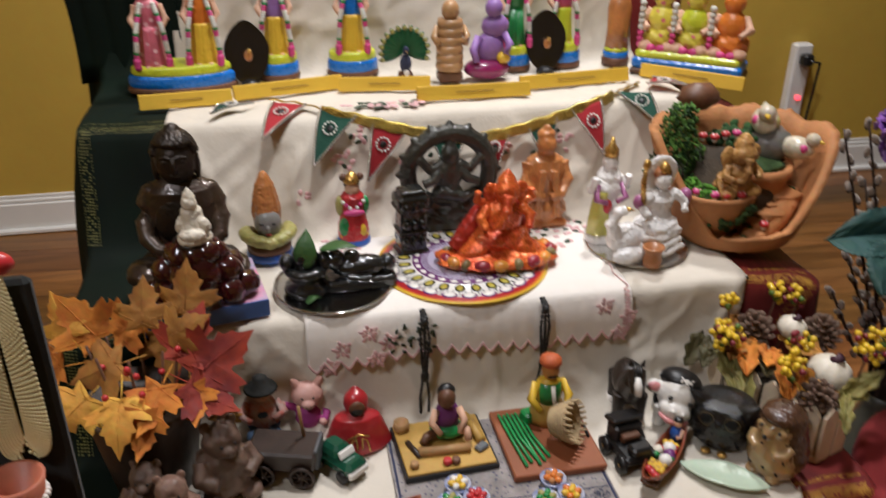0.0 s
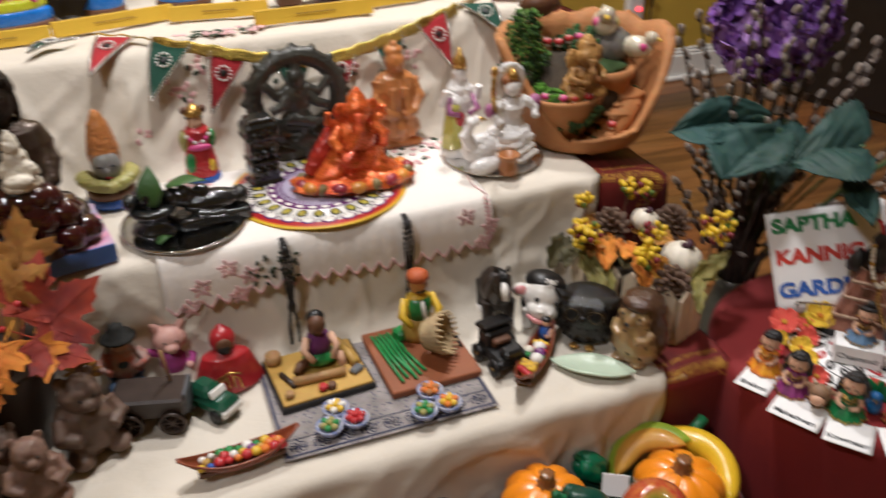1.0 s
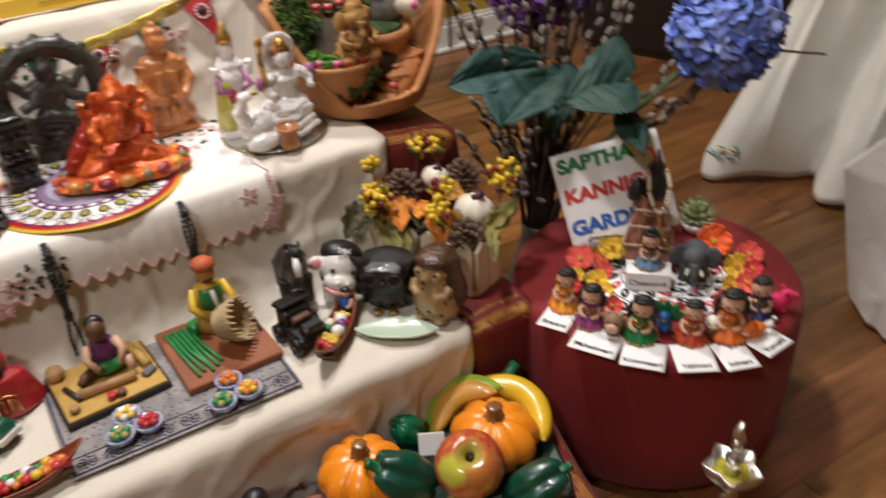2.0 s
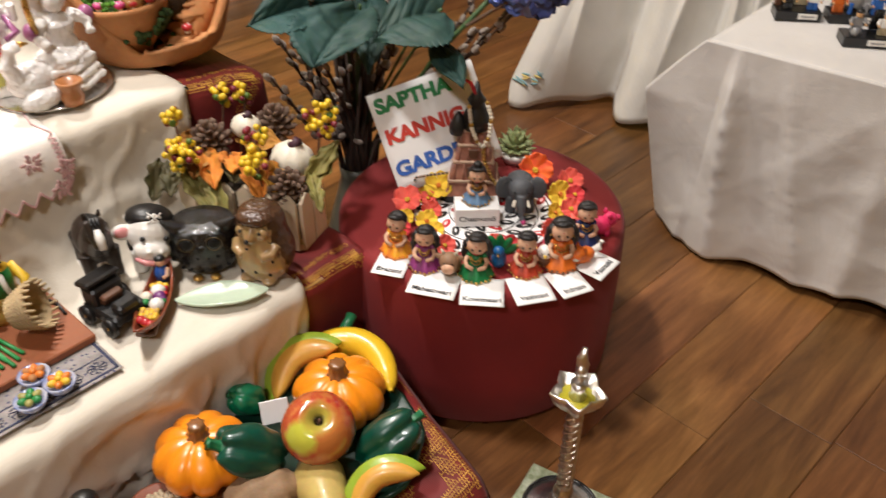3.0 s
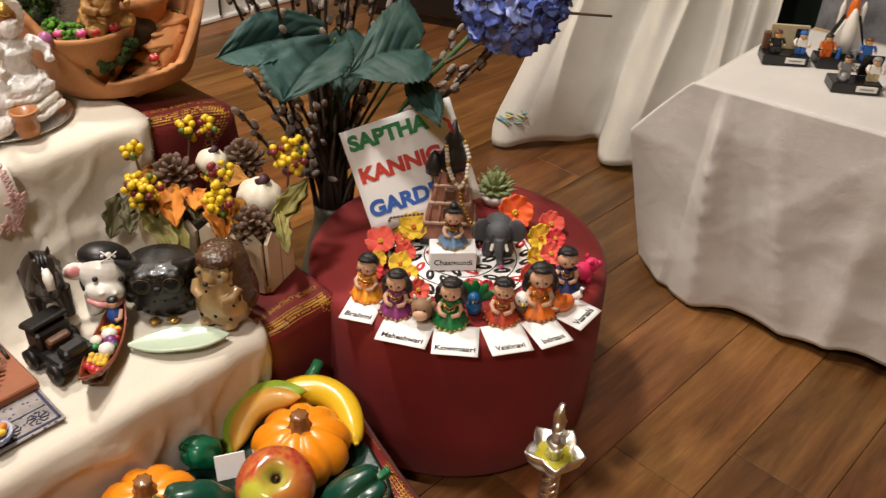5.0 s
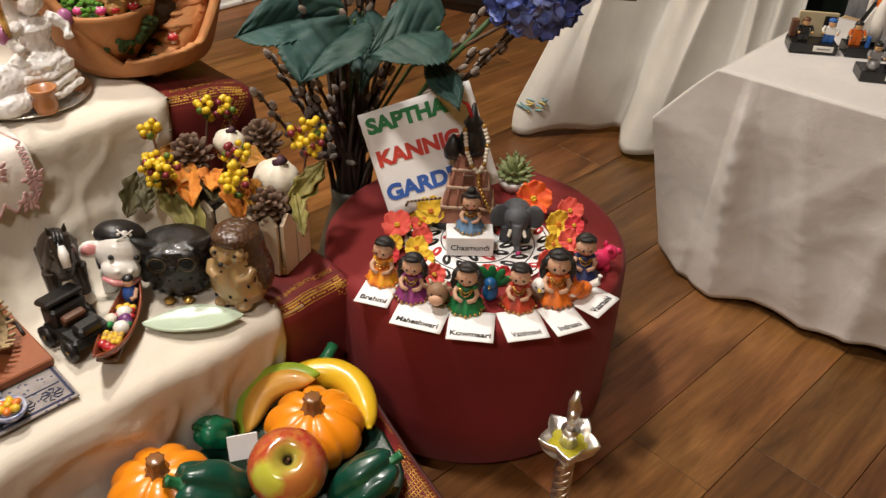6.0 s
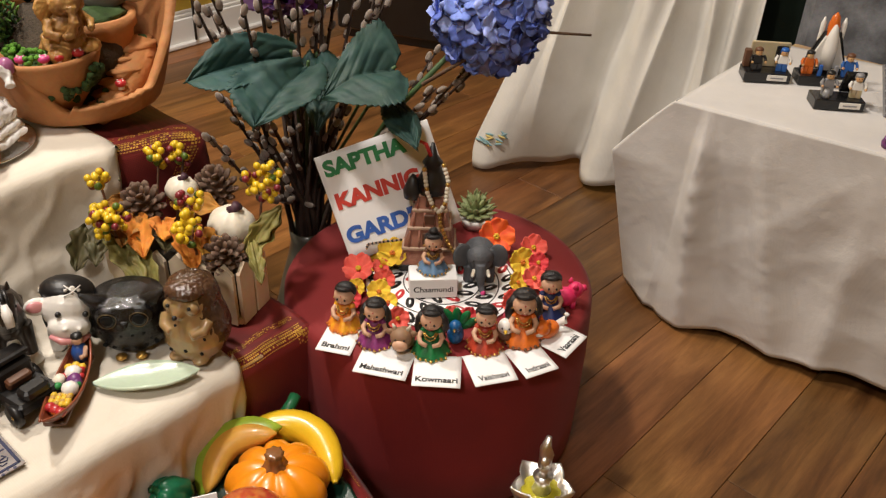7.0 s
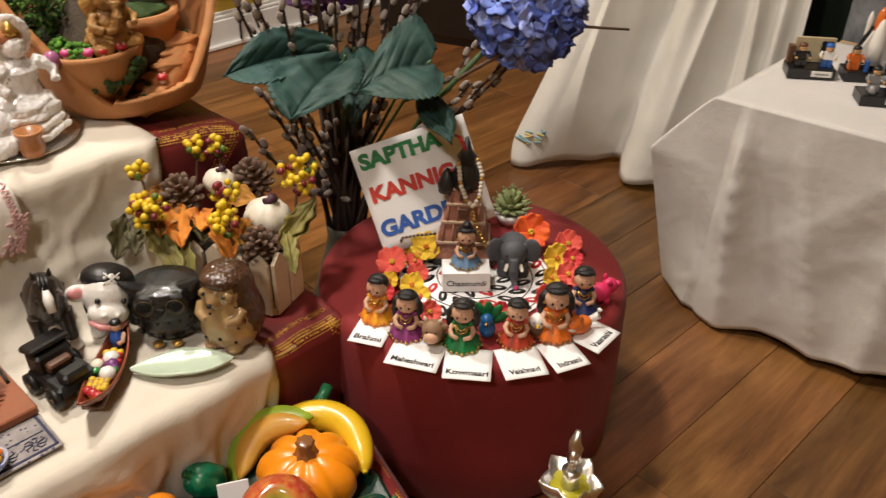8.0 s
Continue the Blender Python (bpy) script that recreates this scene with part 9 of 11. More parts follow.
# ---- broken-pot fairy garden ----
def fairy_garden():
    g = thing("fairy_garden_pot", pose(0.572, 0.365, T2 + 0.0005) @ Matrix.Diagonal((1.09, 1.0, 0.97, 1.0)), "broken terracotta pot planted as a stepped fairy garden", "planter")
    PI = math.pi

    def rim(a):
        """Height of the broken rim by angle: low in front, high behind."""
        d = abs((a + PI / 2 + 0.15 + PI) % math.tau - PI)
        base = 0.038 + 0.140 * min(1, max(0, (d - 0.62) / 0.95)) ** 0.9
        return base + 0.010 * noise.noise((math.cos(a) * 4, math.sin(a) * 4, 2.0)) + 0.005 * noise.noise((math.cos(a) * 15, math.sin(a) * 15, 5.0))

    prof = along(rounded([(0.076, 0.0), (0.088, 0.004), (0.100, 0.05), (0.118, 0.12), (0.142, 0.20), (0.147, 0.22)]))
    n = 112
    s = Shape()
    P, Q = [], []
    for i in range(n):
        a = i * math.tau / n
        h = rim(a)
        col, inn = [], []
        for k in range(9):
            t = k / 8 * h / 0.235
            r, z = prof(min(1, t))
            col.append((r * math.cos(a), r * math.sin(a), z))
            inn.append(((r - 0.012) * math.cos(a), (r - 0.012) * math.sin(a), max(0.012, z - 0.001)))
        P.append(col + list(reversed(inn)))
    m = len(P[0])
    vs = [p for c in P for p in c]
    fs = [(i * m + j, ((i + 1) % n) * m + j, ((i + 1) % n) * m + j + 1, i * m + j + 1) for i in range(n) for j in range(m - 1)]
    fs += [tuple(reversed([i * m for i in range(n)])), tuple(i * m + m - 1 for i in range(n))]
    s.raw(vs, fs, TERRACOTTA, True)
    part("broken_pot", s, g)
    s = Shape()
    SOIL = paint("dark_soil", (0.05, 0.035, 0.02), 0.95, vary=0.4, bump=1.0, grain=120)
    s.ball((-0.012, 0.030, 0.050), (0.090, 0.072, 0.080), SOIL, 24, 12, lumps=0.15)
    part("soil", s, g)
    # inner half pot on the left
    s = Shape()
    s.lathe((-0.046, -0.022, 0.014), [(0.026, 0), (0.040, 0.022), (0.052, 0.052), (0.057, 0.068), (0.058, 0.074), (0.053, 0.075), (0.046, 0.066), (0.01, 0.062)], TERRACOTTA, 40, wobble=0.012, n=3)
    part("inner_pot", s, g, "small terracotta pot set inside")
    s = Shape()
    s.ball((-0.046, -0.022, 0.080), (0.047, 0.047, 0.009), MOSS, 20, 8, lumps=0.3)
    part("moss_bed", s, g, "mossy green bed")
    mo = random.Random(3)
    for a0, zz, sz in ((-58, 0.052, 0.013), (-44, 0.046, 0.011), (-95, 0.030, 0.010), (-62, 0.036, 0.008)):
        s = Shape()
        for k in range(16):
            a = math.radians(a0 + mo.gauss(0, 7))
            h = zz + mo.gauss(0, sz * 0.45)
            rr = 0.0265 + min(0.031, 0.60 * h)
            s.ball((-0.046 + rr * math.cos(a), -0.022 + rr * math.sin(a), 0.014 + h), (0.0045, 0.0045, 0.0045), MOSS, 6, 4, lumps=0.5, seed=k)
        part("moss_patch", s, g, "green moss patch")
    s = Shape()
    s.lathe((0.030, 0.014, 0.014), [(0.032, 0), (0.042, 0.05), (0.047, 0.074), (0.051, 0.078), (0.051, 0.094), (0.045, 0.094), (0.038, 0.086)], TERRACOTTA, 36)
    part("tower_pot", s, g, "upper terracotta shard terrace")
    s = Shape()
    s.ball((0.030, 0.014, 0.106), (0.040, 0.038, 0.010), MOSS, 16, 8, lumps=0.4)
    part("moss_terrace", s, g)
    def slab_of_clay(s, c, size, rot, seed):
        def blocky(th, ph):
            d = (math.sin(th) * math.cos(ph), math.sin(th) * math.sin(ph), math.cos(th))
            return 0.80 / max(abs(q) for q in d) * 0.62 + 0.38
        s.ball(c, size, TERRACOTTA, 16, 10, rot=rot, squash=blocky, lumps=0.30, seed=seed)

    for i in range(6):
        s = Shape()
        x, y, z = -0.008 + 0.0135 * i, -0.066 + 0.0090 * i - 0.003 * (i % 2), 0.012 + 0.0105 * i
        slab_of_clay(s, (x + 0.004, y + 0.004, z), (0.026, 0.018, 0.0062), (4 * (i % 3) - 4, 5 - 5 * (i % 2), 26 - 7 * i + 12 * (i % 2)), i)
        slab_of_clay(s, (x + 0.008, y + 0.018, z - 0.004), (0.026, 0.016, 0.012), (0, 0, 10), i + 9)
        part("shard_step", s, g)
        s = Shape()
        for k in range(7):
            s.ball((x + mo.gauss(0.004, 0.007), y + 0.011 + mo.gauss(0, 0.003), z + 0.0068), 0.0040, MOSS, 6, 4, lumps=0.5, seed=i + k)
        part("moss_tuft", s, g)
    s = Shape()
    s.tube([(-0.02, -0.058, 0.0), (0.01, -0.052, 0.012), (0.04, -0.036, 0.034), (0.074, -0.010, 0.058)], [0.012, 0.018, 0.022, 0.022], TERRACOTTA, 12)
    part("clay_ramp", s, g)
    for cx, cy, cz, r in ((-0.072, -0.046, 0.090, 0.014), (-0.080, -0.022, 0.094, 0.012)):
        s = Shape()
        BRIGHT_MOSS = paint("bright_moss", (0.10, 0.26, 0.02), 0.95, vary=0.4, grain=250, bump=1.0, island=0.3)
        for k in range(60):
            d = Vector((mo.gauss(0, 1), mo.gauss(0, 1), mo.gauss(0, 1))).normalized() * r
            s.ball((cx + d.x, cy + d.y, cz + d.z * 0.8), 0.0035, BRIGHT_MOSS, 5, 4)
        tagged(part("moss_ball", s, g, "bright green moss ball"), kind="stuff")
    # conifer shrub of many small clumps
    rnd = random.Random(12)
    s = Shape()
    # lighter green clumps, more of them towards the top
    LIGHT_CLUMP = paint("light_conifer_green", (0.10, 0.22, 0.03), 0.9, vary=0.4, grain=200, island=0.3)
    SHRUB = paint("conifer_green", (0.028, 0.085, 0.016), 0.9, vary=0.5, grain=200, bump=1.0, island=0.35)
    for i in range(1100):
        z = rnd.random()
        a = rnd.random() * math.tau
        r = (0.033 * (1 - 0.62 * z ** 1.6) + 0.002) * (0.55 + 0.5 * rnd.random()) * (1 + 0.22 * math.sin(a * 3 + z * 9))
        s.ball((-0.086 + r * math.cos(a), 0.024 + r * math.sin(a), 0.092 + 0.112 * z), (0.0016, 0.0016, rnd.uniform(0.0030, 0.0052)), SHRUB if rnd.random() > 0.25 + 0.4 * z else LIGHT_CLUMP, 5, 4, rot=(rnd.uniform(-50, 50), rnd.uniform(-50, 50), 0))
    tagged(part("conifer_shrub", s, g, "upright dark green conifer shrub"), kind="stuff")
    s = Shape()
    for i in range(60):
        a, r = rnd.random() * math.tau, rnd.random() * 0.03
        s.ball((0.02 + r * math.cos(a) * 1.6, 0.060 + r * math.sin(a), 0.128 + rnd.uniform(0, 0.02)), rnd.uniform(0.005, 0.009), SHRUB, 6, 4, lumps=0.5, seed=i)
    tagged(part("low_greenery", s, g, "low green foliage"), kind="stuff")
    for i in range(9):
        s = Shape()
        x, y, z = ((-0.066, -0.060, 0.085), (-0.052, -0.066, 0.085), (-0.030, -0.066, 0.084), (-0.084, -0.046, 0.086), (-0.030, 0.030, 0.140), (-0.012, 0.034, 0.142), (0.006, 0.036, 0.142), (-0.046, 0.034, 0.142), (0.014, -0.062, 0.030))[i]
        s.lathe((x, y, z), [(0.004, 0), (0.0035, 0.007)], WHITE, 8)
        s.ball((x, y, z + 0.008), (0.007, 0.007, 0.005), RED if i % 3 else PINKP, 10, 6)
        for k in range(4):
            s.ball((x + 0.004 * math.cos(k * 1.57 + 0.4), y + 0.004 * math.sin(k * 1.57 + 0.4), z + 0.0118), 0.0012, WHITE, 5, 4)
        part("toadstool", s, g, "tiny red and white toadstool")
    s = Shape()
    STONE = paint("grey_river_stone", (0.16, 0.15, 0.135), 0.35, vary=0.4, grain=40, coat=0.2)
    s.ball((0.060, 0.034, 0.128), (0.032, 0.030, 0.030), STONE, 18, 12, lumps=0.15)
    part("river_stone", s, g, "smooth grey stone")
    s = Shape()
    s.ball((-0.034, 0.086, 0.196), (0.030, 0.024, 0.022), BROWN, 14, 9, lumps=0.2)
    part("brown_stone", s, g, "brown stone")
    # honey coloured elephant statue
    s = Shape()
    HONEY = paint("honey_resin", (0.52, 0.29, 0.085), 0.45, vary=0.4, grain=90, bump=0.4, dark=(0.18, 0.08, 0.02))
    s.ball((0, 0, 0.020), (0.030, 0.024, 0.020), HONEY, 16, 9, lumps=0.2)
    s.ball((0, -0.006, 0.040), (0.024, 0.020, 0.022), HONEY, 14, 9)
    s.ball((0.002, -0.012, 0.070), (0.019, 0.017, 0.018), HONEY, 14, 9)
    s.tube([(0, -0.026, 0.066), (-0.004, -0.034, 0.050), (-0.010, -0.032, 0.038), (-0.018, -0.028, 0.034)], [0.008, 0.007, 0.006, 0.004], HONEY, 8)
    for k in (-1, 1):
        s.ball((k * 0.023, -0.006, 0.068), (0.012, 0.005, 0.016), HONEY, 10, 7)
        s.ball((k * 0.022, -0.018, 0.012), (0.015, 0.012, 0.010), HONEY, 10, 7)
        s.tube([(k * 0.020, -0.008, 0.052), (k * 0.030, -0.016, 0.040), (k * 0.022, -0.028, 0.036)], [0.008, 0.007, 0.005], HONEY, 8)
    s.lathe((0.002, -0.008, 0.082), [(0.015, 0), (0.012, 0.010), (0.004, 0.020)], HONEY, 12)
    s.fuse(0.0014, 3, carve=0.0014, grain=130.0)
    solid("honey_elephant_statue", s, pose(0.538, 0.324, T2 + 0.079, 0, 0, 8) @ Matrix.Scale(0.95, 4), "honey coloured seated elephant statue in the garden", "statue")
    # painted ceramic birds
    for x, y, z, sc, turn in ((0.628, 0.410, 0.138, 0.95, -30), (0.660, 0.365, 0.112, 0.8, 40)):
        s = Shape()
        BIRD = paint("painted_bird_glaze", (0.64, 0.62, 0.50), 0.2, vary=0.5, grain=70, dark=(0.44, 0.36, 0.26), coat=0.6)
        s.ball((0, 0, 0.022), (0.022, 0.032, 0.022), BIRD, 16, 10)
        s.ball((0, -0.026, 0.042), (0.014, 0.014, 0.014), BIRD, 12, 9)
        s.lathe((0, -0.038, 0.041), [(0.005, 0), (0.001, 0.009)], YELLOW, 8, rot=(95, 0, 0))
        s.tube([(0, 0.026, 0.024), (0, 0.046, 0.030), (0, 0.058, 0.034)], [0.012, 0.008, 0.004], BIRD, 8)
        s.ball((0.016, -0.006, 0.024), (0.007, 0.014, 0.010), LEAF_YELLOW, 8, 6)
        s.ball((-0.014, -0.014, 0.026), (0.007, 0.010, 0.009), PINKP, 8, 6)
        solid("ceramic_bird", s, pose(x, y, T2 + z, 0, 0, turn) @ Matrix.Scale(sc, 4), "glazed pale painted ceramic bird", "figurine", "ceramic birds")


fairy_garden()


# ---- wooden picket planter with berries and cones ----
def picket_planter():
    ZB = T1 - 0.0105
    g = thing("picket_planter", pose(0.536, 0.132, ZB, 0, 0, 20), "small wooden picket planter with berries and pine cones", "planter")
    PINE = paint("pale_pine", (0.72, 0.59, 0.42), 0.6, vary=0.2, grain=40)
    w, l, h = 0.062, 0.186, 0.082
    s = Shape()
    s.box((0, 0, 0.005), (w, l, 0.010), PINE, bevel=0.001)
    part("floor_board", s, g)

    def picket(x, y, turn, hh, wd):
        s = Shape()
        s.prism([(-wd / 2, 0), (wd / 2, 0), (wd / 2, hh - 0.012), (0, hh), (-wd / 2, hh - 0.012)], -0.0025, 0.0025, PINE, pose(x, y, 0, 90, 0, turn))
        part("picket", s, g)

    for i in range(6):
        y = -l / 2 + 0.016 + i * (l - 0.032) / 5
        picket(-w / 2, y, 90, h - 0.004 * (i % 2), 0.024)
        picket(w / 2, y, 90, h - 0.004 * (i % 2), 0.024)
    for i in range(2):
        x = -0.015 + 0.030 * i
        picket(x, -l / 2, 0, h, 0.026)
        picket(x, l / 2, 0, h, 0.026)
    s = Shape()
    s.box((0, 0, 0.034), (w - 0.008, l - 0.008, 0.046), paint("dark_soil", (0, 0, 0)), bevel=0.004)
    part("dark_filling", s, g)

    LEAFG = paint("olive_silk_leaf", (0.22, 0.19, 0.045), 0.65, vary=0.5, grain=60, bump=0.4)
    DARKL = paint("dark_silk_leaf", (0.085, 0.07, 0.022), 0.65, vary=0.4, grain=40)
    BERRY_Y = paint("yellow_berry", (0.72, 0.49, 0.015), 0.35, vary=0.12, coat=0.2)
    BERRY_R = paint("dark_red_berry", (0.20, 0.02, 0.03), 0.35, vary=0.2)
    BERRY_G = paint("green_berry", (0.10, 0.16, 0.02), 0.4, vary=0.2)
    inv = g.matrix_world.inverted()

    def loc(p):
        return inv @ Vector(p)

    def silk_leaf(base, tip, wide, mat, curl, seed):
        """A creased cloth leaf with a wavy, notched rim."""
        b, t = loc(base), loc(tip)
        d = t - b
        side = d.cross(Vector((-0.5, -0.55, 0.65)))
        side = side.normalized()
        out = side.cross(d).normalized()

        def fn(u, w):
            q = w * 2 - 1
            a = abs(q)
            half = wide / 2 * math.sin(math.pi * min(1, 0.06 + 0.94 * u ** 0.85)) ** 0.7 * (1 + 0.16 * math.sin(u * 19 + seed) * a ** 3)
            p = b + d * (u - 0.12 * a * (1 - u)) + side * (q * half)
            return tuple(p + out * (curl * half * a * a * 0.9 + 0.006 * noise.noise((u * 3 + seed, q * 2, seed)) - 0.0018 * math.exp(-a * 12) + 0.0012 * math.sin(u * 26 + 7 * a) * a - 0.006 * (u - 0.4) ** 2))

        s = Shape()
        s.sheet(fn, 30, 16, mat, 0.0007)
        part("leaf", s, g)

    for n, (base, tip, wide, mat, curl) in enumerate((
            ((0.503, 0.170, 0.368), (0.480, 0.122, 0.347), 0.034, AMBER[0], 0.7),
            ((0.497, 0.185, 0.366), (0.470, 0.150, 0.356), 0.036, AMBER[2], 0.5),
            ((0.534, 0.120, 0.360), (0.511, 0.073, 0.337), 0.036, AMBER[0], 0.8),
            ((0.545, 0.100, 0.360), (0.532, 0.062, 0.340), 0.030, AMBER[1], 0.6),
            ((0.560, 0.170, 0.372), (0.588, 0.120, 0.366), 0.034, AMBER[2], 0.5),
            ((0.507, 0.198, 0.366), (0.514, 0.222, 0.378), 0.040, AMBER[2], 0.4),
            ((0.525, 0.150, 0.364), (0.508, 0.120, 0.360), 0.030, AMBER[0], 0.5),
            ((0.474, 0.176, 0.357), (0.463, 0.098, 0.322), 0.030, LEAFG, 0.3),
            ((0.484, 0.150, 0.352), (0.476, 0.095, 0.318), 0.024, LEAFG, 0.4),
            ((0.462, 0.208, 0.356), (0.429, 0.190, 0.322), 0.032, DARKL, 0.5),
            ((0.470, 0.200, 0.352), (0.445, 0.172, 0.330), 0.026, DARKL, 0.3),
            ((0.576, 0.053, 0.345), (0.634, 0.064, 0.370), 0.028, LEAFG, 0.5),
            ((0.580, 0.056, 0.350), (0.624, 0.050, 0.384), 0.024, LEAFG, 0.5),
            ((0.575, 0.048, 0.352), (0.555, 0.010, 0.325), 0.018, LEAFG, 0.2),
            ((0.473, 0.228, 0.355), (0.475, 0.284, 0.372), 0.013, AMBER[2], 0.2),
            ((0.529, 0.143, 0.352), (0.505, 0.118, 0.346), 0.030, DARKL, 0.3),
            ((0.525, 0.237, 0.401), (0.498, 0.239, 0.388), 0.026, DARKL, 0.3),
    )):
        silk_leaf(base, tip, wide, mat, curl, n * 1.7)

    def cone(p, r, tilt, turn):
        q = loc(p)
        s = Shape()
        SCALE = paint("pine_cone_brown", (0.17, 0.105, 0.07), 0.75, vary=0.6, grain=60, dark=(0.075, 0.042, 0.026))
        s.lathe((0, 0, -r * 0.5), [(r * 0.45, 0), (r * 0.5, r * 0.5), (r * 0.15, r * 1.2)], SCALE, 10)
        for lv in range(6):
            n = (11, 11, 10, 8, 6, 4)[lv]
            for k in range(n):
                a = k * math.tau / n + lv * 0.4
                rr = r * (0.62, 0.72, 0.66, 0.52, 0.34, 0.16)[lv]
                s.ball((rr * math.cos(a), rr * math.sin(a), r * (-0.42 + 0.27 * lv)), (r * 0.30, r * 0.17, r * 0.07), SCALE, 7, 5, rot=(0, -22 - 9 * lv, math.degrees(a)))
        ob = part("pine_cone", s, g, "brown open pine cone")
        ob.matrix_local = pose(q.x, q.y, q.z, tilt, 0, turn)

    cone((0.525, 0.188, 0.374), 0.030, 35, -60)
    cone((0.611, 0.161, 0.374), 0.030, 30, -60)
    cone((0.545, 0.062, 0.347), 0.027, 40, -60)

    def white_pumpkin(p, r):
        q = loc(p)
        s = Shape()
        s.ball((0, 0, 0), (r, r, r * 0.78), IVORY, 36, 14, squash=lambda th, ph: 1 - 0.08 * (1 - abs(math.cos(ph * 4))) * math.sin(th))
        s.lathe((0, 0, r * 0.66), [(r * 0.30, 0), (r * 0.18, r * 0.16), (r * 0.24, r * 0.40)], paint("dark_plum_stem", (0.06, 0.02, 0.035), 0.6), 10, rot=(25, 14, 0))
        ob = part("white_pumpkin", s, g, "small cream pumpkin with dark stem")
        ob.matrix_local = pose(q.x, q.y, q.z, 10, 0, 0)

    white_pumpkin((0.566, 0.165, 0.385), 0.020)
    white_pumpkin((0.584, 0.097, 0.355), 0.029)
    rnd = random.Random(31)
    for p, n, sp in (((0.477, 0.186, 0.427), 16, 0.012), ((0.465, 0.158, 0.386), 34, 0.018), ((0.462, 0.170, 0.394), 16, 0.013), ((0.575, 0.222, 0.405), 14, 0.015), ((0.605, 0.212, 0.405), 12, 0.014), ((0.536, 0.105, 0.402), 18, 0.017), ((0.520, 0.085, 0.380), 20, 0.018), ((0.622, 0.080, 0.405), 34, 0.022)):
        q = loc(p)
        for i in range(int(n * 1.3)):
            s = Shape()
            d = Vector((rnd.gauss(0, 1), rnd.gauss(0, 1), rnd.gauss(0, 1))).normalized() * sp * rnd.uniform(0.5, 1.15)
            s.ball((q.x + d.x, q.y + d.y, q.z + d.z), rnd.uniform(0.0041, 0.0052), (BERRY_Y, BERRY_Y, BERRY_Y, BERRY_Y, BERRY_Y, BERRY_R, BERRY_G)[rnd.randrange(7)], 8, 6)
            part("berry", s, g)
        s = Shape()
        s.tube([(q.x * 0.5, q.y * 0.9, 0.05), (q.x * 0.8, q.y, (q.z + 0.05) / 2), tuple(q)], 0.0016, BROWN, 5)
        part("berry_stem", s, g)


picket_planter()


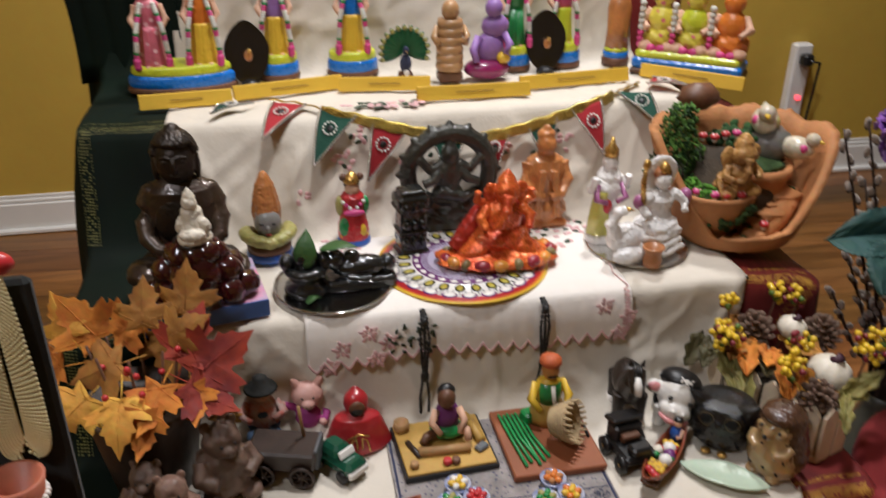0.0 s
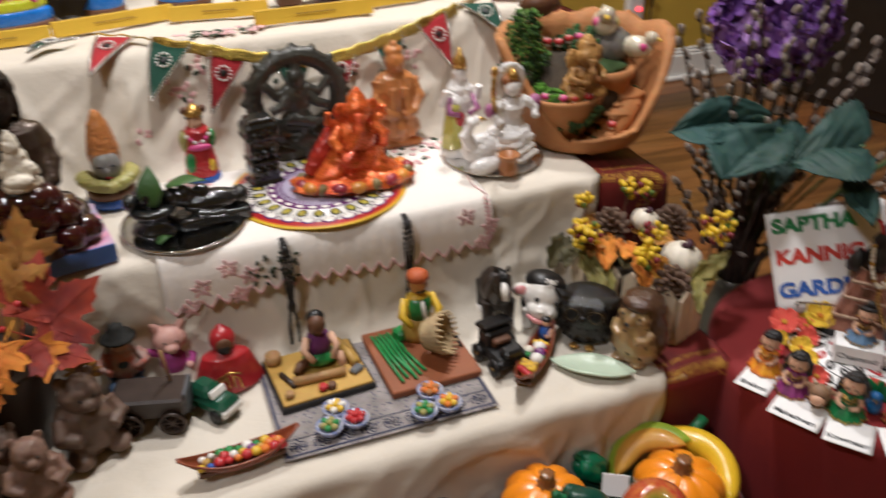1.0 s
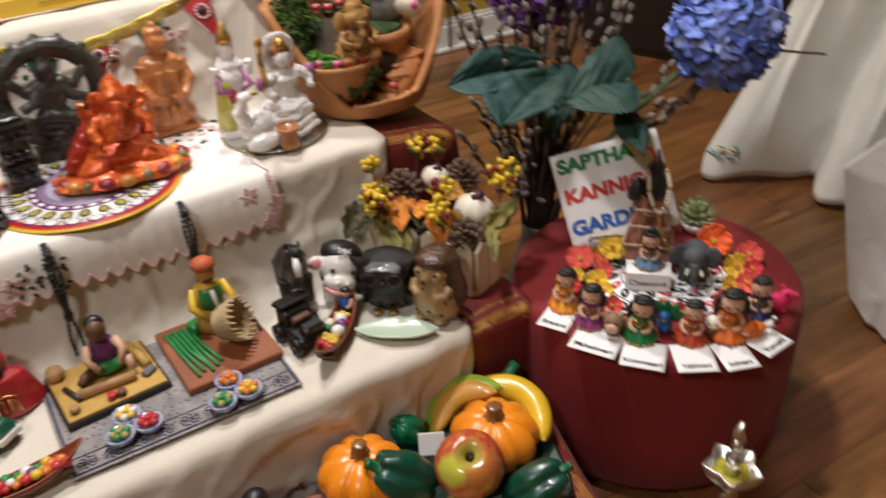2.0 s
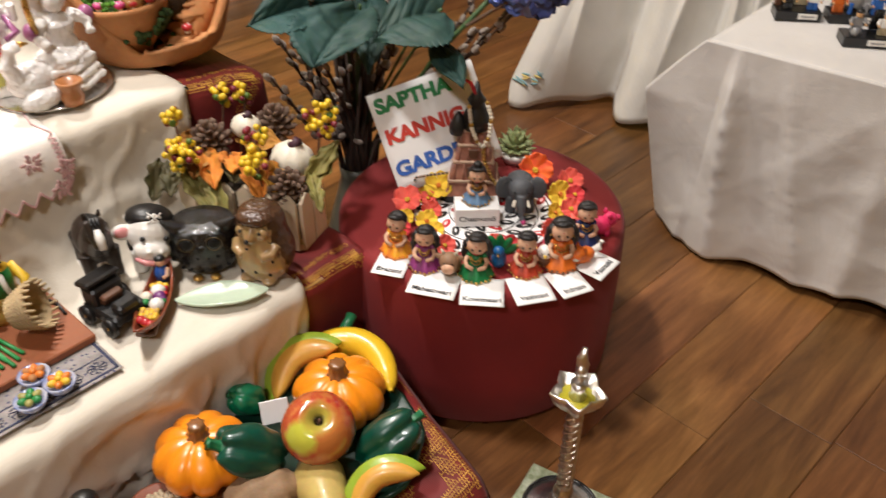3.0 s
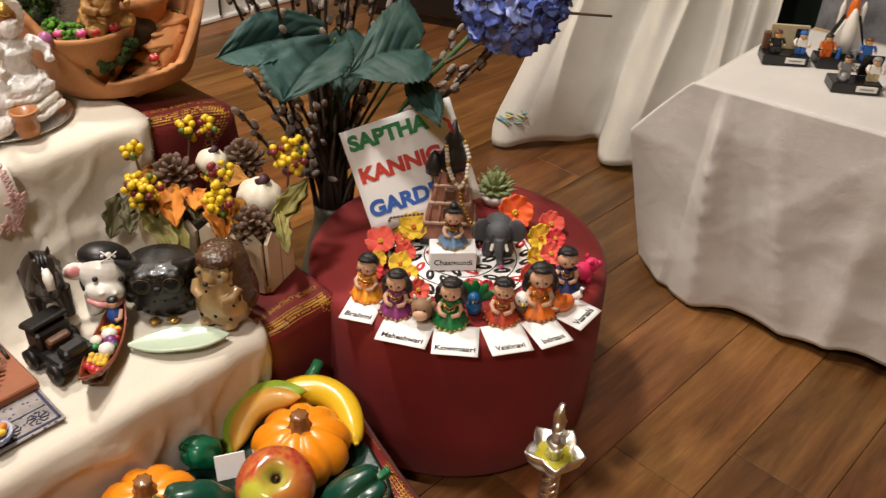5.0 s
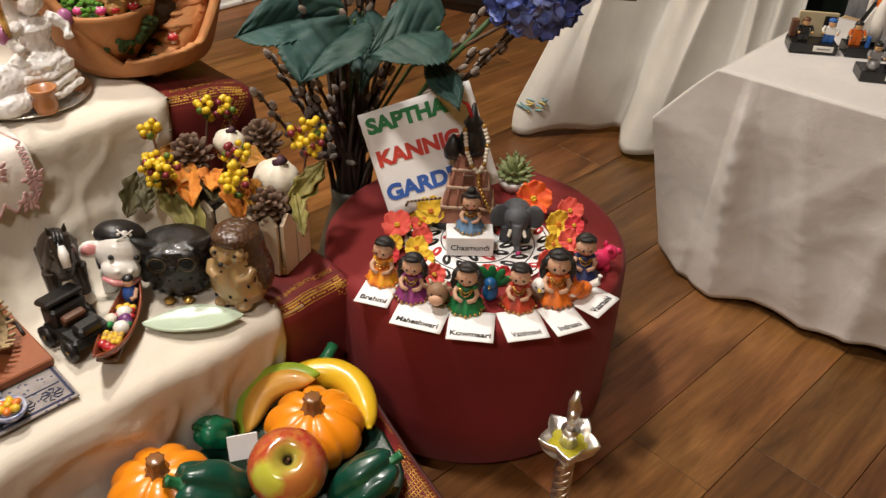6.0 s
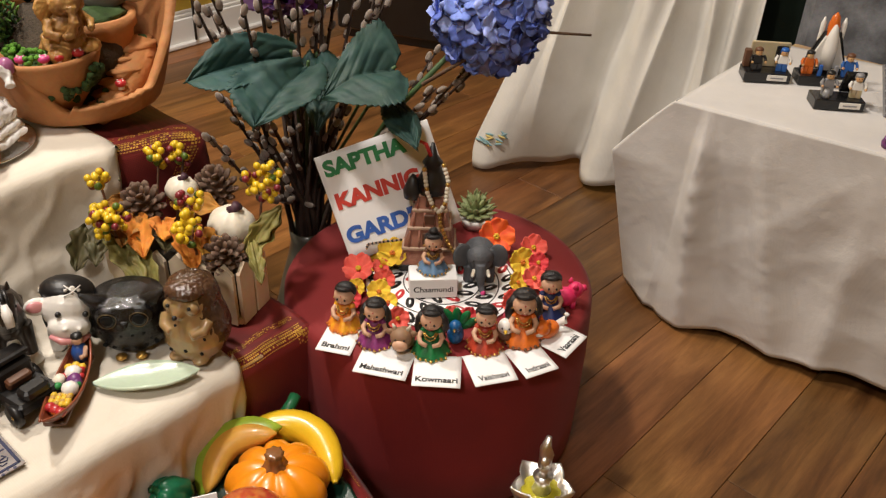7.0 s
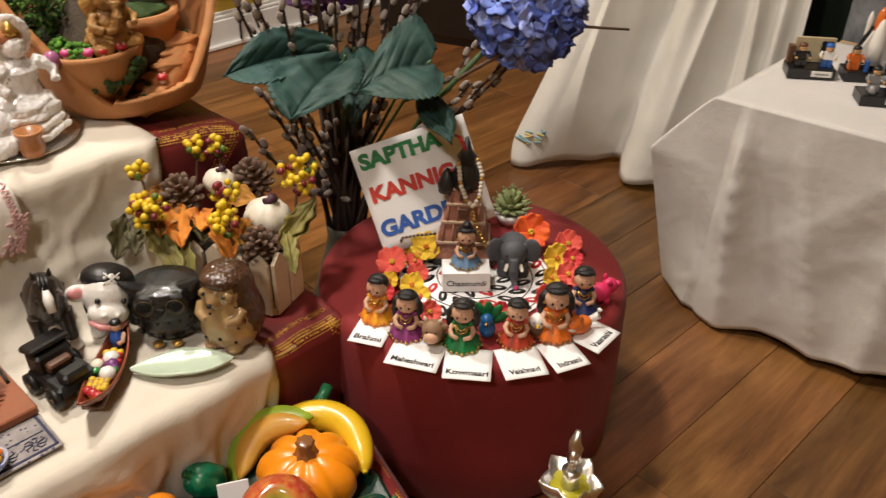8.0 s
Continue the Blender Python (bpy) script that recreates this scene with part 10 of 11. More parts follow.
# ---- tall vase of pussy willow, leaves and hydrangeas ----
def vase_arrangement():
    bx, by = 0.815, 0.232
    v = thing("pussy_willow_vase", pose(bx, by, 0), "dark vase of pussy willow twigs, leaves and hydrangeas", "vase")
    s = Shape()
    s.lathe((0, 0, 0), [(0.054, 0), (0.062, 0.012), (0.060, 0.05), (0.048, 0.10), (0.035, 0.145), (0.029, 0.172), (0.031, 0.192), (0.027, 0.192), (0.024, 0.165)], paint("grey_green_vase", (0.12, 0.115, 0.085), 0.35, vary=0.3, coat=0.2), 32)
    part("vase", s, v)
    TWIG = paint("dark_twig", (0.045, 0.026, 0.018), 0.7, vary=0.4)
    CATKIN = paint("silver_catkin", (0.27, 0.22, 0.18), 0.9, vary=0.3, sheen=0.4, grain=200)
    rnd = random.Random(17)
    ends = [(-0.13, -0.06, 0.60), (-0.17, -0.02, 0.66), (-0.09, -0.03, 0.70), (-0.06, -0.08, 0.62), (-0.02, -0.05, 0.68), (0.02, -0.06, 0.70), (0.05, -0.02, 0.66), (0.09, -0.05, 0.62), (0.13, -0.06, 0.60), (0.17, -0.03, 0.56), (0.20, -0.09, 0.46),
            (-0.14, 0.06, 0.62), (0.0, 0.05, 0.72), (0.10, 0.05, 0.68), (0.06, -0.10, 0.58), (-0.12, 0.02, 0.56), (-0.20, -0.06, 0.44), (0.16, 0.04, 0.70), (-0.05, 0.02, 0.75), (0.110, -0.212, 0.478), (0.150, -0.235, 0.505), (0.074, -0.191, 0.456), (-0.115, 0.024, 0.442), (-0.102, -0.008, 0.424)]
    for k, (ex, ey, ez) in enumerate(ends):
        a = k * 2.399
        p0 = Vector((0.018 * math.cos(a), 0.018 * math.sin(a), 0.10))
        p1 = Vector((0.018 * math.cos(a) + ex * 0.10, 0.018 * math.sin(a) + ey * 0.10, 0.24))
        p2 = Vector((ex * 0.55, ey * 0.5, ez * 0.70)) + Vector((rnd.gauss(0, 0.008), rnd.gauss(0, 0.008), 0))
        p3 = Vector((ex, ey, ez))
        path = along([tuple(p) for p in (p0, p1, p2, p3)])
        s = Shape()
        s.tube([path(i / 10) for i in range(11)], [0.0042 - 0.00026 * i for i in range(11)], TWIG, 6)
        tw = part("twig", s, v)
        for j in range(16):
            t = 0.42 + 0.57 * j / 15
            q = Vector(path(t))
            d = (Vector(path(min(1, t + 0.03))) - q).normalized()
            side = Vector((math.cos(j * 2.1 + k), math.sin(j * 2.1 + k), 0.2)) * 0.006
            s = Shape()
            s.ball((0, 0, 0), (0.0045, 0.0045, 0.0086), CATKIN, 9, 7, squash=lambda th, ph: 1 - 0.22 * math.cos(th))
            s.ball((0, 0, -0.0075), (0.0036, 0.0036, 0.0045), TWIG, 7, 5)
            ob = part("catkin", s, tw)
            ob.matrix_local = Matrix.Translation(q + side) @ d.to_track_quat("Z", "Y").to_matrix().to_4x4() @ pose(0, 0, 0, rnd.uniform(-15, 25), rnd.uniform(-20, 20), 0)

    for k in range(22):
        a, q = k * 2.399, 0.006 + 0.016 * (k / 22) ** 0.5
        s = Shape()
        s.tube([(q * 0.6 * math.cos(a), q * 0.6 * math.sin(a), 0.12), (q * math.cos(a), q * math.sin(a), 0.25), (q * 1.6 * math.cos(a) + 0.01 * math.sin(k), q * 1.6 * math.sin(a) - 0.01, 0.36 + 0.10 * rnd.random())], [0.0050, 0.0042, 0.0026], TWIG, 6)
        part("twig", s, v)
    BIGL = paint("blue_green_silk_leaf", (0.020, 0.060, 0.056), 0.68, vary=0.5, grain=22, bump=0.35, dark=(0.010, 0.034, 0.022))

    def big_leaf(base, tip, edge_a, edge_b, widest, droop, seed):
        """A broad toothed leaf spread between its stalk, its tip and the two sides of its widest place."""
        b, t = Vector(base) - o, Vector(tip) - o
        sides = [Vector(q) - o - (b + (t - b) * widest) for q in (edge_a, edge_b)]
        nrm = sides[0].cross(t - b).normalized()
        if nrm.z < 0:
            nrm = -nrm

        def fn(u, w):
            q = w * 2 - 1
            a = abs(q)
            k = u / widest * 0.5 if u < widest else 0.5 + (u - widest) / (1 - widest) * 0.5
            half = math.sin(math.pi * min(1, 0.045 + 0.955 * k)) ** (0.62 if k < 0.5 else 0.95)
            tooth = 1 + 0.075 * (((u * 15 + seed) % 1) - 0.5) * a ** 6
            p = b + (t - b) * (u - 0.10 * a * a * (1 - u)) + sides[0 if q < 0 else 1] * (a * half * tooth)
            p += Vector((0, 0, -droop * (u - widest) ** 2))
            vein = abs(math.sin((u * 1.0 + 0.34 * a) * 17.0)) ** 6
            p += nrm * (0.0030 * math.sin(a * 3.1) - 0.0016 * vein * (1 - a) - 0.0030 * math.exp(-a * 16) + 0.007 * noise.noise((u * 2.6 + seed, q * 1.8, seed)) + 0.003 * noise.noise((u * 6 + seed, q * 4, 3.0)) * a)
            return tuple(p)

        s = Shape()
        s.sheet(fn, 90, 44, BIGL, 0.0010)
        s.tube([tuple(Vector(fn(k / 8, 0.5)) - nrm * 0.001) for k in range(9)], [0.0022 - 0.00018 * k for k in range(9)], BIGL, 6)
        s.tube([tuple(b), tuple(b * 0.75 + Vector((0, 0, 0.09))), (0.0, 0.0, 0.24)], 0.0022, paint("green_stalk", (0.05, 0.10, 0.03), 0.6), 6)
        part("big_leaf", s, v, "large blue-green veined leaf")

    o = Vector((bx, by, 0))

    def rel(x, y, z):
        return tuple(Vector((x, y, z)) - o)

    big_leaf((0.763, 0.182, 0.504), (0.610, 0.194, 0.506), (0.682, 0.205, 0.538), (0.627, 0.140, 0.500), 0.55, 0.03, 1.0)
    big_leaf((0.753, 0.137, 0.504), (0.632, 0.100, 0.473), (0.640, 0.150, 0.508), (0.715, 0.080, 0.482), 0.45, 0.03, 5.0)
    big_leaf((0.829, 0.058, 0.498), (0.722, 0.082, 0.502), (0.836, 0.112, 0.541), (0.752, -0.007, 0.488), 0.30, 0.05, 2.0)
    big_leaf((0.809, 0.044, 0.465), (0.757, -0.045, 0.447), (0.767, 0.018, 0.450), (0.798, -0.012, 0.456), 0.45, 0.02, 3.0)
    big_leaf((0.817, 0.193, 0.486), (0.746, 0.118, 0.420), (0.775, 0.190, 0.452), (0.819, 0.139, 0.454), 0.45, 0.03, 4.0)
    s = Shape()
    s.tube([rel(0.86, 0.04, 0.47), rel(0.92, -0.03, 0.53), rel(0.975, -0.050, 0.535), rel(1.035, -0.100, 0.528)], [0.003, 0.0028, 0.0024, 0.0018], paint("brown_bark", (0.15, 0.095, 0.06), 0.75, vary=0.4), 6)
    part("bare_twig", s, v)

    def hydrangea(c, r, tones, n, seed):
        rnd = random.Random(seed)
        c = Vector(rel(*c))
        me = {}
        for i in range(n):
            zz = 1 - 2 * (i + 0.5) / n
            a = i * 2.39996
            d = Vector((math.sqrt(1 - zz * zz) * math.cos(a), math.sqrt(1 - zz * zz) * math.sin(a), zz))
            t = rnd.randrange(len(tones))
            if t not in me:
                s = Shape()
                for k in range(4):
                    b = math.radians(90 * k)
                    s.sheet(lambda u, w, b=b: ((0.002 + 0.0195 * u) * math.cos(b) - (w - 0.5) * 0.025 * math.sin(0.4 + 2.0 * u) * math.sin(b), (0.002 + 0.0195 * u) * math.sin(b) + (w - 0.5) * 0.025 * math.sin(0.4 + 2.0 * u) * math.cos(b), 0.006 * u * u - 0.010 * (w - 0.5) ** 2 * u + 0.0016 * math.sin(9 * w + 3 * k) * u), 6, 6, tones[t], 0.0004)
                me[t] = s.mesh("floret")
            ob = new("floret", me[t])
            ob.parent = v
            ob.matrix_local = Matrix.Translation(c + d * r * rnd.uniform(0.9, 1.06)) @ d.to_track_quat("Z", "Y").to_matrix().to_4x4() @ pose(0, 0, 0, rnd.uniform(-25, 25), rnd.uniform(-25, 25), rnd.uniform(0, 90))
        s = Shape()
        s.ball(tuple(c), r * 0.86, tones[0], 14, 10)
        part("flower_core", s, v)
        s = Shape()
        s.tube([(0.01, 0.0, 0.18), tuple(c * 0.5 + Vector((0, 0, 0.12))), tuple(c)], 0.004, paint("green_stalk", (0.05, 0.10, 0.03), 0.6), 6)
        part("stalk", s, v)

    B1, B2, B3 = paint("hydrangea_blue", (0.17, 0.25, 0.68), 0.7, vary=0.4, grain=160), paint("hydrangea_pale_blue", (0.32, 0.40, 0.82), 0.7, vary=0.35, grain=160), paint("hydrangea_deep_blue", (0.09, 0.14, 0.50), 0.7, vary=0.4, grain=160)
    V1, V2, V3 = paint("hydrangea_violet", (0.22, 0.08, 0.40), 0.7, vary=0.3), paint("hydrangea_lilac", (0.44, 0.25, 0.62), 0.7, vary=0.25), paint("hydrangea_deep_violet", (0.08, 0.02, 0.17), 0.7, vary=0.3)
    hydrangea((0.945, 0.000, 0.555), 0.066, (B1, B2, B3), 115, 4)
    hydrangea((0.860, 0.300, 0.600), 0.084, (V1, V2, V3), 140, 5)


vase_arrangement()


# ---- pennant garland along the top tier ----
FELT = {"red": paint("red_felt", (0.33, 0.012, 0.018), 0.9, vary=0.15, grain=120, bump=0.4), "green": paint("green_felt", (0.006, 0.055, 0.032), 0.9, vary=0.15, grain=120, bump=0.4)}
BEAD = paint("silver_bead", (0.62, 0.60, 0.56), 0.2, 0.8, vary=0.1)
RIBBON = paint("gold_ribbon", (0.62, 0.45, 0.10), 0.26, 0.9, vary=0.5, grain=130, bump=1.0)

s = Shape()
rp = along(rounded([(-0.112, 0.585, T3 + 0.007), (-0.06, 0.555, T3 + 0.007), (-0.02, 0.512, 0.613), (0.022, 0.497, 0.606), (0.107, 0.490, 0.583), (0.186, 0.487, 0.569), (0.249, 0.489, 0.577), (0.313, 0.492, 0.592), (0.370, 0.500, 0.607), (0.42, 0.522, T3 + 0.003), (0.466, 0.563, T3 + 0.003), (0.50, 0.59, T3 + 0.003)]))
s.sheet(lambda u, v: tuple(Vector(rp(u)) + Vector((0.002 * v, -0.004 * v + (0.018 * v if u < 0.14 or u > 0.86 else 0), (0.5 - v) * 0.017 * (1 if 0.14 < u < 0.86 else 0.15) + 0.0012 * math.sin(u * 120)))), 140, 4, RIBBON, 0.0012)
solid("gold_ribbon_garland", s, pose(0, 0, 0), "gold ribbon garland swagged along the top tier", "garland")


def pennant(a, b, tip, tone):
    A, B, T = Vector(a), Vector(b), Vector(tip)
    mid = (A + B) / 2
    ux, uy = B - A, mid - T
    h = uy.length
    m = frame_from(mid, ux, uy)
    w = (B - A).length
    k = (m.inverted() @ T)
    p = thing("pennant", m, "%s felt pennant trimmed with silver beads" % tone, "pennant", "pennants on the garland")
    s = Shape()

    def fn(u, v):
        half = w / 2 * (1 - v ** 1.15) + 0.0006
        return (k.x * v + (u * 2 - 1) * half, k.y * v, 0.006 * math.sin(v * 3.0) * (1 - 0.4 * u))

    s.sheet(lambda u, v: fn(1 - u, v), 10, 16, FELT[tone], 0.0014)
    part("flag", s, p)
    for side in (0.0, 1.0):
        s = Shape()
        n = max(8, int(h / 0.0042))
        for i in range(n + 1):
            q = Vector(fn(side, i / n))
            s.ball(tuple(q + Vector((0, 0, 0.0012))), 0.0024, BEAD, 6, 4)
        part("bead_trim", s, p)
    c = Vector(fn(0.5, 0.32))
    r = 0.0100 * min(1, h / 0.07)
    s = Shape()
    for i in range(12):
        t = i * math.tau / 12
        s.ball((c.x + r * math.cos(t), c.y + r * math.sin(t), c.z + 0.0022), 0.0021, WHITE, 6, 4)
    part("pearl_ring", s, p, "ring of white pearls")
    s = Shape()
    s.ball((c.x, c.y, c.z + 0.002), (r * 0.55, r * 0.55, 0.0016), BLACK, 10, 6)
    part("dark_stone", s, p)


for a, b, t, tone in (((-0.104, 0.575, 0.6165), (-0.058, 0.553, 0.6165), (-0.124, 0.474, 0.593), "red"), ((-0.036, 0.525, 0.615), (0.012, 0.500, 0.611), (-0.053, 0.470, 0.550), "green"),
                      ((0.038, 0.496, 0.600), (0.085, 0.492, 0.586), (0.024, 0.470, 0.521), "red"), ((0.124, 0.490, 0.577), (0.173, 0.488, 0.570), (0.146, 0.470, 0.520), "green"),
                      ((0.200, 0.488, 0.570), (0.245, 0.489, 0.575), (0.219, 0.470, 0.522), "red"), ((0.277, 0.491, 0.582), (0.322, 0.493, 0.594), (0.303, 0.470, 0.527), "green"),
                      ((0.349, 0.497, 0.602), (0.397, 0.505, 0.613), (0.395, 0.470, 0.538), "red"), ((0.436, 0.535, 0.6165), (0.486, 0.522, 0.6165), (0.486, 0.472, 0.578), "green"),
                      ((0.505, 0.572, 0.6165), (0.530, 0.604, 0.6165), (0.566, 0.530, 0.6165), "red"), ((-0.172, 0.572, 0.6165), (-0.136, 0.578, 0.6165), (-0.195, 0.530, 0.6165), "green")):
    pennant(a, b, t, tone)


# ---- painted clay statues and name strips on the top tier ----
LEMON = paint("lemon_paint", (0.60, 0.66, 0.025), 0.32, vary=0.15, coat=0.4)
AZURE = paint("azure_paint", (0.02, 0.17, 0.62), 0.28, vary=0.15, coat=0.4)
ROSE = paint("rose_paint", (0.58, 0.14, 0.19), 0.35, vary=0.25, coat=0.3, spots=75.0, spot_rgb=(0.75, 0.45, 0.48))
FLOWERED = paint("flowered_yellow_paint", (0.68, 0.58, 0.06), 0.32, vary=0.2, coat=0.4, spots=55.0, spot_rgb=(0.66, 0.14, 0.20))
LILACP = paint("lilac_robe_paint", (0.30, 0.16, 0.45), 0.45, vary=0.25)
GARLAND_W = paint("garland_white", (0.66, 0.64, 0.58), 0.6, vary=0.2)
STRIP = paint("yellow_card", (0.72, 0.46, 0.03), 0.6, vary=0.08)


def base_of(s, w, d, oval=True):
    if oval:
        for r, z0, z1, m in ((1.0, 0.0, 0.011, BROWN), (0.97, 0.010, 0.029, AZURE), (0.90, 0.028, 0.043, LEMON)):
            s.lathe((0, 0, z0), [(r * 0.98, 0), (r, (z1 - z0) * 0.35), (r * 0.985, (z1 - z0) * 0.8), (r * 0.93, z1 - z0)], m, 40, oval=(w / 2 * 1.05, d / 2 * 1.15))
        return
    s.box((0, 0, 0.005), (w, d, 0.010), BROWN, bevel=0.004)
    s.box((0, 0, 0.019), (w * 0.98, d * 0.96, 0.020), AZURE, bevel=0.005)
    s.box((0, 0, 0.034), (w * 0.93, d * 0.90, 0.016), LEMON, bevel=0.006)


def standing(s, x, robe, top, skin, h=0.15, garland=True, y=0.0):
    """A robed clay figure on a base."""
    s.lathe((x, y, 0.036), [(0.022, 0), (0.021, h * 0.10), (0.017, h * 0.30), (0.016, h * 0.42)], robe, 18, wobble=0.07, n=9)
    for j in range(5):
        a = -2.3 + j * 0.36
        s.tube([(x + 0.019 * math.cos(a), y + 0.019 * math.sin(a), 0.040), (x + 0.017 * math.cos(a + 0.1), y + 0.018 * math.sin(a + 0.1), 0.036 + h * 0.2), (x + 0.015 * math.cos(a + 0.15), y + 0.015 * math.sin(a + 0.15), 0.036 + h * 0.4)], 0.0028, robe, 6)
    s.lathe((x, y, 0.036 + h * 0.40), [(0.017, 0), (0.019, h * 0.16), (0.018, h * 0.26), (0.007, h * 0.32)], top, 18, oval=(1, 0.75))
    s.ball((x, y - 0.002, 0.036 + h * 0.80), (0.013, 0.013, 0.015), skin)
    s.lathe((x, y, 0.036 + h * 0.87), [(0.013, 0), (0.011, 0.014), (0.004, 0.028)], GOLD, 14)
    for k in (-1, 1):
        s.tube([(x + k * 0.018, y, 0.036 + h * 0.64), (x + k * 0.026, y - 0.006, 0.036 + h * 0.50), (x + k * 0.018, y - 0.016, 0.036 + h * 0.42)], [0.006, 0.006, 0.005], skin, 8)
        s.ball((x + k * 0.009, y - 0.018, 0.040), (0.006, 0.009, 0.005), skin, 8, 6)
        if garland:
            pts = along([(x + k * 0.010, y - 0.012, 0.036 + h * 0.66), (x + k * 0.020, y - 0.022, 0.036 + h * 0.40), (x + k * 0.024, y - 0.022, 0.036 + h * 0.14), (x + k * 0.024, y - 0.022, 0.044)])
            for i in range(24):
                s.ball(pts(i / 23), (0.0046, 0.0040, 0.0034) if i < 21 else 0.0062, (PINKP if i % 7 in (5, 6) else GREEN if i % 7 == 4 else GARLAND_W) if i < 21 else PINKP, 8, 5)


def statue(name, build, x, y, turn, label):
    s = Shape()
    build(s)
    s.fuse(0.0017, 3, only=[m for m in s.mats if m not in (PINKP, GARLAND_W, GREEN, GOLD)], carve=0.0007, grain=120.0)
    solid(name, s, pose(x, y, T3, 0, 0, turn), label, "statue", "painted clay statues")


def pair(s):
    base_of(s, 0.165, 0.070)
    standing(s, -0.040, ROSE, ROSE, SKIN, 0.155)
    standing(s, 0.038, YELLOW, ORANGE, SKIN, 0.165)


def single(robe, top, w=0.075):
    def build(s):
        base_of(s, w, 0.062)
        standing(s, 0, robe, top, SKIN, 0.16)
    return build


def seated_trio(s):
    base_of(s, 0.190, 0.085, False)
    for x, body, belly in ((-0.055, FLOWERED, FLOWERED), (0.0, FLOWERED, LEMON), (0.062, ORANGE, ORANGE)):
        s.ball((x, 0, 0.058), (0.032, 0.026, 0.026), body, 16, 10, lumps=0.15)
        s.ball((x, -0.004, 0.090), (0.024, 0.020, 0.026), belly, 14, 9)
        s.ball((x, -0.004, 0.128), (0.018, 0.017, 0.018), body)
        for k in (-1, 1):
            s.ball((x + k * 0.020, -0.022, 0.046), (0.014, 0.014, 0.010), SKIN, 10, 7)
            s.tube([(x + k * 0.02, 0, 0.104), (x + k * 0.032, -0.012, 0.086), (x + k * 0.018, -0.026, 0.076)], [0.008, 0.008, 0.006], SKIN)
            s.ball((x + k * 0.009, -0.030, 0.044), (0.010, 0.006, 0.008), PINKP, 8, 6)
        for i in range(8):
            a = i / 7
            s.ball((x - 0.03 + 0.0 * a, -0.024, 0.048 + 0.07 * a), 0.006, GARLAND_W if i > 2 else PINKP, 7, 5)


def painted_shell(x, y, turn, label):
    d = thing("painted_shell", pose(x, y, T3, 0, 0, turn), label, "ornament", "black leaf plaques")
    s = Shape()
    n = 36
    outline = [((0.036 + 0.004 * math.sin(a)) * math.cos(a) * (1 - 0.35 * max(0, math.sin(a)) ** 2), 0.050 + 0.052 * math.sin(a)) for a in [i * math.tau / n for i in range(n)]]
    s.prism(outline, -0.004, 0.004, paint("black_gloss", (0.010, 0.009, 0.010), 0.18, vary=0.3, coat=0.6), pose(0, 0.012, 0.002, 78, 0, 0), smooth=False)
    part("plaque", s, d)
    s = Shape()
    s.ball((0, 0.004, 0.050), (0.007, 0.003, 0.009), ORANGE_GLAZE, 10, 7)
    s.ball((0.002, 0.002, 0.058), (0.004, 0.003, 0.004), GOLD, 8, 6)
    part("painted_motif", s, d, "small orange painted motif")
    s = Shape()
    s.lathe((0, 0.006, 0), [(0.016, 0), (0.014, 0.006), (0.006, 0.010)], BLACK, 14)
    part("foot", s, d)


def peacock_fan(x, y):
    p = thing("peacock_ornament", pose(x, y, T3), "dark green fan-tailed peacock ornament", "ornament")
    PG = paint("peacock_green", (0.015, 0.10, 0.04), 0.35, vary=0.4)
    for k in range(15):
        a = -1.9 + k * 3.8 / 14
        s = Shape()
        s.ball((0.024 * math.sin(a), 0.006, 0.044 + 0.024 * math.cos(a)), (0.0066, 0.003, 0.022), PG, 9, 7, rot=(0, math.degrees(a), 0))
        s.ball((0.040 * math.sin(a), 0.003, 0.044 + 0.040 * math.cos(a)), (0.004, 0.002, 0.004), LEAF_YELLOW, 8, 5)
        part("tail_feather", s, p)
    s = Shape()
    s.lathe((0, 0, 0), [(0.014, 0), (0.012, 0.010), (0.006, 0.014)], BROWN, 14)
    s.ball((0, -0.004, 0.026), (0.010, 0.012, 0.016), NAVY)
    s.ball((0, -0.008, 0.048), (0.005, 0.006, 0.008), NAVY)
    s.lathe((0, -0.014, 0.048), [(0.002, 0), (0.0005, 0.006)], GOLD, 6, rot=(95, 0, 0))
    s.ball((0, -0.012, 0.012), (0.005, 0.005, 0.006), WHITE, 8, 6)
    part("body", s, p)


statue("painted_couple", pair, -0.245, 0.700, 4, "glazed clay couple in rose and yellow on blue base")
painted_shell(-0.138, 0.690, 8, "glossy black leaf-shaped plaque with orange motif")
statue("painted_goddess", single(YELLOW, LILACP, 0.070), -0.092, 0.745, 0, "glazed clay figure in lilac and yellow on blue base")
statue("painted_flute_player", single(YELLOW, AZURE, 0.085), 0.035, 0.742, 0, "glazed clay figure in yellow beside a peacock")
peacock_fan(0.120, 0.700)
s = Shape()
s.box((0, 0, 0.010), (0.040, 0.034, 0.020), BROWN, bevel=0.004)
for i in range(6):
    s.lathe((0, 0, 0.020 + 0.014 * i), [(0.0225 - 0.0004 * i, 0), (0.0240 - 0.0004 * i, 0.007), (0.0225 - 0.0004 * i, 0.0140)], paint("tan_glaze", (0.46, 0.26, 0.11), 0.35, coat=0.3), 14)
s.ball((0, -0.002, 0.118), (0.015, 0.015, 0.017), paint("tan_glaze", (0, 0, 0)))
for k in (-1, 1):
    s.lathe((k * 0.010, 0, 0), [(0.008, 0), (0.009, 0.022)], BROWN, 10)
    s.tube([(k * 0.020, 0, 0.092), (k * 0.028, -0.006, 0.076), (k * 0.022, -0.016, 0.066)], 0.006, paint("tan_glaze", (0, 0, 0)), 8)
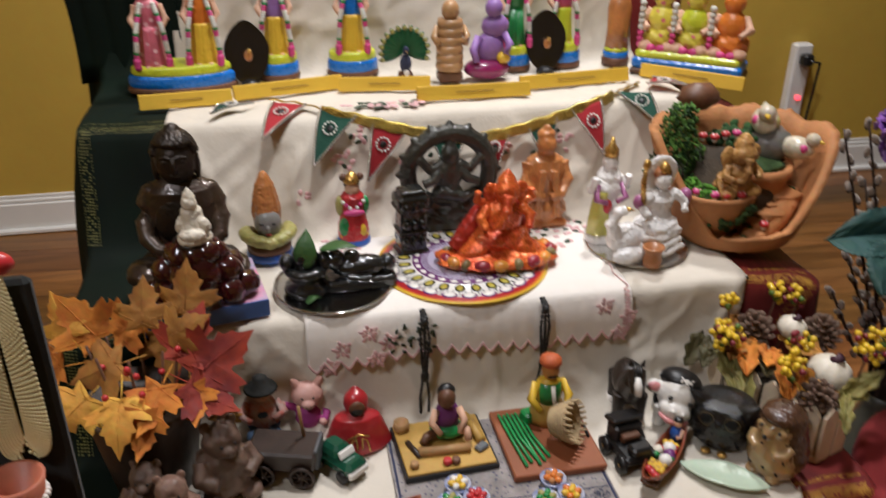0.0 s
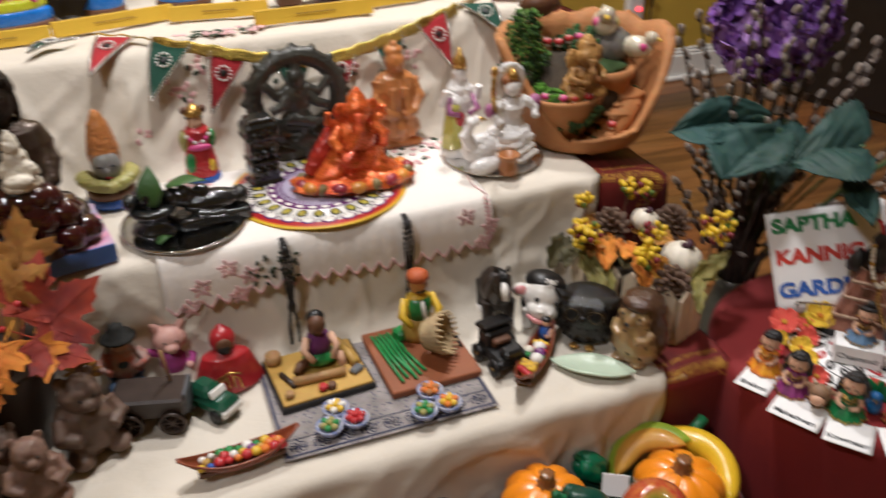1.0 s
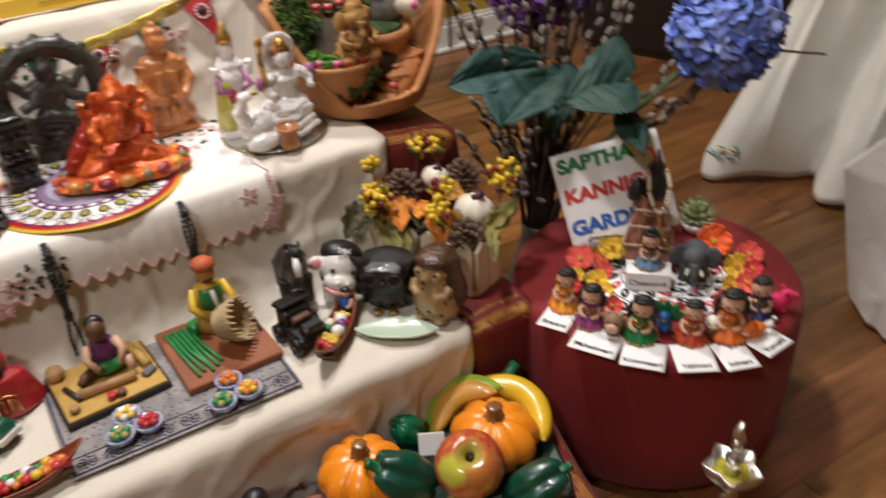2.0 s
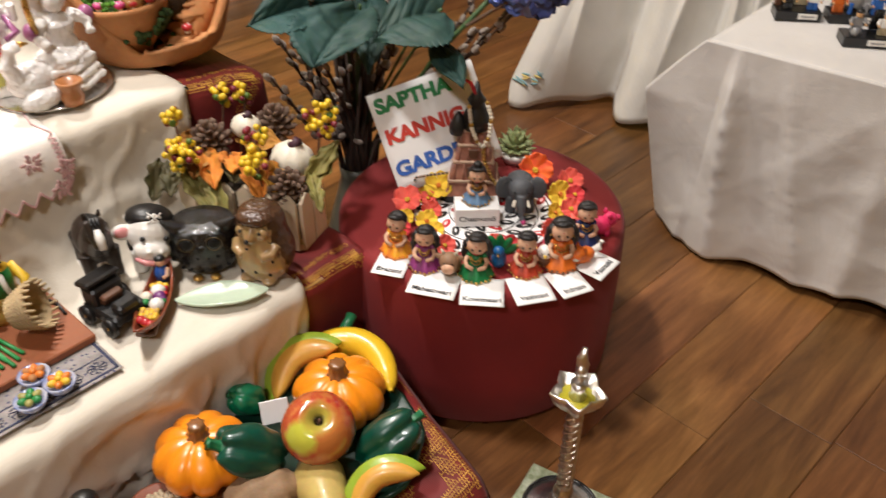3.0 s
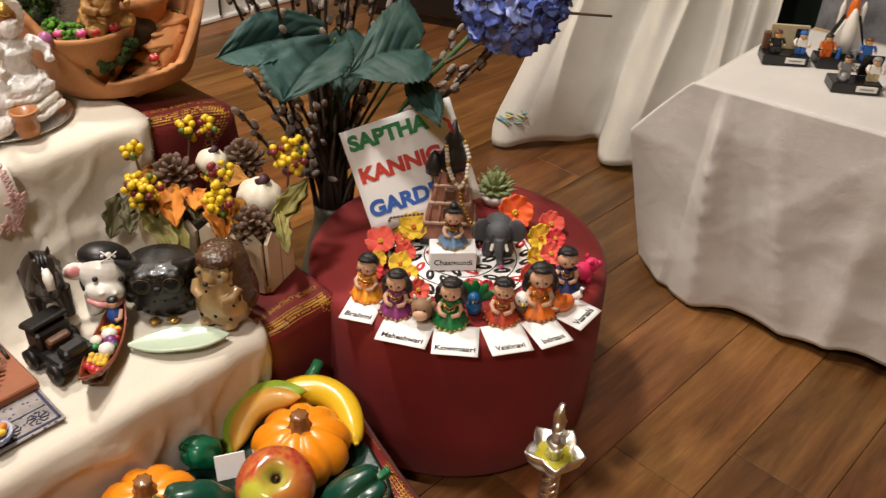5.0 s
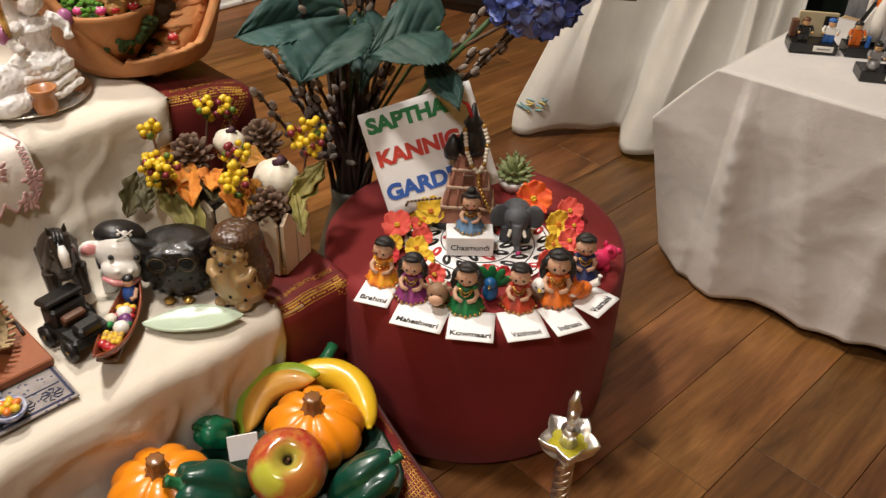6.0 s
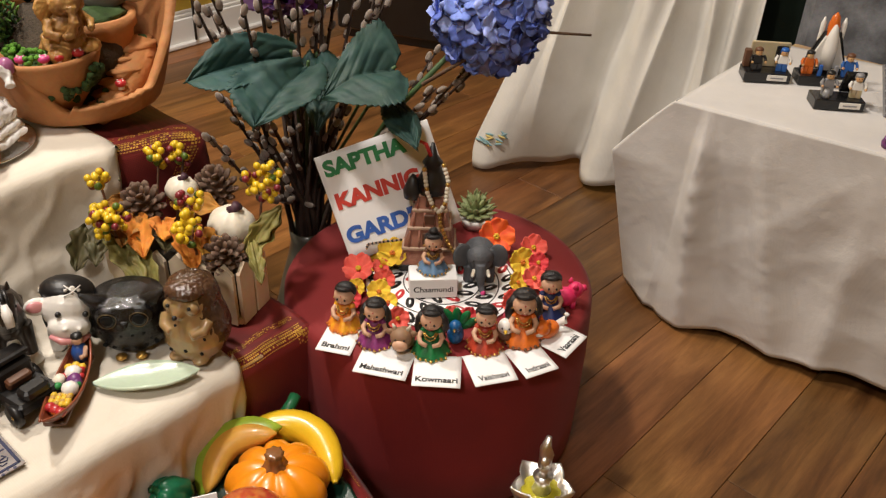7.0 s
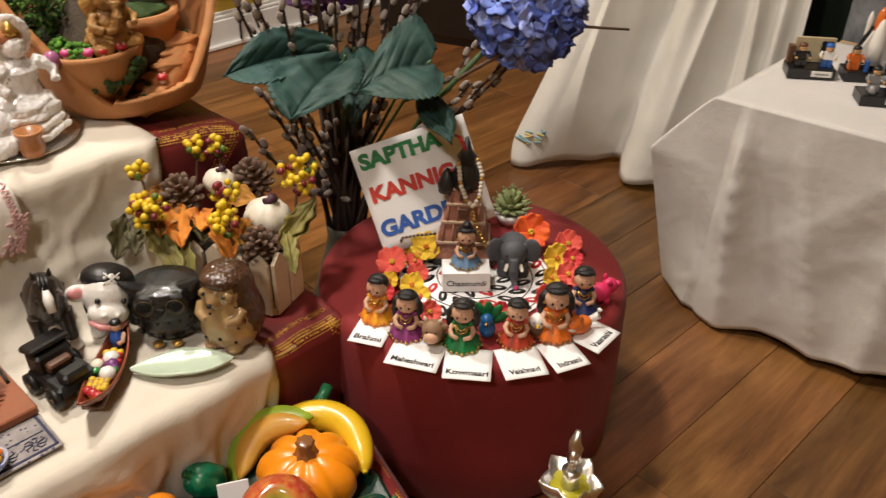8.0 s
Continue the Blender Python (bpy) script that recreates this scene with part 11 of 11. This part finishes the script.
solid("tan_clay_figure", s, pose(0.190, 0.668, T3), "ribbed tan clay standing figure", "statue")
s = Shape()
s.ball((0, 0, 0.018), (0.040, 0.026, 0.018), paint("magenta_glaze", (0.26, 0.02, 0.12), 0.3, coat=0.4), 18, 9)
s.ball((0.006, 0.004, 0.052), (0.024, 0.020, 0.028), LILACP, 16, 10)
s.ball((0.014, 0.004, 0.088), (0.024, 0.018, 0.020), LILACP, 14, 9)
s.ball((0.010, 0.0, 0.118), (0.015, 0.015, 0.016), LILACP)
s.tube([(-0.014, 0, 0.070), (-0.026, -0.010, 0.052), (-0.022, -0.02, 0.034)], [0.008, 0.007, 0.006], LILACP)
s.tube([(0.026, -0.002, 0.078), (0.036, -0.012, 0.06), (0.028, -0.02, 0.046)], [0.008, 0.007, 0.006], LILACP)
s.ball((0.026, -0.012, 0.038), (0.012, 0.010, 0.010), YELLOW)
solid("lilac_clay_figure", s, pose(0.255, 0.672, T3), "lilac and magenta seated clay figure", "statue")
statue("green_robed_statue", single(GREEN, GREEN, 0.062), 0.318, 0.735, 0, "glazed clay figure in green robe on blue base")
painted_shell(0.368, 0.690, -6, "glossy black leaf-shaped plaque with orange motif")
statue("pale_robed_statue", single(LEMON, PINKP, 0.074), 0.408, 0.742, 0, "glazed clay figure in pale yellow on blue base")
s = Shape()
s.lathe((0, 0, 0), [(0.024, 0), (0.025, 0.010), (0.023, 0.014)], BROWN, 20)
s.lathe((0, 0, 0.0135), [(0.023, 0), (0.023, 0.011)], AZURE, 20)
s.lathe((0, 0, 0.024), [(0.022, 0), (0.021, 0.008)], LEMON, 20)
s.lathe((0, 0, 0.031), [(0.021, 0), (0.019, 0.03), (0.021, 0.07), (0.016, 0.09), (0.008, 0.096)], ORANGE_GLAZE, 20, wobble=0.06, n=8)
s.ball((0, -0.002, 0.14), (0.015, 0.015, 0.017), ORANGE_GLAZE)
solid("orange_clay_figure", s, pose(0.512, 0.730, T3), "orange-brown standing clay figure on striped base", "statue")
statue("seated_trio", seated_trio, 0.612, 0.640, -38, "three seated glazed clay figures in yellow and orange")



def name_strip(x0, y0, x1, y1, lift):
    u = Vector((x1 - x0, y1 - y0, 0))
    w = u.length
    m = frame_from(((x0 + x1) / 2, (y0 + y1) / 2, T3 + 0.0015 + lift), u, Vector((-u.y, u.x, 0)))
    c = thing("name_strip", m, "folded bright yellow card strip with printed line", "name strip", "yellow name strips")
    s = Shape()
    s.box((0, 0.0, 0.010), (w, 0.0016, 0.022), STRIP, rot=(-14, 0, 0), bevel=0.0005)
    s.box((0, 0.0085, 0.010), (w, 0.0016, 0.022), STRIP, rot=(14, 0, 0), bevel=0.0005)
    part("card", s, c)
    s = Shape()
    s.box((-0.0 * w, -0.0022, 0.0115), (w * 0.34, 0.0008, 0.0018), paint("printed_bar", (0.38, 0.23, 0.025), 0.7), rot=(-14, 0, 0), bevel=0.0002)
    part("printed_bar", s, c, "printed line of small type")


for row in ((-0.302, 0.588, -0.166, 0.602, 0), (-0.164, 0.615, 0.008, 0.655, 0), (0.000, 0.636, 0.148, 0.620, 0), (0.116, 0.560, 0.300, 0.562, 0), (0.292, 0.592, 0.490, 0.616, 0), (0.522, 0.640, 0.650, 0.520, 0)):
    name_strip(*row)


# ---- brick-built figure stands on the white table ----
TZ = 0.3985
GLOSSB = paint("toy_black", (0.012, 0.012, 0.013), 0.25, vary=0.15)
TOYW, TOYG, TOYO = paint("toy_white", (0.74, 0.72, 0.68), 0.25, vary=0.06), paint("toy_grey", (0.24, 0.24, 0.25), 0.3, vary=0.1), paint("toy_orange", (0.62, 0.14, 0.02), 0.25, vary=0.08)
TOYY, TOYB, TOYT = paint("toy_skin", (0.62, 0.36, 0.16), 0.3), paint("toy_blue", (0.03, 0.12, 0.42), 0.25), paint("toy_tan", (0.50, 0.42, 0.26), 0.3)


def mini(s, x, y, legs, body, hair, turn=0):
    """A toy block figure, 4 cm high."""
    m = pose(x, y, 0, 0, 0, turn)
    old = s.m
    s.m = old @ m
    for k in (-1, 1):
        s.box((k * 0.0041, 0, 0.006), (0.0076, 0.008, 0.012), legs, bevel=0.0006)
        s.tube([(k * 0.0085, 0, 0.024), (k * 0.0115, -0.002, 0.019), (k * 0.0105, -0.006, 0.016)], 0.0024, body, 7)
        s.ball((k * 0.0105, -0.0075, 0.0155), 0.0022, TOYY, 6, 5)
    s.box((0, 0, 0.0185), (0.0158, 0.008, 0.013), body, bevel=0.0008, taper=0.78)
    s.lathe((0, 0, 0.025), [(0.004, 0), (0.0051, 0.001), (0.0051, 0.008), (0.004, 0.009)], TOYY, 14)
    s.ball((0, 0.001, 0.0335), (0.0066, 0.0066, 0.0042), hair, 12, 7)
    s.ball((0, 0.004, 0.030), (0.0062, 0.003, 0.006), hair, 10, 7)
    for k in (-1, 1):
        s.ball((k * 0.002, -0.005, 0.030), 0.0007, BLACK, 5, 4)
    s.m = old


def toy_stand(x, y, turn, label, figs, w=0.072, d=0.040):
    t = thing("toy_display_stand", pose(x, y, TZ, 0, 0, turn), label, "toy set", "toy display stands")
    s = Shape()
    s.box((0, 0, 0.008), (w, d, 0.016), GLOSSB, bevel=0.001)
    part("base", s, t)
    s = Shape()
    s.box((w * 0.20, -d / 2 - 0.0006, 0.009), (w * 0.42, 0.0016, 0.009), TOYW, bevel=0.0003)
    part("name_plate", s, t, "white name plate")
    s = Shape()
    s.box((w * 0.20, -d / 2 - 0.0017, 0.009), (w * 0.28, 0.0008, 0.002), TOYG, bevel=0.0002)
    part("printed_bar", s, t)
    for fx, fy, legs, body, hair, ft in figs:
        s = Shape()
        mini(s, fx, fy, legs, body, hair, ft)
        ob = part("mini_figure", s, t, "toy block figure")
        ob.matrix_local = pose(0, 0, 0.016)
    return t


a1 = toy_stand(1.402, -0.214, -56, "black toy stand with white board and two figures", ((-0.018, -0.008, GLOSSB, GLOSSB, BROWN, 8), (0.022, -0.004, TOYB, TOYW, TOYB, -8)))
s = Shape()
s.box((0.004, 0.015, 0.036), (0.060, 0.005, 0.040), TOYT, bevel=0.001)
part("white_board", s, a1, "cream toy backboard")
s = Shape()
s.box((0.022, 0.0115, 0.038), (0.018, 0.004, 0.026), GLOSSB, bevel=0.001)
part("black_panel", s, a1)
s = Shape()
s.box((-0.030, 0.010, 0.030), (0.010, 0.012, 0.028), BROWN, bevel=0.001)
part("brown_bookcase", s, a1)
a2 = toy_stand(1.452, -0.290, -56, "black toy stand with white space shuttle", ((-0.030, -0.006, TOYO, TOYO, BLACK, 0), (0.030, -0.010, TOYB, TOYB, BROWN, 0)), w=0.086)
s = Shape()
s.lathe((0.0, 0.006, 0.022), [(0.010, 0), (0.011, 0.03), (0.009, 0.05), (0.004, 0.066), (0.001, 0.07)], TOYW, 16)
s.prism([(-0.030, 0), (0.030, 0), (0.010, 0.05), (-0.010, 0.05)], -0.003, 0.003, TOYW, pose(0, 0.010, 0.022, 90, 0, 0))
part("shuttle", s, a2, "white toy space shuttle")
s = Shape()
s.prism([(-0.036, 0), (0.036, 0), (0.014, 0.06), (-0.014, 0.06)], -0.002, 0.002, GLOSSB, pose(0, 0.016, 0.018, 90, 0, 0))
part("dark_fuselage", s, a2)
s = Shape()
s.lathe((0, 0.016, 0.018), [(0.008, 0), (0.009, 0.07), (0.006, 0.084), (0.001, 0.090)], TOYO, 14)
part("fuel_tank", s, a2, "orange toy fuel tank")
for k in (-1, 1):
    s = Shape()
    s.lathe((k * 0.016, 0.018, 0.020), [(0.004, 0), (0.004, 0.07), (0.001, 0.080)], TOYW, 10)
    part("booster", s, a2)
    s = Shape()
    s.box((k * 0.012, -0.012, 0.024), (0.006, 0.006, 0.018), TOYB if k < 0 else TOYG, bevel=0.001)
    part("support_leg", s, a2)
a3 = toy_stand(1.368, -0.338, -56, "black toy stand with telescope and two figures", ((-0.016, 0.002, TOYG, TOYG, BLACK, 0), (0.024, -0.002, TOYT, TOYW, TOYG, -6)))
s = Shape()
s.box((0.022, 0.014, 0.034), (0.030, 0.006, 0.036), GLOSSB, rot=(20, 0, 0), bevel=0.001)
part("black_screen", s, a3)
s = Shape()
s.lathe((-0.020, -0.010, 0.016), [(0.005, 0), (0.006, 0.004), (0.004, 0.012)], TOYG, 12)
part("telescope", s, a3)
for i, (x, y, m1, m2) in enumerate(((1.276, -0.446, PURPLE, PURPLE), (1.310, -0.478, FOREST, TANGERINE))):
    s = Shape()
    s.lathe((0, 0, 0), [(0.013, 0), (0.014, 0.006), (0.010, 0.016), (0.006, 0.022)], m1, 14)
    s.ball((0, 0, 0.029), (0.009, 0.009, 0.0095), SKIN, 12, 8)
    s.ball((0, 0.002, 0.033), (0.010, 0.010, 0.008), BLACK if not i else TANGERINE, 12, 7)
    for k in (-1, 1):
        s.tube([(k * 0.007, 0, 0.020), (k * 0.013, -0.005, 0.014), (k * 0.010, -0.010, 0.010)], 0.0028, PURPLE if not i else SKIN, 6)
    solid("clay_mini_doll", s, pose(x, y, TZ, 0, 0, -56), "tiny clay doll in %s dress" % ("purple" if not i else "green"), "doll", "tiny clay dolls")
st = thing("toy_staircase", pose(1.398, -0.402, TZ, 0, 0, -40), "grey toy lattice launch tower", "toy tower")
for k in (-1, 1):
    s = Shape()
    s.box((k * 0.012, 0, 0.034), (0.004, 0.004, 0.075), TOYG, rot=(-28, 0, 0), bevel=0.0006)
    part("rail", s, st)
for i in range(7):
    s = Shape()
    s.box((0, -0.016 + 0.0048 * i, 0.006 + 0.0095 * i), (0.026, 0.006, 0.0025), TOYG, bevel=0.0005)
    part("rung", s, st)


# ---- floor planks, each a board of its own ----
def planks():
    w, ln, th = 0.127, 1.22, radians(-2.9)
    s = Shape()
    s.box((0, 0, 0), (ln - 0.0008, w - 0.0008, 0.008), PLANK, bevel=0.0008)
    me = s.mesh("plank")
    ca, sa = math.cos(th), math.sin(th)
    for row in range(-15, 28):
        n = -0.1374 - (row + 0.5) * w
        shift = {1: 0.159, 2: 0.274}.get(row, (row * 0.41 + 0.13 * (row % 3)) % 1.0 * ln)
        for col in range(-3, 5):
            a = col * ln + shift + 0.1
            lo, hi = max(X0 - sa * n, a - ln / 2), min(X1 - sa * n, a + ln / 2)
            if hi - lo < 0.03:
                continue
            a = (lo + hi) / 2
            x, y = ca * a - sa * n, sa * a + ca * n
            if Y0 - 0.02 < y < WALL_Y + 0.05:
                if hi - lo > ln - 0.001:
                    ob = new("plank", me)
                else:
                    s = Shape()
                    s.box((0, 0, 0), (hi - lo - 0.0008, w - 0.0008, 0.008), PLANK, bevel=0.0008)
                    ob = new("plank", s.mesh("plank"))
                ob.parent = floor
                ob.matrix_world = pose(x, y, -0.004, 0, 0, -2.9)


planks()
